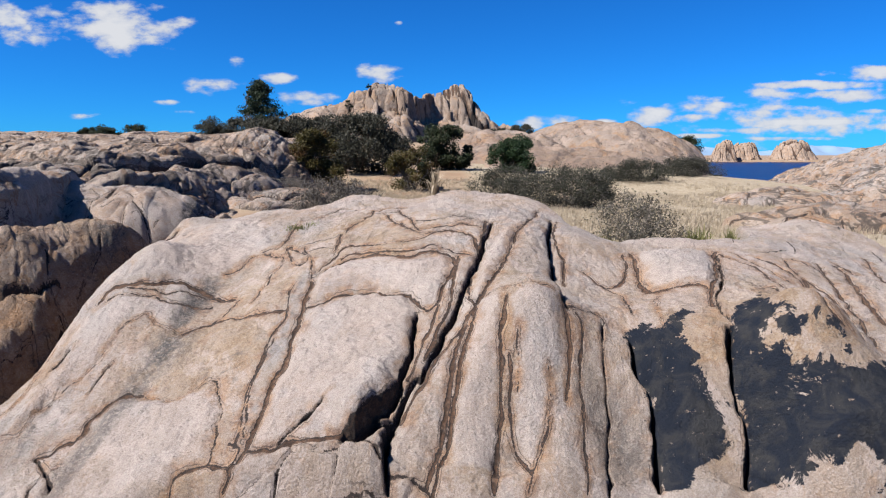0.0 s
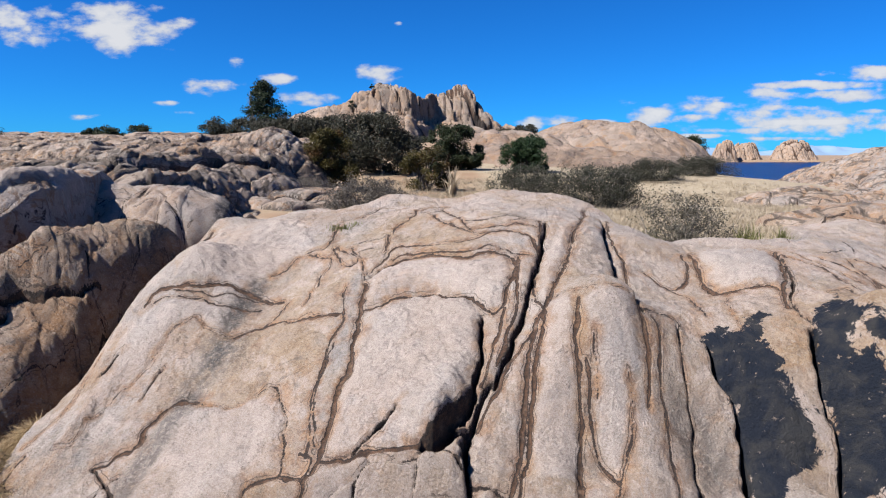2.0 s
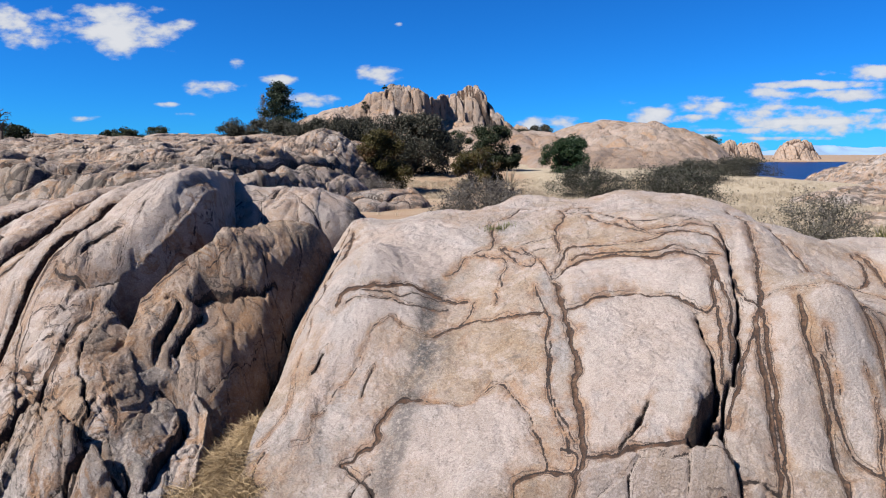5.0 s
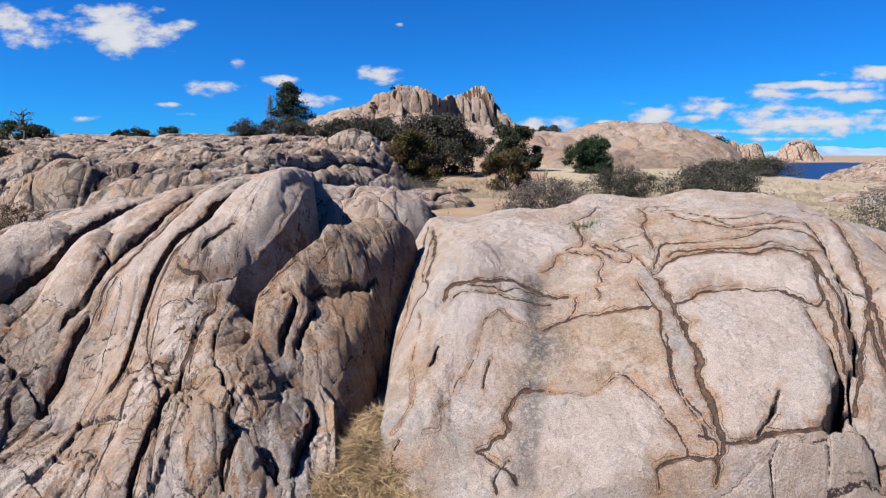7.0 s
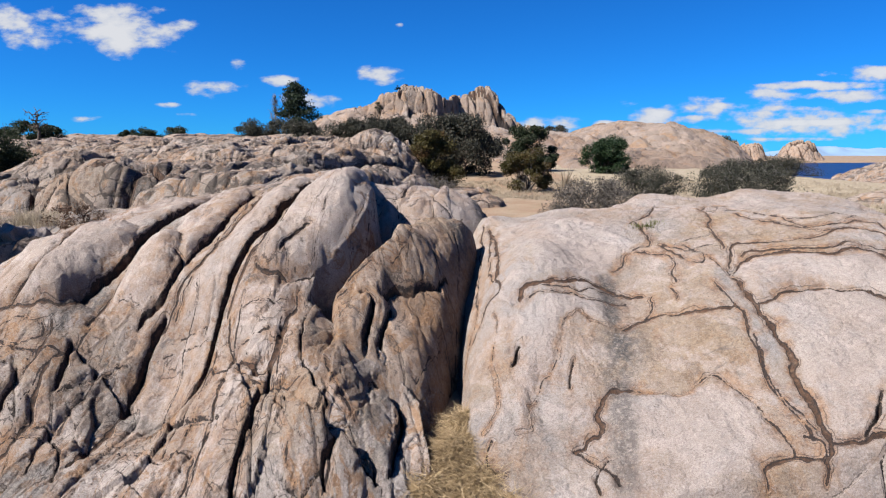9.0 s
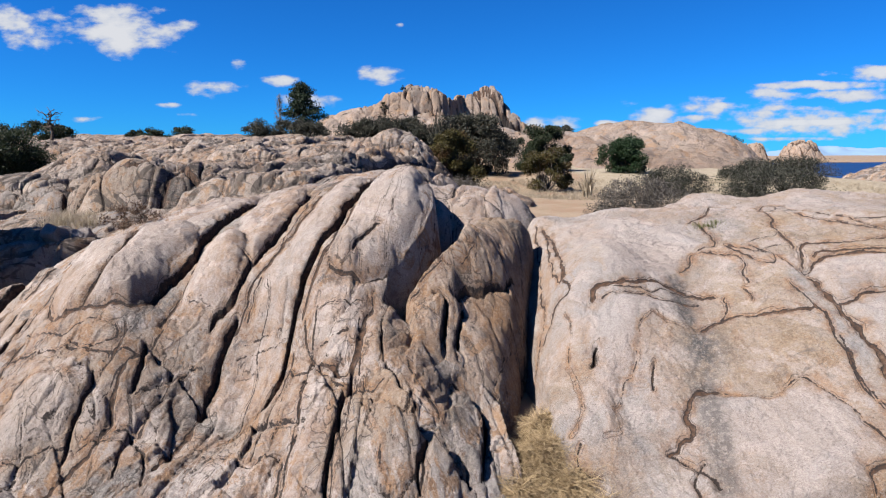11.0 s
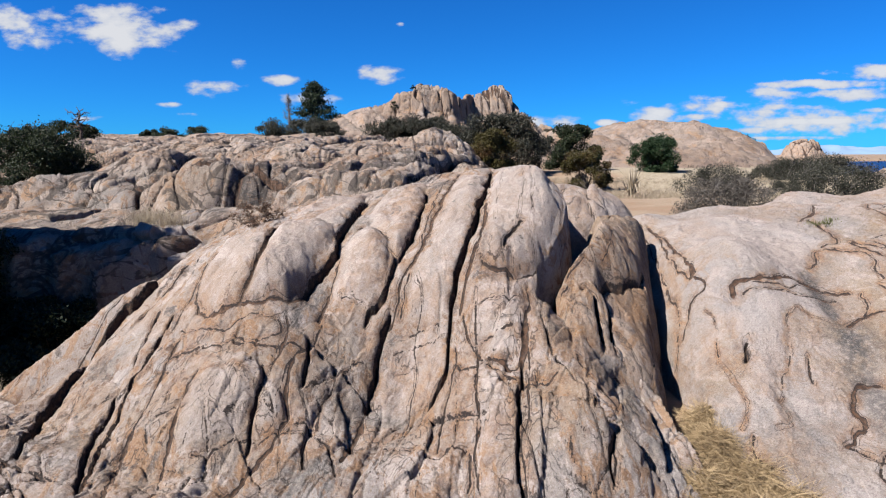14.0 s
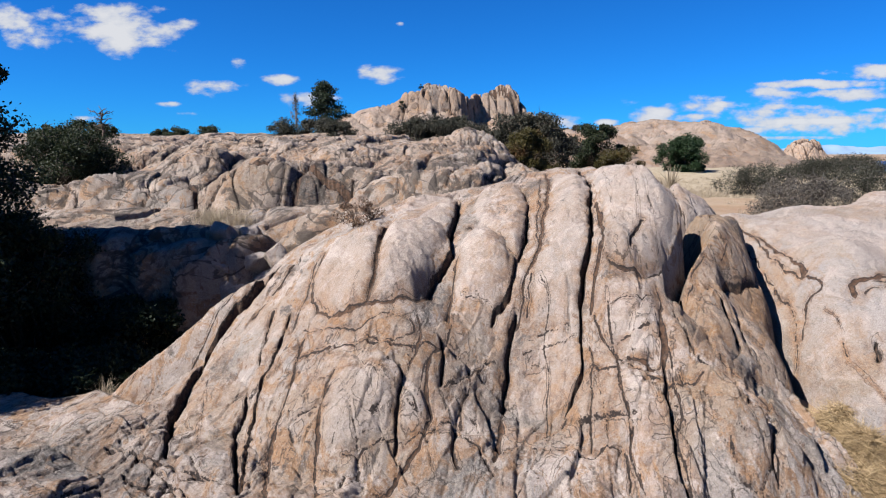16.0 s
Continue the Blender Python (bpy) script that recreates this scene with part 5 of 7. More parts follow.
def panels(x, y, rows, edge):
    """Smooth swellings: relief, and how clean the rock is."""
    wx, wy = x + 0.03 * value(x * 4, y * 4, 41), y + 0.03 * value(x * 4, y * 4, 42)
    dz, clean = np.zeros(x.shape), np.zeros(x.shape)
    for high, ring in rows:
        d, _, _, _ = polyline_distance(wx, wy, ring + ring[:1], 0.5)
        d = np.where(inside(wx, wy, ring), d, 0)
        dz = np.maximum(dz, high * np.sqrt(smooth(0, edge, d)))
        clean = np.maximum(clean, smooth(0.0, 0.07, d))
    return dz, clean


def skin(x, y, big=0.03):
    """Fine unevenness of weathered granite, with the low scarps of spalled sheets."""
    z = big * fbm(x * 1.3, y * 1.3, 51, 4) + 0.010 * fbm(x * 9, y * 9, 57, 3, 0.6)
    for k, (scale, step) in enumerate(((0.8, 0.008), (1.7, 0.005), (3.9, 0.003))):
        v = fbm(x * scale, y * scale * 0.8, 540 + 7 * k, 4, 0.55)
        for level in (-0.35, 0.05, 0.45):
            z = z + step * (big / 0.03) * smooth(level - 0.035, level + 0.035, v)
    return z


def slab():
    x, y = np.meshgrid(np.arange(-5.9, 9.6, 0.0150), np.geomspace(4.6, 14.6, 560))
    dz, seam, rust = carve(x, y, slab_form(x, y), SLAB_LINES, 0.06, 0.06, 1.0, 0.8)
    b, tag = voronoi(x * 1.6 + 0.5 * y + 0.3 * value(x * 2, y * 2, 8), y * 2.4 - 0.6 * x, 12)
    broken = smooth(5.55, 5.3, y + 0.12 * value(x * 1.5, y * 1.5, 13)) * smooth(0.0, -0.5, x) * smooth(-2.5, -1.9, x)
    dz = dz - broken * (0.07 * np.exp(-b / 0.03) - 0.14 * (tag - 0.5))
    seam = np.maximum(seam, broken * ramp(b / 2.2, 0.008))
    swell, clean = panels(x, y, SLAB_PANELS, 0.16)
    z = slab_form(x, y) + dz + swell + skin(x, y, 0.030)
    # folded laminae across the upper part, and thin ones down the flanks
    upper = smooth(8.4, 9.0, y) * smooth(12.0, 11.2, y) * smooth(-2.6, -2.0, x) * smooth(1.0, 0.3, x)
    fold = contour(value(x * 0.9 + 0.4 * y, y * 3.4 - x * 0.8 + 0.8 * value(x * 1.0, y * 1.0, 61), 62), x, y)
    flank = smooth(4.2, 4.7, x) * smooth(6.2, 6.9, y)
    curl = contour(value((x - 0.35 * y) * 2.6 + 0.5 * value(x, y, 161), y * 0.5, 162), x, y)
    seam = np.maximum(seam, np.maximum(ramp(fold, 0.012) * upper, ramp(curl, 0.010) * flank) * smooth(-0.2, 0.15, value(x * 1.1, y * 1.1, 63)))
    rust = np.maximum(rust, 0.35 * smooth(0.25, 0.7, value(x * 0.7 + 3, y * 0.9, 64)) * smooth(0.2, 0.6, value(x * 3, y * 2.4, 65) + 0.3))
    rust = np.maximum(rust, 0.5 * smooth(-4.3, -4.75, x) * smooth(-0.2, 0.4, value(x * 5, y * 1.2, 66)))
    ragged = value(x * 1.7, y * 1.7, 164) * 0.35 + value(x * 5, y * 5, 165) * 0.2
    tan = np.clip(lobes(x, y, [(-3.0, 7.25, 0.55, 1.0), (-2.2, 7.1, 0.6, 1.0), (-2.4, 8.2, 0.5, 0.8), (-3.6, 7.0, 0.4, 0.7), (-0.6, 8.75, 0.6, 0.8), (-1.6, 9.6, 0.7, 0.8), (-4.85, 7.2, 0.35, 1.0), (1.0, 6.5, 0.6, 0.9),
                                  (0.3, 5.6, 0.5, 0.7), (2.6, 6.5, 0.5, 1.0), (3.9, 6.6, 0.8, 1.0), (2.6, 5.7, 0.35, 0.8), (-2.3, 5.55, 0.3, 0.9), (0.9, 7.4, 0.4, 0.6)]) + 0.42 * (1 - clean) + ragged - 0.15, 0, 1) * (1 - 0.75 * clean)
    bloom = np.maximum(smooth(0.2, 0.7, value(x * 0.9 + 8, y * 0.6, 67)) * 0.5, smooth(-1.2, -3.2, x) * (0.26 + 0.3 * value(x * 1.1, y * 0.9, 69)))
    d, _, _, _ = polyline_distance(x, y, [(-1.80, 8.2), (-1.80, 7.6), (-1.86, 7.0), (-1.97, 6.4), (-2.0, 6.0)], 0.4)
    bloom = np.maximum(bloom, (0.75 + 0.5 * value(x * 2.5, y * 2.5, 70)) * smooth(0.20, 0.05, d + 0.06 * value(x * 6, y * 6, 68)))
    stain_shade = np.clip(lobes(x, y, [(-3.3, 7.45, 0.34, 1.0), (-3.45, 7.05, 0.3, 0.9), (-4.3, 6.3, 0.4, 0.5), (1.75, 5.75, 0.3, 0.7), (1.5, 6.0, 0.25, 0.6), (-1.75, 5.4, 0.25, 0.8), (0.6, 5.7, 0.2, 0.6), (0.25, 9.3, 0.25, 0.5), (-1.1, 9.3, 0.4, 0.5), (5.2, 8.6, 0.6, 0.5)]) + ragged * 0.9 - 0.2, 0, 1)
    d, s, _, _ = polyline_distance(x, y, [(-3.2, 8.62), (-3.34, 7.91), (-3.37, 7.37), (-3.5, 6.75), (-3.62, 6.15), (-3.77, 5.66)], 0.5)
    trickle = smooth(0.26, 0.04, d + 0.10 * value(x * 3.5, y * 1.2, 71) + 0.05 * value(x * 14, y * 3, 72)) * (1.0 - 0.35 * s)
    stain_shade = np.maximum(stain_shade * (1 - 0.6 * clean), trickle)
    varnish = np.zeros(x.shape)
    for ring in SLAB_PATCHES:
        d, _, _, _ = polyline_distance(x, y, ring + ring[:1], 0.5)
        d = np.minimum(d, 0.3)
        varnish = np.maximum(varnish, np.clip(0.5 + np.where(inside(x, y, ring), d, -d) / 0.55, 0, 1))
    keep = z > ground_height(x, y) - 0.35
    cuts = [pts for kind, w, pts in SLAB_LINES if kind == "crack" and w >= 0.06 and abs(pts[0][1] - pts[-1][1]) > 1.0]
    return split_rock("granite_slab", "block", x, y, z, keep, {"seam": seam, "rust": rust, "bloom": np.clip(bloom, 0, 1), "varnish": varnish, "tan": tan, "stain_shade": stain_shade, "clean": clean}, GRANITE, cuts,
                      "broad pale granite slab with dark brown seams and black varnish", "rock")


def ribs():
    x, y = np.meshgrid(np.arange(-16.8, -5.6, 0.0145), np.geomspace(4.9, 13.6, 500))
    dz, seam, rust = carve(x, y, ribs_form(x, y), RIB_LINES, 0.06, 0.07, 0.9, 0.66, 0.62)
    broken = smooth(7.3, 6.6, y + 0.5 * value(x * 1.1, y * 1.1, 15))
    fan = np.arctan2(x + 6.5, 17.5 - y) * 9.5
    jx, jy = x + 0.16 * value(x * 1.3, y * 1.3, 8), y + 0.16 * value(x * 1.3, y * 1.3, 9)
    for turn, wide, long, seed, cut in ((0.5, 1.5, 0.65, 14, 0.8), (-0.9, 2.3, 1.2, 24, 0.5)):
        p, q = jx * math.cos(turn) - jy * math.sin(turn), jx * math.sin(turn) + jy * math.cos(turn)
        b, tag = voronoi(p * wide, q * long, seed)
        some = smooth(-0.25, 0.2, value(x * 1.2, y * 1.2, seed + 1))
        dz = dz - broken * cut * (0.10 * np.exp(-b / 0.025) * some - (tag - 0.5) * 0.20 / wide ** 0.5)
        seam = np.maximum(seam, broken * some * ramp(b / (wide + long), 0.006 * cut))
    # thin laminae that run down the ribs
    for freq, seed, thick, much in ((2.6, 92, 0.012, 0.95), (5.2, 192, 0.007, 0.9)):
        lam = contour(value(fan * freq + 0.35 * value(x * 1.2, y * 1.2, seed + 1) + 0.14 * value(x * 4, y * 4, seed + 2), y * 0.22 * freq ** 0.4, seed), x, y)
        some = smooth(0.05, 0.35, value(fan * 0.9, y * 0.45, seed + 3))
        seam = np.maximum(seam, much * ramp(lam, thick) * some)
        dz = dz - 0.02 / freq ** 0.5 * smooth(thick * 1.6 + 0.02, 0.0, lam) * some
    rust = np.maximum(rust, 0.7 * smooth(0.15, 0.5, value(fan * 1.6, y * 0.45, 94)) * smooth(-0.2, 0.4, value(x * 3, y * 2, 95)))
    rust = np.maximum(rust, 0.75 * smooth(0.3, 0.5, value(fan * 4 + 0.5 * value(x * 2, y * 2, 194), y * 0.5, 195)) * smooth(-0.1, 0.35, value(x * 1.1, y * 0.8, 196)))
    # splintered faces: long tilted slivers, sharper towards the foot
    rough = smooth(8.6, 7.0, y + 0.5 * value(x * 0.9, y * 0.9, 115))
    for freq, seed, amp in ((1.3, 116, 0.07), (3.1, 117, 0.035), (7.0, 118, 0.014)):
        p = fan * freq + 0.7 * value(x * freq * 0.5, y * freq * 0.5, seed + 10)
        q = y * freq * 0.55 + 0.5 * value(x * freq * 0.6, y * freq * 0.6, seed + 20) + 0.25 * fan * freq
        b, tag = voronoi(p, q, seed)
        face = (tag - 0.5) * 1.2 + (cells(np.floor(tag * 997), np.floor(tag * 499), seed) - 0.5) * 2.2 * (p - np.floor(p) - 0.5)
        z_face = amp * face * (0.25 + 0.75 * rough)
        dz = dz + z_face - amp * 0.5 * np.exp(-b / 0.05) * rough
        some = smooth(0.0, 0.35, value(x * 1.6, y * 1.6, seed + 30)) * rough
        seam = np.maximum(seam, 0.85 * some * ramp(b / (1.6 * freq), 0.006))
        rust = np.maximum(rust, 0.6 * smooth(0.78, 0.86, tag) * (0.3 + 0.7 * rough) * (freq < 4))
    swell, clean = panels(x, y, RIB_PANELS, 0.22)
    z = ribs_form(x, y) + dz * (1 - 0.35 * clean) + swell + skin(x, y, 0.035) + 0.05 * value(fan * 1.7, y * 0.4, 96)
    ragged = value(x * 1.7, y * 1.7, 264) * 0.35 + value(x * 5, y * 5, 265) * 0.2
    tan = np.clip(lobes(x, y, [(-11.0, 6.6, 1.0, 0.8), (-9.6, 7.4, 0.5, 0.8), (-9.4, 8.3, 0.35, 0.9), (-7.6, 6.6, 0.8, 0.9), (-8.3, 10.2, 0.6, 0.6), (-9.3, 10.3, 0.8, 0.7), (-6.6, 6.2, 0.6, 0.6), (-12.8, 7.0, 0.6, 0.7), (-7.4, 8.1, 0.4, 0.6)]) + ragged - 0.15, 0, 1)
    streak = 0.75 * smooth(0.25, 0.5, value(fan * 3.2 + 0.4 * value(x * 2, y * 2, 266), y * 0.35, 267)) * smooth(0.0, 0.4, value(fan * 0.8, y * 0.5, 268))
    stain_shade = np.clip(streak + lobes(x, y, [(-14.6, 6.2, 1.0, 0.9), (-13.2, 6.2, 0.7, 0.6), (-10.15, 8.1, 0.25, 0.9), (-9.7, 6.9, 0.4, 0.7), (-12.9, 7.9, 0.3, 0.7), (-8.9, 7.0, 0.25, 0.7), (-6.5, 6.9, 0.25, 0.8), (-9.9, 5.9, 0.5, 0.5)]) + ragged * 0.9 - 0.2, 0, 1)
    bloom = smooth(6.1, 5.6, y + 0.5 * value(x, y, 97)) * 0.45 + 0.3 * smooth(0.3, 0.7, value(x * 1.2, y * 0.8, 98))
    keep = z > ground_height(x, y) - 0.35
    cuts = [pts for kind, w, pts in RIB_LINES if kind == "crack" and w >= 0.06 and abs(pts[0][1] - pts[-1][1]) > 1.2]
    return split_rock("ribbed_outcrop", "rib", x, y, z, keep, {"seam": seam, "rust": rust, "bloom": np.clip(bloom, 0, 1), "tan": tan * (1 - 0.6 * clean), "stain_shade": stain_shade * (1 - 0.8 * clean), "clean": clean}, GRANITE_RIB, cuts,
                      "ribbed granite outcrop split by long dark cracks", "rock")


def bulges(x, y, seed, size, depth, wide=1.0):
    """Rounded swellings with creases between; returns relief and creases."""
    wx, wy = x + 0.5 * size * value(x / size * 0.6, y / size * 0.6, seed + 5), y + 0.5 * size * value(x / size * 0.6, y / size * 0.6, seed + 6)
    a = np.abs(value(wx / size, wy / size * 0.8, seed))
    b = np.abs(value(wx / size * 2.3, wy / size * 2.1, seed + 1))
    c = np.abs(value(wx / size * 5.1, wy / size * 4.3, seed + 2))
    lines = [ramp(contour(value(wx / size * f, wy / size * g, seed + n), x, y), width * size * wide, 1.5 if wide > 1 else 1.0) for n, f, g, width in ((0, 1.0, 0.8, 0.030), (1, 2.3, 2.1, 0.020), (2, 5.1, 4.3, 0.009))]
    return depth * (np.sqrt(a + 0.02) * 1.2 + 0.42 * np.sqrt(b + 0.02) + 0.14 * np.sqrt(c + 0.02) - 0.9), np.maximum(lines[0], np.maximum(lines[1], 0.9 * lines[2]))


def wedge():
    x, y = grid(-6.95, -4.9, 6.6, 11.6, 0.015, 0.012)
    dz, seam, rust = carve(x, y, wedge_form(x, y), WEDGE_LINES, 0.08, 0.05, 0.8)
    z = wedge_form(x, y) + dz + skin(x, y, 0.05)
    fold = contour(value(x * 2.6 + 0.9 * y + 0.5 * value(x * 2, y * 2, 105), y * 0.9, 101), x, y)
    lump, crease = bulges(x, y, 106, 0.9, 0.05)
    z = z + lump - 0.02 * smooth(0.05, 0.0, fold)
    seam = np.maximum(seam, np.maximum(0.8 * ramp(fold, 0.002), 0.55 * crease))
    rust = np.maximum(rust, smooth(-0.1, 0.5, value(x * 1.6, y * 1.6, 102)) * 0.6)
    ragged = value(x * 2.2, y * 2.2, 108) * 0.4 + value(x * 6, y * 6, 109) * 0.25
    tan = np.clip(smooth(8.3, 8.9, y) + ragged - 0.1, 0, 1)
    # lobes along the right flank paint its shade along with real stain
    stain_shade = np.clip(lobes(x, y, [(-5.35, 9.2, 0.28, 1.0), (-5.35, 8.3, 0.25, 0.9), (-5.3, 9.9, 0.3, 1.0), (-6.4, 7.6, 0.25, 0.8), (-6.3, 8.2, 0.15, 0.8)]) + 0.8 * ragged - 0.22, 0, 1)
    keep = z > ground_height(x, y) - 0.3
    me = field_mesh("rusty_boulder", x, y, z, keep, {"seam": seam, "rust": rust, "tan": tan, "stain_shade": stain_shade}, GRANITE_RUSTY)
    return tagged(new("rusty_boulder", me), "rust-stained granite boulder wedged beside the slab", "boulder")


def cobbled(x, y, seed, size, long, depth, sharp=0.10):
    """Rounded bulges of uneven height with thin dark crevices between; returns relief and crevice lines."""
    wx = x + 0.34 * size * value(x / size * 0.9, y / size * 0.5, seed + 5) + 0.10 * size * value(x / size * 3, y / size * 1.8, seed + 8)
    wy = y + 0.34 * size * long * value(x / size * 0.9, y / size * 0.5, seed + 6) + 0.10 * size * long * value(x / size * 3, y / size * 1.8, seed + 9)
    p, q = (wx - 0.22 * wy) / size, wy / (size * long)
    b, tag = voronoi(p, q, seed)
    ip = cells(np.floor(tag * 9973), np.floor(tag * 4999), seed + 1) - 0.5
    lean = ip * (p - np.floor(p) - 0.5)
    z = depth * (0.75 * np.sqrt(np.clip(b, 0, 0.8) + 0.01) + 0.9 * (tag - 0.5) + 0.8 * lean - 0.35 * np.exp(-b / 0.05))
    some = smooth(-0.45, 0.0, value(x / size * 0.7, y / size * 0.4, seed + 7))
    return z, ramp(b * size * 0.55, sharp * size * 0.14) * some


def outcrop():
    v = np.geomspace(12.2, 100, 520)
    u = np.linspace(-1.14, 0.05, 720)
    x, y = np.meshgrid(u, v)
    x = -5 + x * (y * 0.78 + 2.5)
    big, line1 = cobbled(x, y, 201, 3.0, 1.9, 0.62)
    mid, line2 = cobbled(x, y, 211, 1.15, 1.8, 0.26)
    small, line3 = cobbled(x, y, 221, 0.42, 1.7, 0.08)
    near = smooth(90, 40, y)
    z = outcrop_form(x, y) + big + (mid + small) * near - 0.30 + skin(x, y, 0.05)
    seam = np.maximum(line1, np.maximum(line2 * near, 0.85 * line3 * near * smooth(0.0, 0.3, value(x * 0.5, y * 0.3, 207))))
    keep = z > ground_height(x, y) - 0.4
    rust = 0.5 * smooth(0.1, 0.6, value(x * 0.6, y * 0.5, 203))
    bloom = 0.4 * smooth(0.1, 0.6, value(x * 0.5 + 9, y * 0.6, 204))
    ragged = value(x * 0.8, y * 0.5, 205) * 0.30 + value(x * 2.4, y * 1.4, 206) * 0.35
    # dark striped bulges; the first two lobes also paint one hump's shaded side
    stain_shade = np.clip(lobes(x, y, [(-14.0, 17.7, 1.3, 1.0), (-13.1, 16.3, 1.0, 0.8), (-18.2, 17.3, 0.9, 0.5), (-8.8, 21.6, 1.3, 0.9), (-7.4, 23.5, 1.2, 0.8), (-9.2, 26.0, 1.3, 0.6), (-12.6, 20.3, 0.8, 0.4)]) + ragged - 0.30, 0, 1)
    tan = np.clip(lobes(x, y, [(-15.0, 17.3, 0.8, 0.8), (-12.0, 14.6, 1.2, 0.7), (-20.0, 30.0, 5.0, 0.5), (-16.0, 34.0, 5.0, 0.5)]) + ragged - 0.15, 0, 1)
    cuts = [[(-9.5, 12), (-8.6, 18), (-10.5, 24), (-13, 40), (-30, 100)], [(-12, 12), (-12.2, 18), (-15.5, 25), (-20, 40), (-48, 100)], [(-17, 12), (-18, 19), (-20, 27), (-30, 42), (-64, 100)]]
    return split_rock("rolling_outcrop", "swell", x, y, z, keep, {"seam": seam, "rust": rust, "bloom": bloom, "stain_shade": stain_shade, "tan": tan}, GRANITE_MID, cuts,
                      "rolling bare granite outcrop with folded dark-veined bulges", "rock")


def back_swell():
    x, y = grid(-8.6, -4.0, 10.8, 14.6, 0.03, 0.03)
    rise, crease = bulges(x, y, 221, 1.6, 0.22)
    knobs, fill = cobbled(x, y, 226, 0.9, 1.3, 0.16)
    z = back_form(x, y) + rise + knobs - 0.05 + skin(x, y, 0.04)
    keep = z > ground_height(x, y) - 0.3
    # dark patches thicken from the middle towards the right
    return split_rock("granite_hump", "swell", x, y, z, keep, {"seam": np.maximum(0.6 * crease, fill), "rust": 0.6 * smooth(0.0, 0.6, value(x, y, 222)), "stain_shade": smooth(0.1, 0.6, value(x * 1.3, y * 1.3, 229)) * smooth(-6.4, -5.4, x)}, GRANITE,
                      [[(-6.4, 10.8), (-6.1, 14.6)]], "low wrinkled granite hump behind the ribs", "rock")


def ledge():
    x, y = grid(-24, -11.6, 9.8, 19.5, 0.04, 0.035)
    rise, crease = cobbled(x, y, 231, 1.2, 1.4, 0.22)
    z = ledge_form(x, y) + rise + skin(x, y, 0.05)
    crease = crease * smooth(1.6, 0.7, slope(z, x, y))
    keep = z > ground_height(x, y) - 0.3
    return split_rock("shaded_ledge", "block", x, y, z, keep, {"seam": crease, "rust": 0.4 * smooth(0.0, 0.6, value(x, y, 232)), "bloom": 0.6 * smooth(0.0, 0.6, value(x * 0.7, y * 0.7, 233))}, GRANITE_MID,
                      [[(-17.2, 9.8), (-16.9, 19.5)], [(-14.6, 9.8), (-14.2, 19.5)]], "granite ledge dropping into a dark shaded hollow", "rock")


def boulder(name, x, y, z, rx, ry, rz, seed, label, material):
    """A loose rounded block."""
    bm = bmesh.new()
    bmesh.ops.create_icosphere(bm, subdivisions=4, radius=1.0)
    rnd = random.Random(int(seed * 10))
    planes = [(Vector([rnd.gauss(0, 1) for _ in range(3)]).normalized(), rnd.uniform(0.55, 0.8)) for _ in range(9)]
    for v in bm.verts:
        c = v.co.copy()
        v.co = Vector([math.copysign(abs(q) ** 0.85, q) for q in c])
        for flat, far in planes:
            over = v.co.dot(flat) - far
            if over > 0:
                v.co -= flat * over * 0.88
        v.co *= 1 + 0.16 * noise.noise(c * 1.3 + Vector((seed, 0, 0))) + 0.06 * noise.noise(c * 4 + Vector((seed, 3, 0)))
        v.co = Vector((v.co.x * rx, v.co.y * ry, v.co.z * rz))
    for f in bm.faces:
        f.smooth = True
    me = bpy.data.meshes.new(name)
    bm.to_mesh(me)
    bm.free()
    me.materials.append(material)
    ob = tagged(new(name, me), label, "boulder")
    ob.matrix_world = pose(x, y, z, 8 * math.sin(seed), 8 * math.cos(seed), seed * 47)
    return ob


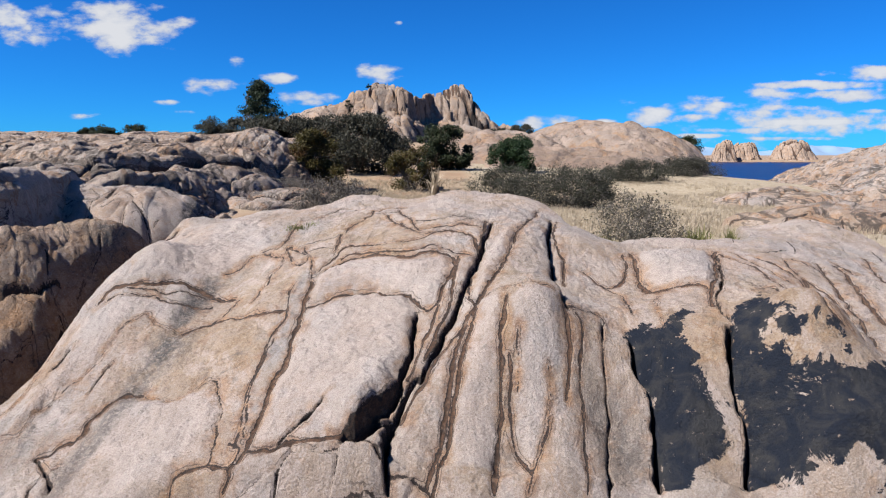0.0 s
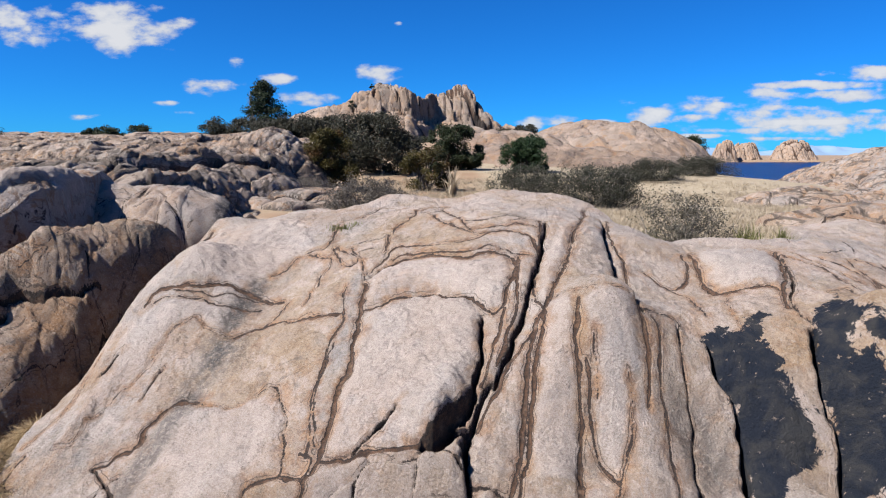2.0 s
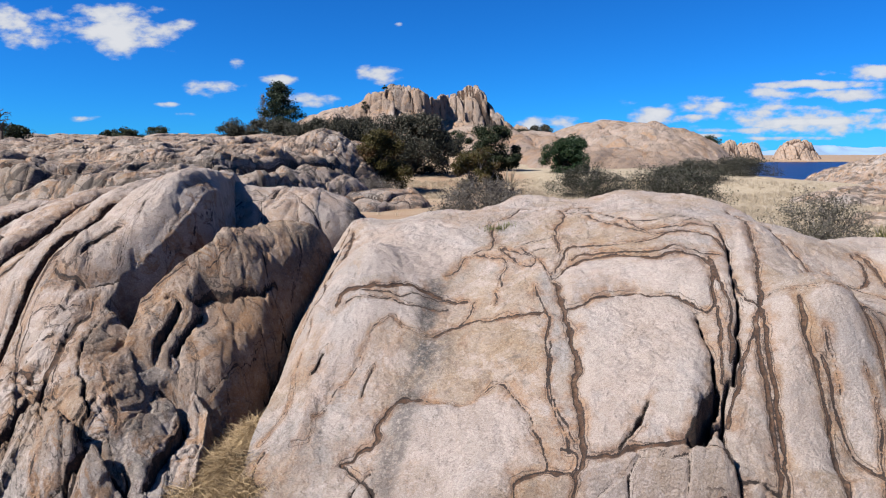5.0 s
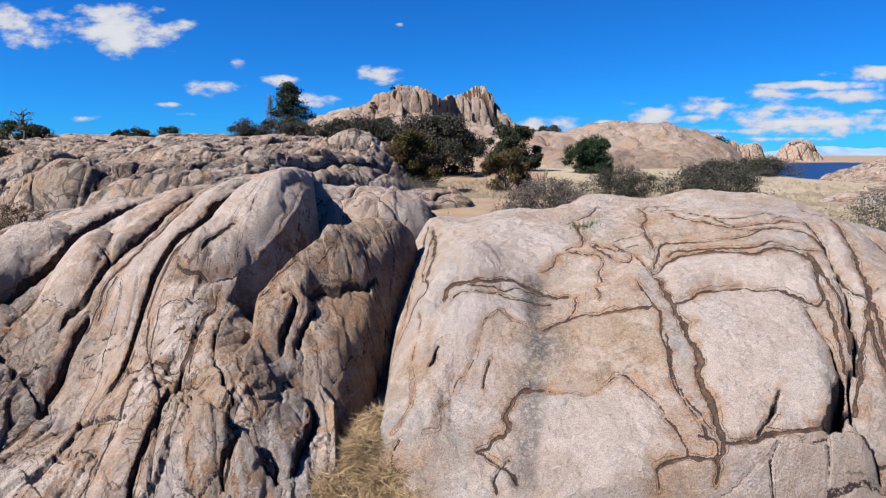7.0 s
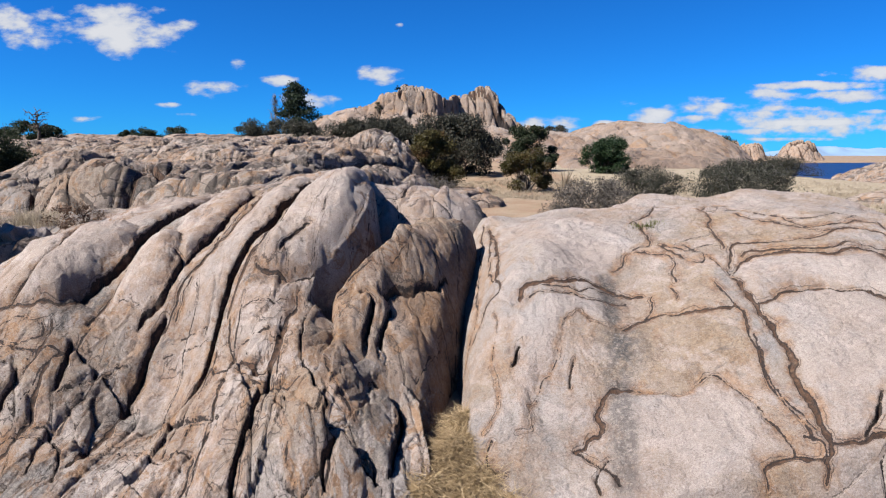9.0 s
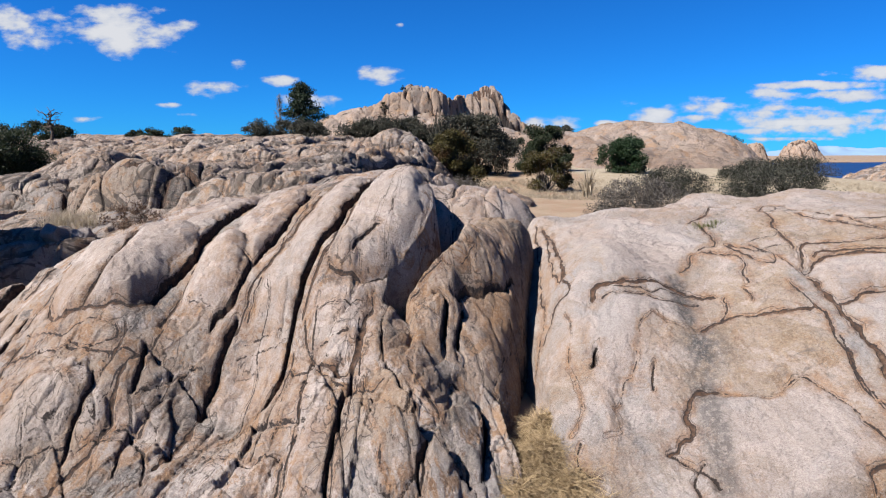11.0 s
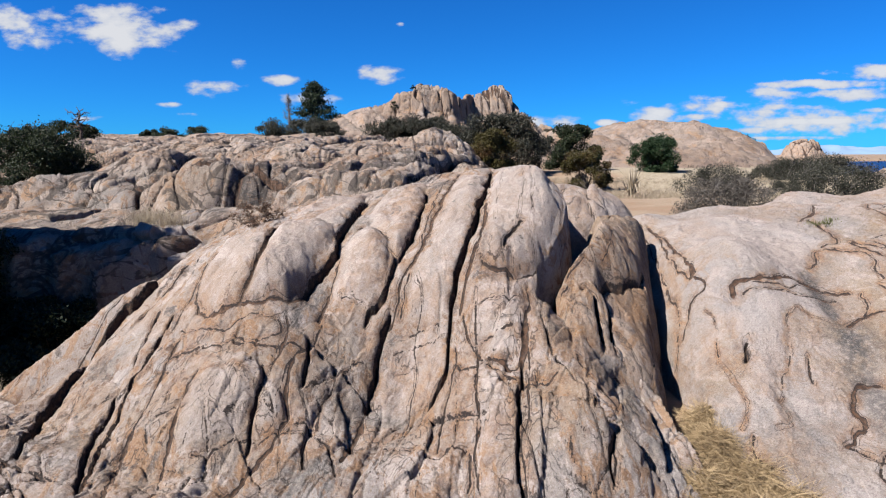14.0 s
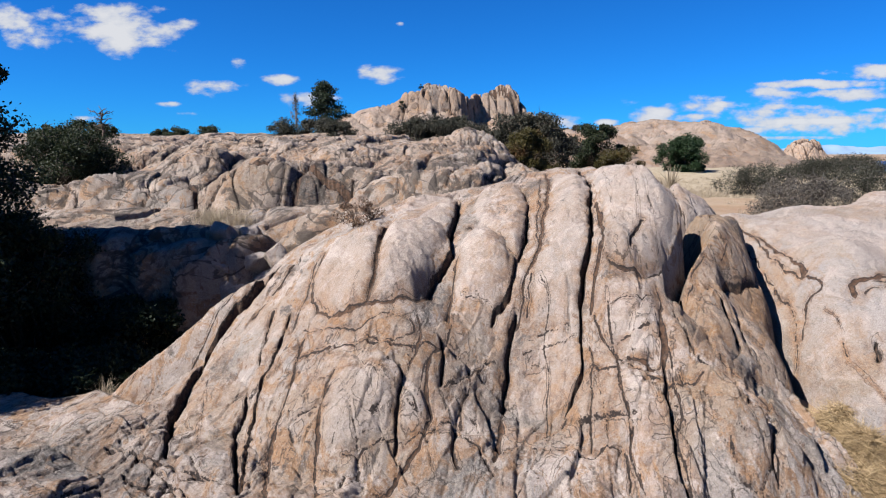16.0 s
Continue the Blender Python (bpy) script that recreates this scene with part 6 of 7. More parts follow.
def hill_form(x, y):
    """The two-topped hill: heights and crack lines."""
    ridge = 128 + 17 * smooth(-7, -2, x)
    left = np.interp(x, HILL_LEFT[0], HILL_LEFT[1])
    right = np.interp(x, HILL_RIGHT[0], HILL_RIGHT[1])
    top = np.where(x < -5.5, left, right)
    s = (y - (ridge - 30)) / 30
    base = 3.5 + 0.02 * (y - 96)
    rise = 0.50 * smooth(0.0, 0.80, s) + 0.50 * smooth(0.80, 0.97, s + 0.03 * value(x * 0.3, y * 0.2, 301))
    flank = smooth(-16, -24, x)
    rise = rise * (1 - flank) + flank * smooth(0.3, 1.0, s)
    z = base + (top - base) * rise
    b, tag = voronoi((x + 1.6 * value(x * 0.2, y * 0.2, 305) + 0.25 * (y - ridge)) * 0.20, y * 0.12 + 0.4 * value(x * 0.1, y * 0.1, 312), 306)
    cliff = smooth(0.5, 0.66, s) * smooth(-26, -15, x)
    some = smooth(-0.5, 0.1, value(x * 0.13, y * 0.07, 311))
    z = z - cliff * (3.2 * np.exp(-b / 0.045) * some - 2.6 * (tag - 0.72))
    b2, tag2 = voronoi(x * 0.55 + 0.3 + 0.3 * value(x * 0.4, y * 0.4, 313), y * 0.30, 307)
    z = z - cliff * (1.1 * np.exp(-b2 / 0.06) - 1.1 * (tag2 - 0.6)) - 0.3 * np.abs(value(x * 0.35 + y * 0.08, y * 0.06, 308))
    b3, tag3 = voronoi(x * 0.16 + 0.1 * y, y * 0.11, 314)
    z = z - (1 - cliff) * smooth(0.05, 0.25, s) * (0.8 * np.exp(-b3 / 0.05) - 0.9 * (tag3 - 0.5))
    z = z - 9 * np.maximum(0, s - 1.06) + 0.22 * fbm(x * 0.5, y * 0.5, 309)
    z = z - 0.5 * np.maximum(0, x - 16) ** 1.1 * 0.4 - 0.12 * np.maximum(0, -34 - x)
    seam = np.maximum(cliff * np.maximum(smooth(0.06, 0.02, b), 0.7 * smooth(0.06, 0.02, b2)), np.maximum(0.5 * smooth(0.06, 0.02, np.abs(value(x * 0.35 + y * 0.08, y * 0.06, 308))), 0.8 * (1 - cliff) * smooth(0.05, 0.02, b3)))
    return z, seam


def hill():
    x, y = grid(-46, 26, 96, 158, 0.22, 0.26)
    z, seam = hill_form(x, y)
    keep = z > ground_height(x, y) - 1.0
    me = field_mesh("granite_hill", x, y, z, keep, {"seam": seam, "rust": 0.5 * smooth(0.1, 0.7, value(x * 0.2, y * 0.15, 310))}, GRANITE_FAR)
    return tagged(new("granite_hill", me), "cracked granite hill with two blocky summits", "hill")


HILL_LEFT = ([-46, -35, -30.4, -27, -23.4, -19.4, -15.5, -10.5, -7.7, -6.0], [5, 7.6, 9.8, 11.7, 13.0, 14.2, 15.9, 16.8, 15.8, 15.0])
HILL_RIGHT = ([-6.2, -2, 1.4, 4.6, 6.6, 8.6, 12.5, 15.2, 19.2, 26], [15.3, 16.6, 17.6, 17.8, 16.2, 13.9, 11.3, 9.4, 7.2, 5.5])


def dome():
    x, y = grid(-9, 42, 41, 126, 0.25, 0.32)
    r = np.hypot((x - 22.3) / 13.2, (y - 97) / 30)
    z = 0.6 + 6.9 * np.sqrt(np.clip(1 - r * r, 0, 1)) - 12 * np.maximum(0, r - 1)
    r2 = np.hypot((x - 7) / 9, (y - 84) / 24)
    z = smax(z, 1.2 + 4.6 * np.sqrt(np.clip(1 - r2 * r2, 0, 1)) - 12 * np.maximum(0, r2 - 1), 0.8)
    r3 = np.hypot((x - 30.4) / 4.2, (y - 88) / 10)
    z = smax(z, 0.2 + 4.1 * np.sqrt(np.clip(1 - r3 * r3, 0, 1)) - 12 * np.maximum(0, r3 - 1), 0.5)
    r4 = np.hypot((x - 8.5) / 15.5, (y - 62) / 19)
    z = smax(z, 0.9 + 2.7 * np.sqrt(np.clip(1 - r4 * r4, 0, 1)) - 8 * np.maximum(0, r4 - 1), 0.5)
    rise, crease = bulges(x, y, 321, 6.0, 0.8)
    z = z + rise * 0.8 + 0.12 * fbm(x * 0.8, y * 0.8, 322)
    joint = contour(value(x * 0.42 + 0.3 * value(x * 0.2, y * 0.1, 325), y * 0.05, 323), x, y)
    fine, lines = cobbled(x, y, 326, 2.6, 1.8, 0.35)
    z = z + fine - 0.35 * np.exp(-(joint / 0.35) ** 2)
    crease = np.maximum(0.25 * crease, np.maximum(0.75 * lines * smooth(-0.1, 0.3, value(x * 0.1, y * 0.1, 327)), ramp(joint, 0.10, 3.0)))
    keep = z > ground_height(x, y) - 0.8
    return split_rock("granite_dome", "swell", x, y, z, keep, {"seam": 0.8 * crease, "rust": 0.6 * smooth(0.0, 0.6, value(x * 0.15, y * 0.1, 324))}, GRANITE_FAR,
                      [[(14.5, 56), (14, 126)], [(28, 56), (28.5, 126)]], "low rounded granite dome behind the junipers", "hill")


def east_rocks():
    x, y = grid(9.5, 44, 20, 62, 0.10, 0.12)
    z = np.interp(x - 0.30 * (y - 35), [9.5, 12, 14, 15.8, 18.0, 20.2, 21.7, 22.7, 24.5, 31, 44], [-0.6, 0.2, 0.7, 1.25, 0.75, 1.2, 1.75, 2.3, 3.2, 4.8, 5.8]) - 0.05 * np.maximum(0, 34 - y) - 0.10 * np.maximum(0, y - 39)
    z = z + lobes(x, y, [(12.5, 26, 3.5, 0.5)])
    rise, crease = cobbled(x, y, 341, 2.0, 1.5, 0.50)
    knobs, fine = cobbled(x, y, 345, 0.8, 1.5, 0.18)
    rise, crease = rise + knobs - 0.2, np.maximum(crease, 0.6 * fine)
    z = z + rise + skin(x, y, 0.05) - 0.5 * np.maximum(0, 12.5 - x) - 0.6 * np.maximum(0, 24 - y + 0.25 * (x - 10))
    crease = crease * smooth(1.6, 0.7, slope(z, x, y))
    keep = z > ground_height(x, y) - 0.4
    return split_rock("shore_outcrop", "block", x, y, z, keep, {"seam": crease, "rust": 0.5 * smooth(0.1, 0.6, value(x * 0.4, y * 0.4, 343)), "bloom": 0.8 * smooth(0.0, 0.6, value(x * 0.4, y * 0.5, 344))}, GRANITE_MID,
                      [[(15, 20), (19, 62)], [(20, 20), (27, 62)], [(25, 20), (34, 62)]], "tumbled pale granite rocks above the lake shore", "rock")


def low_rock(cx, cy, rx, ry, top, seed, label):
    """A low bare rock that rises out of the flat."""
    x, y = grid(cx - 1.3 * rx, cx + 1.3 * rx, cy - 1.3 * ry, cy + 1.3 * ry, 0.035, 0.04)
    r = np.hypot((x - cx) / rx, (y - cy) / ry) + 0.16 * value(x * 0.9, y * 0.9, seed + 3)
    knobs, line = cobbled(x, y, seed, 1.3, 1.4, 0.20)
    foot = ground_height(x, y)
    z = foot + (top - foot) * np.sqrt(np.clip(1 - r * r, 0, 1)) + (knobs - 0.10) * smooth(1.0, 0.6, r) - 1.2 * np.maximum(0, r - 0.97) + skin(x, y, 0.04)
    keep = z > foot - 0.12
    me = field_mesh("low_rock", x, y, z, keep, {"seam": line, "rust": 0.5 * smooth(0.0, 0.6, value(x * 0.8, y * 0.8, seed + 4)), "bloom": 0.7 * smooth(-0.1, 0.5, value(x * 0.5, y * 0.5, seed + 5)), "tan": 0.5 * smooth(0.0, 0.6, value(x * 0.7, y * 0.7, seed + 6))}, GRANITE_MID)
    return tagged(new("low_rock", me), label, "rock")


def far_stack(name, cx, cy, half, height, seed, label):
    x, y = grid(cx - half * 1.3, cx + half * 1.3, cy - half * 1.2, cy + half * 1.2, half / 60, half / 45)
    r = np.hypot((x - cx) / half, (y - cy) / (half * 1.05))
    b, tag = voronoi(x / half * 2.6, y / half * 2.0, seed)
    b2, tag2 = voronoi(x / half * 7, y / half * 4, seed + 1)
    z = -6 + (height + 6) * smooth(1.05, 0.25, r + 0.10 * value(x / half * 3, y / half * 3, seed + 2))
    z = z * 1.0 + smooth(1.05, 0.7, r) * height * (0.30 * (tag - 0.5) - 0.25 * np.exp(-b / 0.07) + 0.12 * (tag2 - 0.5) - 0.12 * np.exp(-b2 / 0.1))
    keep = z > -8
    me = field_mesh(name, x, y, z, keep, {"seam": np.maximum(smooth(0.10, 0.03, b), 0.7 * smooth(0.1, 0.03, b2)), "rust": tag * 0.5}, GRANITE_FAR)
    return tagged(new(name, me), label, "rock formation")


def ground():
    v = np.concatenate([np.linspace(-80, 2, 24), np.linspace(2.5, 60, 240), np.geomspace(60.5, 4600, 200)])
    u = np.linspace(-1, 1, 241)
    u = np.sign(u) * np.abs(u) ** 1.3
    x, y = np.meshgrid(u, v)
    x = x * (np.abs(y) * 1.5 + 70) - 4
    straw = smooth(0.2, 1.6, x + 0.6 * value(x * 0.6, y * 0.6, 6) - 0.02 * (y - 12)) * smooth(75, 55, y)
    me = field_mesh("ground", x, y, ground_height(x, y), np.ones(x.shape, bool), {"straw": straw}, GROUND)
    return tagged(new("ground", me), "sandy ground with dry litter and thin straw", "ground", kind="structure")


def lake():
    x, y = np.meshgrid(np.linspace(20, 1500, 60), np.linspace(90, 760, 40))
    me = field_mesh("water", x, y, np.full(x.shape, -6.2), np.ones(x.shape, bool), {}, WATER)
    return tagged(new("water", me), "deep blue lake water with small ripples", "lake", kind="structure")


def mountains():
    x, y = np.meshgrid(np.linspace(300, 3600, 160), np.linspace(3000, 3800, 24))
    z = -20 + 95 * smooth(3000, 3400, y) * smooth(3800, 3450, y) * np.clip(0.55 + 0.5 * fbm(x * 0.0035, y * 0.002, 401, 5), 0, 2)
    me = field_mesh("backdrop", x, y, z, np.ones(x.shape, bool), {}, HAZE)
    return tagged(new("backdrop", me), "mountains far beyond the lake, coloured with blue haze", "mountains", kind="structure")


ground(), lake(), mountains()
slab(), ribs(), wedge(), back_swell(), outcrop(), ledge(), hill(), dome(), east_rocks()
low_rock(10.9, 15.6, 3.4, 2.3, 1.95, 361, "low grey weathered rock in the dry grass")
low_rock(-5.3, 21.0, 1.9, 2.4, 1.95, 371, "low pinkish rock at the edge of the sand")
low_rock(13.6, 25.5, 2.6, 2.6, 1.75, 381, "low pale rock below the shore outcrop")
far_stack("far_rock_formation", 385, 704, 28, 16, 411, "jumbled tan rock formation on the far shore")
far_stack("far_rock_formation", 335, 712, 21, 15, 421, "blocky tan rock formation on the far shore")
far_stack("far_rock_formation", 303, 690, 16, 16, 431, "small pinnacled rock formation on the far shore")

for k, (bx, by, bz, br) in enumerate([(-15.23, 13.2, 1.20, 0.22), (-14.72, 13.3, 1.48, 0.32), (-14.15, 13.3, 1.42, 0.26), (-14.75, 13.05, 0.86, 0.36), (-14.1, 13.0, 0.90, 0.34), (-13.55, 12.85, 1.05, 0.30), (-14.4, 12.9, 0.38, 0.38), (-13.7, 12.7, 0.50, 0.36), (-13.1, 12.5, 0.75, 0.30)]):
    tagged(boulder("boulder", bx, by, bz, br * 1.1, br, br * 0.95, k * 1.7 + 1, "grey rounded granite boulder jammed in the hollow" if k else "pale rounded boulder perched over the hollow", GRANITE), group="boulders in the hollow")

# ---- plants ----
rng = np.random.default_rng(11)


def part(name, me, material, parent, label=""):
    me.materials.append(material)
    ob = new(name, me)
    ob.parent = parent
    if label:
        ob["label"] = label
    return ob


def soup(name, co, faces_n):
    """A mesh of separate faces with faces_n corners each."""
    me = bpy.data.meshes.new(name)
    n = len(co)
    me.vertices.add(n)
    me.vertices.foreach_set("co", np.asarray(co, np.float32).ravel())
    me.loops.add(n)
    me.loops.foreach_set("vertex_index", np.arange(n, dtype=np.int32))
    me.polygons.add(n // faces_n)
    me.polygons.foreach_set("loop_start", np.arange(0, n, faces_n, dtype=np.int32))
    me.update(calc_edges=True)
    return me


def leaf_mesh(name, centres, size, long=1.7, upright=0.0):
    """One small diamond leaf at each centre, turned at random."""
    n = len(centres)
    a = rng.normal(size=(n, 3))
    a[:, 2] += upright * np.sign(a[:, 2] + 1.2)
    a /= np.linalg.norm(a, axis=1)[:, None]
    b = np.cross(a, rng.normal(size=(n, 3)))
    b /= np.linalg.norm(b, axis=1)[:, None] + 1e-9
    s = size * rng.uniform(0.6, 1.35, (n, 1))
    co = np.stack([centres - a * s * long * 0.5, centres + b * s * 0.5, centres + a * s * long * 0.5, centres - b * s * 0.5], 1)
    return soup(name, co.reshape(-1, 3), 4)


def tube(lines, sides=5):
    """Tapered bent tubes: each line is a list of (x, y, z, radius)."""
    verts, faces = [], []
    for line in lines:
        line = np.array(line, float)
        first = len(verts)
        for k, (x, y, z, r) in enumerate(line):
            d = line[min(k + 1, len(line) - 1), :3] - line[max(k - 1, 0), :3]
            d /= np.linalg.norm(d) + 1e-9
            u = np.cross(d, (0.3, 0.9, 0.1))
            u /= np.linalg.norm(u) + 1e-9
            w = np.cross(d, u)
            for j in range(sides):
                t = 2 * math.pi * j / sides
                verts.append(np.array((x, y, z)) + r * (math.cos(t) * u + math.sin(t) * w))
            if k:
                p, q = first + (k - 1) * sides, first + k * sides
                faces += [(p + j, p + (j + 1) % sides, q + (j + 1) % sides, q + j) for j in range(sides)]
        faces.append(tuple(range(len(verts) - sides, len(verts))))
    me = bpy.data.meshes.new("tube")
    me.from_pydata([tuple(v) for v in verts], [], faces)
    me.polygons.foreach_set("use_smooth", np.ones(len(me.polygons), bool))
    return me


def wander(a, b, r0, r1, n=5, wild=0.08):
    """A crooked way from a to b, thinning from r0 to r1."""
    a, b = np.array(a, float), np.array(b, float)
    span = np.linalg.norm(b - a)
    out = []
    for k in range(n):
        t = k / (n - 1)
        p = a + (b - a) * t
        if 0 < k < n - 1:
            p = p + rng.normal(size=3) * wild * span
        out.append((*p, r0 + (r1 - r0) * t))
    return out


def on_ground(x, y):
    return float(ground_height(np.array([float(x)]), np.array([float(y)]))[0])


def ball(n):
    """Places in a ball, a little denser towards its skin, with a ragged edge."""
    q = rng.normal(size=(n, 3))
    q /= np.linalg.norm(q, axis=1)[:, None] + 1e-9
    return q * rng.uniform(0.12, 1.0, (n, 1)) ** 0.5 * (1 + 0.12 * rng.normal(size=(n, 1)))


def bush(name, x, y, z, width, height, leaf, label, category="shrub", leaves=5000, size=0.05, clumps=26, wood=TWIG, group="", open_=0.0, low=0.12, trunk=0.0):
    """A many-stemmed shrub or small spreading tree: stems, and a crown of many leaves in uneven clumps."""
    root = tagged(new(name), label, category, group)
    root.location = (x, y, z)
    width = width * 1.06
    tips = []
    for _ in range(clumps):
        t = rng.uniform(0, 2 * math.pi)
        h = rng.uniform(low, 1.0) ** 0.8
        reach = math.sqrt(max(0.05, 1 - ((h - 0.42) / 0.62) ** 2)) * rng.uniform(0.30, 1.04)
        tips.append((math.cos(t) * reach * width / 2, math.sin(t) * reach * width / 2, h * height * rng.uniform(0.82, 0.97)))
    tips = np.array(tips)
    stem_count = min(7, clumps)
    fork = np.array([0, 0, trunk * height])
    if trunk:
        part("trunk", tube([wander((0, 0, -0.2), fork + (0, 0, 0.1), 0.045 * height, 0.035 * height, 4, 0.05)], 7), BARK, root)
    for k in range(stem_count):
        foot = fork + (rng.normal() * 0.05 * width, rng.normal() * 0.05 * width, -0.1)
        part("stem", tube([wander(foot, tips[k], 0.022 * height, 0.006 * height)]), wood, root)
    twigs = [wander(fork + (0, 0, 0.05), t, 0.010 * height, 0.003 * height, 4, 0.10) for t in tips[stem_count:]]
    for t in tips:
        for _ in range(5):
            e = t + ball(1)[0] * width * 0.17
            twigs.append(wander(t, e, 0.005 * height, 0.002 * height, 3, 0.12))
    tagged(part("branching", tube(twigs, 3), wood, root), kind="stuff")
    pts = []
    leaves, size = int(leaves * 1.5), size * 0.82
    per = leaves // clumps
    for t in tips:
        r = width * rng.uniform(0.07, 0.18)
        q = ball(per) * (r, r, r * 0.75) + t
        if open_:
            q = q[rng.uniform(size=per) > open_]
        pts.append(q)
    pts = np.concatenate(pts)
    pts[:, 2] = np.clip(pts[:, 2], 0.03, None)
    part("crown", leaf_mesh("crown", pts, size), leaf, root)
    return root


def conifer(name, x, y, z, height, width, label, leaf, dead=False, leaves=9000, size=0.14):
    """A pine: straight tapering trunk, whorls of limbs, needles in tufts with gaps between."""
    root = tagged(new(name), label, "tree")
    root.location = (x, y, z)
    bark = DEADWOOD if dead else BARK
    part("trunk", tube([[(0, 0, -0.3, 0.028 * height), (0.05, 0, 0.3 * height, 0.022 * height), (0.0, 0.05, 0.7 * height, 0.011 * height), (0.06, 0, height, 0.003 * height)]], 8), bark, root)
    pts = []
    for k in range(26):
        h = 0.14 + 0.84 * (k + rng.uniform()) / 26
        t = k * 2.4 + rng.normal() * 0.4
        reach = width / 2 * (1.03 - h) ** 0.85 * rng.uniform(0.6, 1.25) * (1 if h > 0.22 else 0.7)
        tip = np.array([math.cos(t) * reach, math.sin(t) * reach, h * height + reach * rng.uniform(-0.05, 0.22)])
        part("limb", tube([wander((0, 0, h * height), tip, 0.008 * height, 0.003 * height, 4, 0.06)], 4), bark, root)
        if dead:
            side = [wander(tip * 0.6 + (0, 0, h * height * 0.4), tip * 0.6 + (0, 0, h * height * 0.4) + rng.normal(size=3) * 0.42, 0.035, 0.02, 3) for _ in range(14)]
            tagged(part("branching", tube(side, 3), bark, root), kind="stuff")
            continue
        for f in (0.35, 0.62, 0.85, 1.0):
            c = np.array([tip[0] * f, tip[1] * f, h * height + (tip[2] - h * height) * f])
            r = width * 0.085 * rng.uniform(0.7, 1.3)
            pts.append(ball(leaves // 104) * (r * 1.7, r * 1.7, r * 0.9) + c)
    if not dead:
        part("crown", leaf_mesh("crown", np.concatenate(pts), size, 2.2), leaf, root)
    return root


def blades(roots, length, width, spread, lean=0.55):
    """Bent grass blades that spring from each root."""
    n = len(roots)
    t = rng.uniform(0, 2 * math.pi, n)
    out = np.stack([np.cos(t), np.sin(t), np.zeros(n)], 1)
    side = np.stack([-np.sin(t), np.cos(t), np.zeros(n)], 1)
    ln = length * rng.uniform(0.55, 1.25, (n, 1))
    tilt = np.abs(rng.normal(0, lean, (n, 1)))
    up = np.array([[0, 0, 1.0]])
    base = roots + out * spread * rng.uniform(0, 1, (n, 1))
    mid = base + ln * 0.55 * (up * np.cos(tilt * 0.5) + out * np.sin(tilt * 0.5))
    tip = mid + ln * 0.45 * (up * np.cos(tilt * 1.5) + out * np.sin(tilt * 1.5))
    w = width * rng.uniform(0.6, 1.3, (n, 1)) * side
    co = np.stack([base - w, base + w, mid + w * 0.8, mid - w * 0.8], 1)
    co2 = np.stack([mid - w * 0.8, mid + w * 0.8, tip + w * 0.15, tip - w * 0.15], 1)
    return np.concatenate([co, co2], 1).reshape(-1, 3)


def tuft(name, x, y, z, count, length, width, spread, material, label, category, lean=0.55, group="", spot=0.05, kind=""):
    r = np.stack([rng.normal(0, spot, count), rng.normal(0, spot, count), np.full(count, -0.02)], 1)
    me = soup(name, blades(r, length, width, spread, lean), 4)
    me.materials.append(material)
    ob = tagged(new(name, me), label, category, group, kind)
    ob.location = (x, y, z)
    return ob


# trees
conifer("pine_tree", -29.2, 103.5, 5.0, 9.6, 9.0, "dark green pine with a dense uneven crown", PINE_LEAF, leaves=11000, size=0.16)
conifer("dead_pine", -43.5, 145, 9.3, 7.2, 3.6, "bare grey dead pine on the ridge", PINE_LEAF, dead=True)
# stands out of view, added only to cast shade into the hollow
bush("juniper_tree", -20.5, 10.3, -0.4, 4.2, 7.0, JUNIPER_LEAF, "unseen dense juniper added to shade the hollow", "tree", 50000, 0.08, 130, BARK, trunk=0.12, low=0.04)
bush("juniper_tree", -19.75, 10.9, -0.6, 3.9, 8.4, JUNIPER_LEAF, "tall dark juniper shading the hollow", "tree", 80000, 0.055, 150, BARK, trunk=0.12, low=0.04)
# another unseen juniper, added so its shadow darkens the outcrop's foot
bush("juniper_tree", -18.6, 8.4, -0.4, 3.6, 4.6, JUNIPER_LEAF, "unseen spreading juniper added for shade beside the outcrop", "tree", 50000, 0.06, 110, BARK, trunk=0.12, low=0.04)
# low junipers; the two foremost are added to darken the lit sand
for bx, by, bw, top, n in ((-17.75, 11.1, 2.5, 2.3, 36000), (-15.9, 11.5, 2.1, 0.45, 22000), (-14.7, 11.55, 1.5, -0.35, 12000), (-16.3, 10.0, 2.2, -0.35, 20000), (-16.9, 8.8, 1.8, 0.1, 14000), (-15.5, 9.4, 1.7, 0.05, 14000)):
    bush("juniper_shrub", bx, by, on_ground(bx, by), bw, top - on_ground(bx, by), JUNIPER_LEAF, "dark juniper shrub in the shaded hollow", "shrub", n, 0.05, 80, BARK, "junipers in the hollow", low=0.04)
bush("juniper_tree", -28.6, 31.5, 1.1, 4.6, 3.5, JUNIPER_LEAF, "rounded dark green juniper on the bare rock", "tree", 30000, 0.075, 80, BARK, low=0.05, trunk=0.1)
bush("juniper_tree", 4.2, 38.0, 1.95, 2.7, 2.25, BRIGHT_LEAF, "compact bright green juniper beside the sand", "tree", 18000, 0.07, 60, BARK, low=0.04)
bush("oak_tree", -6.2, 30.2, 1.3, 2.6, 3.1, GOLD_LEAF, "small olive oak tree with yellowing leaves", "tree", 20000, 0.065, 60, BARK, low=0.08, trunk=0.12)
bush("oak_tree", -4.9, 38.2, 1.9, 4.9, 3.7, OAK_LEAF, "broad grey-green scrub oak", "tree", 28000, 0.08, 80, BARK, low=0.08, trunk=0.1)
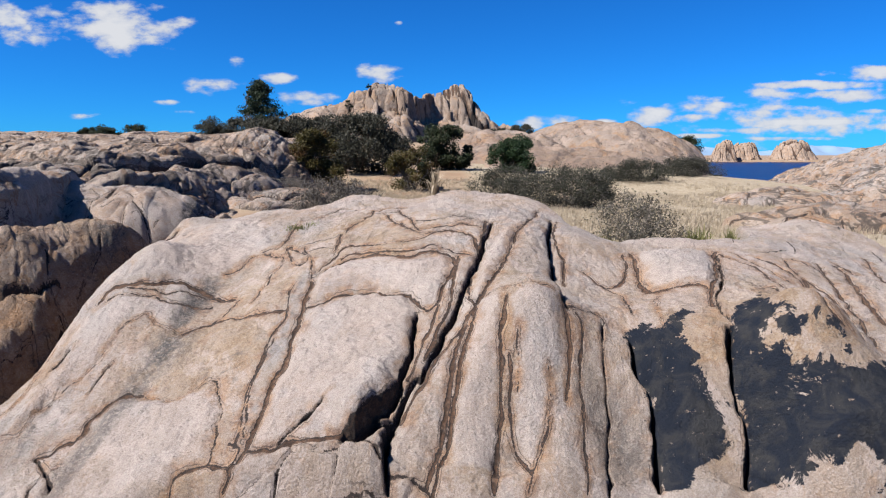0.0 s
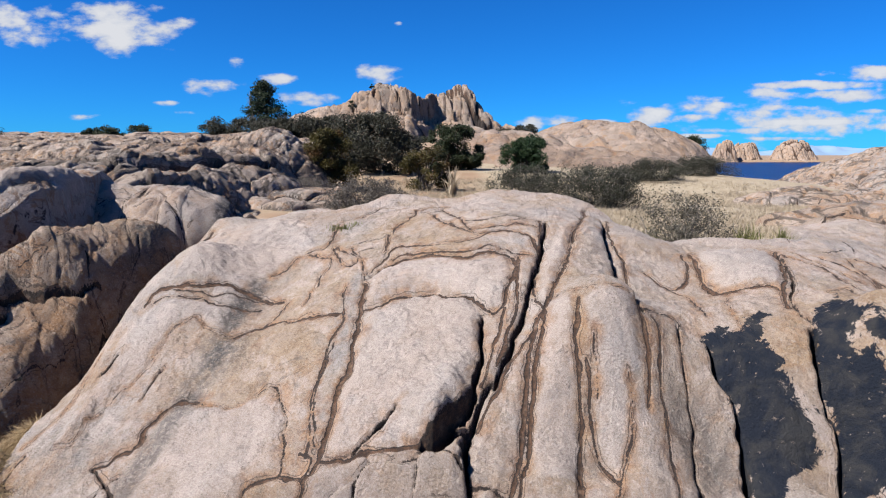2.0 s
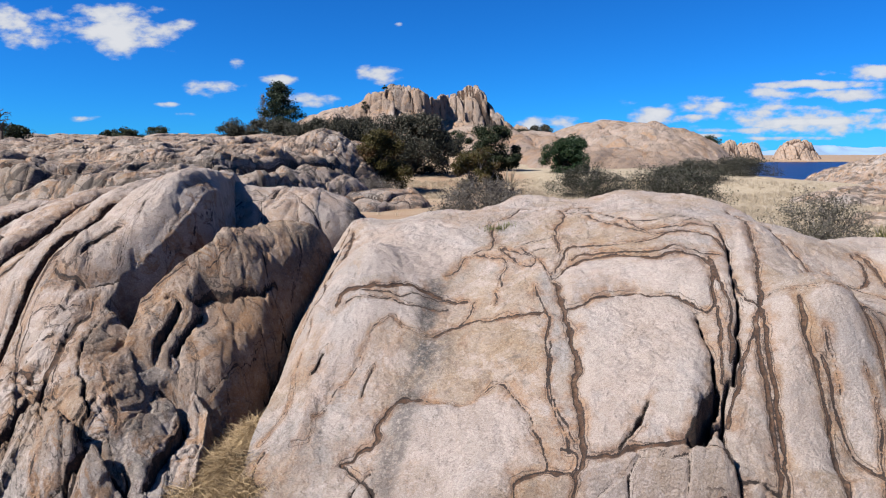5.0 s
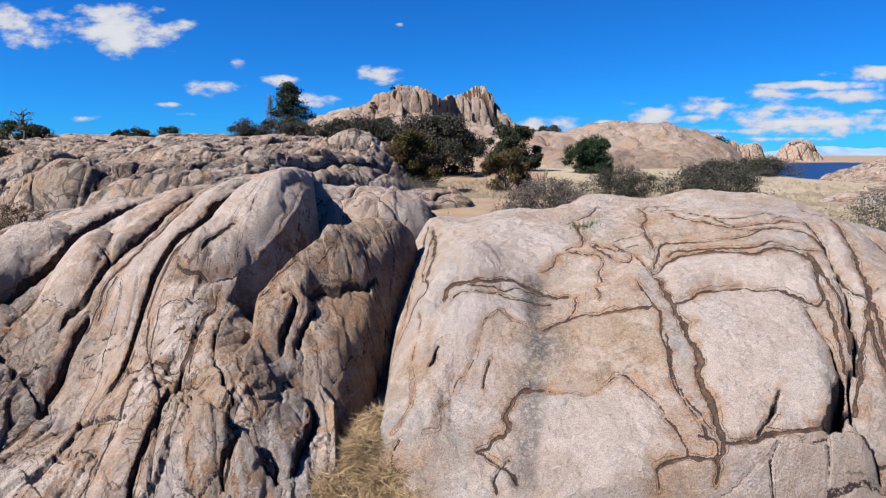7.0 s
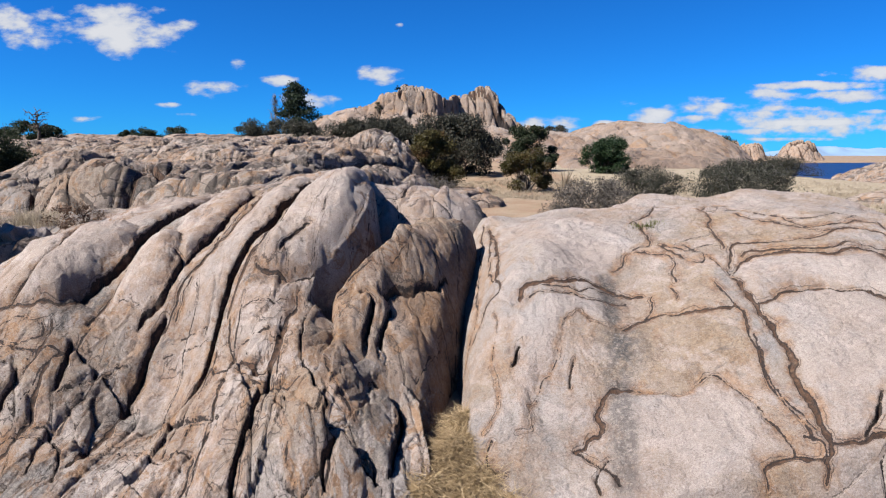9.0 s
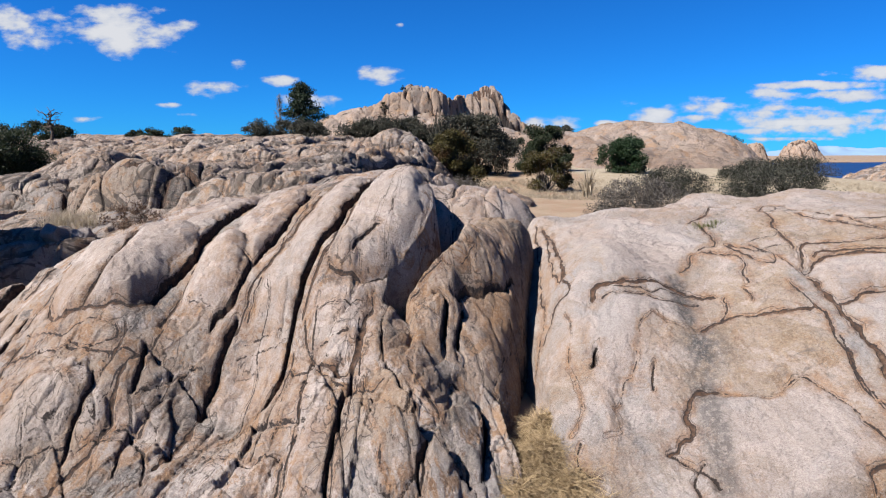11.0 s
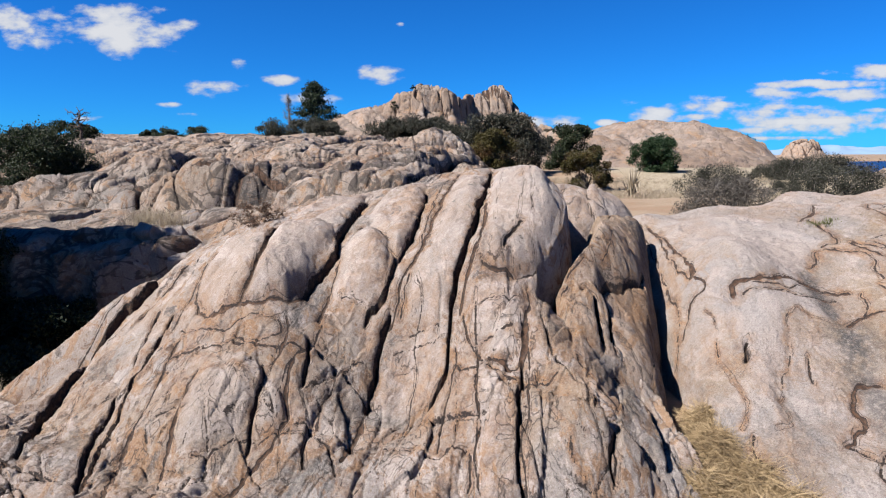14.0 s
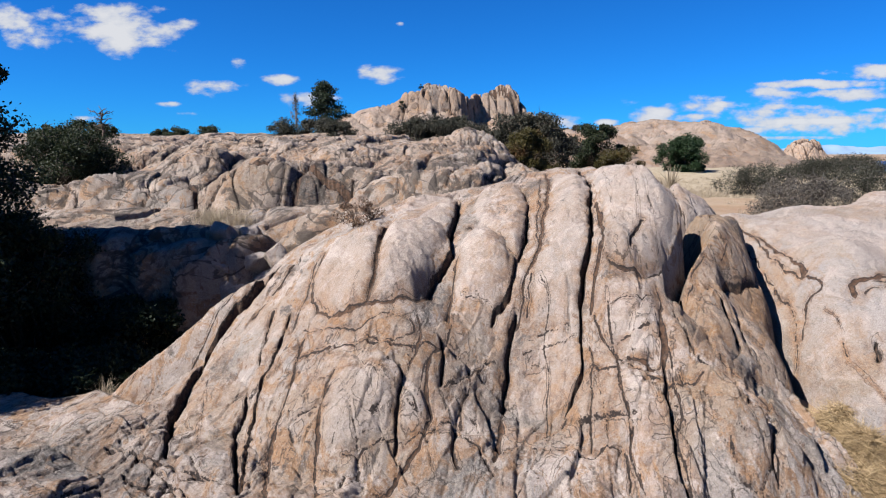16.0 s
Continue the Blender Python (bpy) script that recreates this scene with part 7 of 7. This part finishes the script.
bush("oak_tree", -9.0, 47.0, 2.6, 4.2, 3.2, OAK_LEAF, "grey-green scrub oak beside its neighbour", "tree", 20000, 0.085, 64, BARK, low=0.08, trunk=0.1)
bush("oak_tree", -11.3, 46.0, 2.6, 5.2, 3.2, OAK_LEAF, "grey-green scrub oak behind the outcrop", "tree", 22000, 0.085, 64, BARK, low=0.08, trunk=0.1)
bush("oak_tree", 0.1, 42.2, 2.0, 3.3, 3.1, JUNIPER_LEAF, "dark spreading oak beside the sand", "tree", 20000, 0.08, 60, BARK, low=0.06, trunk=0.1)
bush("autumn_bush", -1.55, 30.6, 1.3, 2.3, 2.2, GOLD_LEAF, "yellow-brown autumn bush on the sandy flat", "shrub", 13000, 0.055, 44, TWIG, low=0.06)
for bx, by, bw, bh in ((-32.2, 92, 5.5, 2.6), (-28.0, 90, 6.0, 3.0), (-24.0, 86, 4.5, 2.6)):
    bush("scrub_oak", bx, by, on_ground(bx, by) + 0.9, bw, bh, OAK_LEAF, "grey-green scrub oak at the foot of the hill", "shrub", 5000, 0.14, 34, TWIG, "scrub below the hill", low=0.03)
for bx, by, bz, bw, bh in ((-47.5, 90, 5.3, 3.8, 1.7), (-43.5, 91, 5.3, 4.2, 1.9), (-50.5, 92, 5.3, 3.2, 1.5), (-39.0, 52, 4.3, 4.0, 1.5), (-43.0, 54, 4.3, 3.0, 1.3)):
    bush("ridge_bush", bx, by, bz, bw, bh, JUNIPER_LEAF, "low dark bush on the rocky ridge", "shrub", 3500, 0.12, 26, TWIG, "bushes on the ridge", low=0.03)
bush("ridge_bush", 39.2, 103, 3.4, 5.4, 2.4, JUNIPER_LEAF, "dark round bush on the granite dome", "shrub", 4500, 0.14, 30, TWIG, low=0.02)
bush("ridge_bush", 33.6, 98, 4.6, 3.2, 1.4, OAK_LEAF, "small brown bush on the granite dome", "shrub", 1800, 0.13, 18, TWIG, low=0.02)
bush("pale_tree", 13.4, 108, 5.6, 4.2, 2.6, OAK_LEAF, "pale green tree against the sky", "tree", 3600, 0.14, 28, TWIG, low=0.05)
bush("ridge_bush", 9.6, 104, 5.2, 4.0, 2.0, OAK_LEAF, "brownish bush beside the dome", "shrub", 2600, 0.13, 22, TWIG, low=0.03)
bush("ridge_bush", -18.2, 124.5, float(hill_form(np.array([[-18.2]]), np.array([[124.5]]))[0][0, 0]) - 0.1, 1.5, 1.9, JUNIPER_LEAF, "tiny dark bush high on the hill", "shrub", 900, 0.12, 12, TWIG)
bush("ridge_bush", -14.6, 128.0, float(hill_form(np.array([[-14.6]]), np.array([[128.0]]))[0][0, 0]) - 0.1, 1.3, 0.9, JUNIPER_LEAF, "tiny dark bush on the summit", "shrub", 500, 0.12, 9, TWIG)
bush("ridge_bush", -1.6, 112, 5.0, 5.0, 2.2, JUNIPER_LEAF, "dark bush on the slope below the summit", "shrub", 3200, 0.13, 24, TWIG, low=0.03)

# shrubs on the flat
bush("grey_shrub", 3.95, 20.0, on_ground(3.95, 20) - 0.02, 3.1, 1.25, OAK_LEAF, "low dense grey-green shrub in dry grass", "shrub", 15000, 0.034, 60, TWIG, "low shrubs on the flat", low=0.04)
bush("grey_shrub", 2.5, 25.2, on_ground(2.5, 25.2) - 0.02, 2.8, 1.25, OAK_LEAF, "low dense grey-green shrub in dry grass", "shrub", 12000, 0.036, 54, TWIG, "low shrubs on the flat", low=0.04)
bush("grey_shrub", 10.6, 35.0, on_ground(10.6, 35.0) - 0.05, 3.3, 2.75 - on_ground(10.6, 35.0), OAK_LEAF, "broad grey-green shrub in dry grass", "shrub", 12000, 0.045, 54, TWIG, "low shrubs on the flat", low=0.04)
bush("grey_shrub", 14.5, 38.0, on_ground(14.5, 38) - 0.05, 3.7, 2.9 - on_ground(14.5, 38), OAK_LEAF, "broad dark shrub beside the shore rocks", "shrub", 12000, 0.045, 54, TWIG, "low shrubs on the flat", low=0.04)
bush("grey_shrub", 6.6, 27.5, on_ground(6.6, 27.5) - 0.05, 1.8, 0.8, OAK_LEAF, "low grey shrub in dry grass", "shrub", 5000, 0.036, 30, TWIG, "low shrubs on the flat", low=0.04)
bush("open_shrub", 3.4, 11.05, 1.5, 1.6, 1.0, GREY_LEAF, "open grey-green shrub behind the slab", "shrub", 5200, 0.026, 80, TWIG, open_=0.4, low=0.15)
bush("dry_shrub", -2.3, 13.5, on_ground(-2.3, 13.5) - 0.02, 1.8, 1.25, SAGE_LEAF, "dry grey twiggy shrub behind the slab", "shrub", 13000, 0.026, 80, DEADWOOD, open_=0.15, low=0.1)
bush("dry_shrub", -5.9, 24.6, on_ground(-5.9, 24.6) - 0.02, 2.2, 0.9, SAGE_LEAF, "dry grey twiggy shrub beside the sand", "shrub", 3500, 0.03, 40, DEADWOOD, open_=0.35, low=0.1)
bush("dead_shrub", -11.35, 9.85, 1.88, 0.78, 0.60, DRY_LEAF, "small withered brown shrub in a rock crevice", "shrub", 1500, 0.024, 26, BARK, open_=0.2)

# a bare snag on the ridge
snag = tagged(new("dead_snag"), "bare twisted dead tree on the rock ridge", "tree")
snag.location = (-34.2, 45.2, 4.4)
part("trunk", tube([[(0, 0, -0.4, 0.12), (0.12, 0, 0.5, 0.09), (-0.1, 0.1, 1.1, 0.065), (0.16, 0, 1.7, 0.035), (-0.1, 0, 2.2, 0.015)]], 7), BARK, snag)
for k in range(22):
    h = rng.uniform(0.5, 1.9)
    t = rng.uniform(0, 6.28)
    e = (math.cos(t) * rng.uniform(0.4, 0.95), math.sin(t) * 0.5, h + rng.uniform(-0.05, 0.45))
    part("branch", tube([wander((0.03, 0, h), e, 0.045, 0.012, 5, 0.14), wander(np.array(e) * 0.8 + (0, 0, h * 0.2), np.array(e) + rng.normal(size=3) * 0.22, 0.02, 0.008, 3)], 4), BARK, snag)

# blades and straw
for yx, yy, yz, n in ((4.2, 10.55, 1.62, 110), (4.85, 10.6, 1.62, 90), (4.5, 10.85, 1.62, 60), (2.95, 11.25, 1.5, 40)):
    tuft("spiky_plant", yx, yy, yz, n, 0.34, 0.009, 0.10, YUCCA_LEAF, "yellow-green spiky blade plant behind the slab", "plant", 0.75, "spiky plants")
def straw_mat(x, y, z, count, wide, high, length):
    """Old straw fallen over itself: bent blades that lie every way on a low mound, a few still standing."""
    at = rng.normal(size=(count, 2)) * wide * 0.42
    crest = high * np.exp(-(at ** 2).sum(1) / (wide * 0.55) ** 2)
    base = np.column_stack([at, crest * rng.uniform(0.2, 1.0, count) ** 0.6 - 0.03])
    t = rng.uniform(0, 2 * math.pi, count)
    rise = rng.normal(0.12, 0.30, count) + 0.9 * (rng.uniform(size=count) > 0.93)
    ln = length * rng.uniform(0.4, 1.2, (count, 1))
    out = np.stack([np.cos(t), np.sin(t), rise], 1)
    out /= np.linalg.norm(out, axis=1)[:, None]
    bend = rng.normal(size=(count, 3)) * 0.35 - (0, 0, 0.25)
    mid, tip = base + out * ln * 0.5, base + out * ln + bend * ln * 0.5
    w = np.cross(out, rng.normal(size=(count, 3)))
    w *= rng.uniform(0.0012, 0.0034, (count, 1)) / (np.linalg.norm(w, axis=1)[:, None] + 1e-9)
    co = np.concatenate([np.stack([base - w, base + w, mid + w, mid - w], 1), np.stack([mid - w, mid + w, tip + w * 0.3, tip - w * 0.3], 1)], 1)
    me = soup("grass_clump", co.reshape(-1, 3), 4)
    me.materials.append(LITTER)
    ob = tagged(new("grass_clump", me), "matted golden clump of old straw between the rocks", "grass", "straw between the rocks", "stuff")
    ob.location = (x, y, z)


for gx, gy, gz, n, wide, high in ((-5.35, 6.45, -0.10, 6500, 0.48, 0.24), (-5.15, 6.05, -0.24, 6000, 0.50, 0.22), (-5.65, 6.0, -0.28, 5500, 0.50, 0.20), (-4.85, 5.7, -0.32, 4000, 0.5, 0.18), (-5.28, 6.95, 0.0, 2600, 0.30, 0.22), (-5.3, 5.5, -0.34, 4500, 0.65, 0.2)):
    straw_mat(gx, gy, gz, n, wide, high, 0.22)
tuft("dry_agave", -0.35, 27.0, on_ground(-0.35, 27), 60, 1.15, 0.035, 0.12, STRAW, "pale dried-out spiky plant beside the shrubs", "plant", 0.5)
for gx, gy, n, ln in ((-14.9, 8.5, 90, 0.35), (-13.0, 9.2, 40, 0.25)):
    tuft("grass_clump", gx, gy, on_ground(gx, gy), n, ln, 0.004, 0.04, STRAW, "small clump of dry straw beside the outcrop", "grass", 0.5, kind="stuff")

for gx, gy, gz in ((-15.6, 15.0, 1.5), (-15.2, 15.4, 1.55), (-15.9, 15.6, 1.55), (-14.9, 14.8, 1.5)):
    tuft("grass_clump", gx, gy, gz, 400, 0.34, 0.005, 0.2, STRAW, "pale straw clump in a dip of the rock", "grass", 0.6, "straw on the ledge", 0.16, "stuff")

for px, py, n in ((-2.25, 9.98, 90), (-2.1, 10.1, 70), (-2.4, 10.05, 60)):
    tuft("crack_plant", px, py, float(slab_form(np.array([px]), np.array([py]))[0]), n, 0.11, 0.006, 0.05, YUCCA_LEAF, "small yellow-green cushion plant in a slab crack", "plant", 0.7, "cushion plants in a crack", 0.05, "stuff")

spots = []
while len(spots) < 9500:
    x, y = rng.uniform(-9, 18), 11 + 24 * rng.uniform() ** 1.2
    if -7.5 < x < 0.6 and y < 25 or x < -4 and y < 27:
        if rng.uniform() > 0.03:
            continue
    if x < 1.4 and y < 13.2:
        continue
    if value(np.array([x * 0.35]), np.array([y * 0.35]), 7)[0] < rng.uniform(-0.75, 0.1):
        continue
    spots.append((x, y))
spots = np.array(spots)
spots = np.column_stack([spots, ground_height(spots[:, 0], spots[:, 1])])
roots = np.repeat(spots, 11, axis=0) + rng.normal(size=(len(spots) * 11, 3)) * (0.07, 0.07, 0)
straw = soup("dry_grass", blades(roots, 0.16, 0.006, 0.06, 0.95), 4)
straw.materials.append(STRAW)
tagged(new("dry_grass", straw), "pale dry grass over the flat", "grass", kind="stuff")
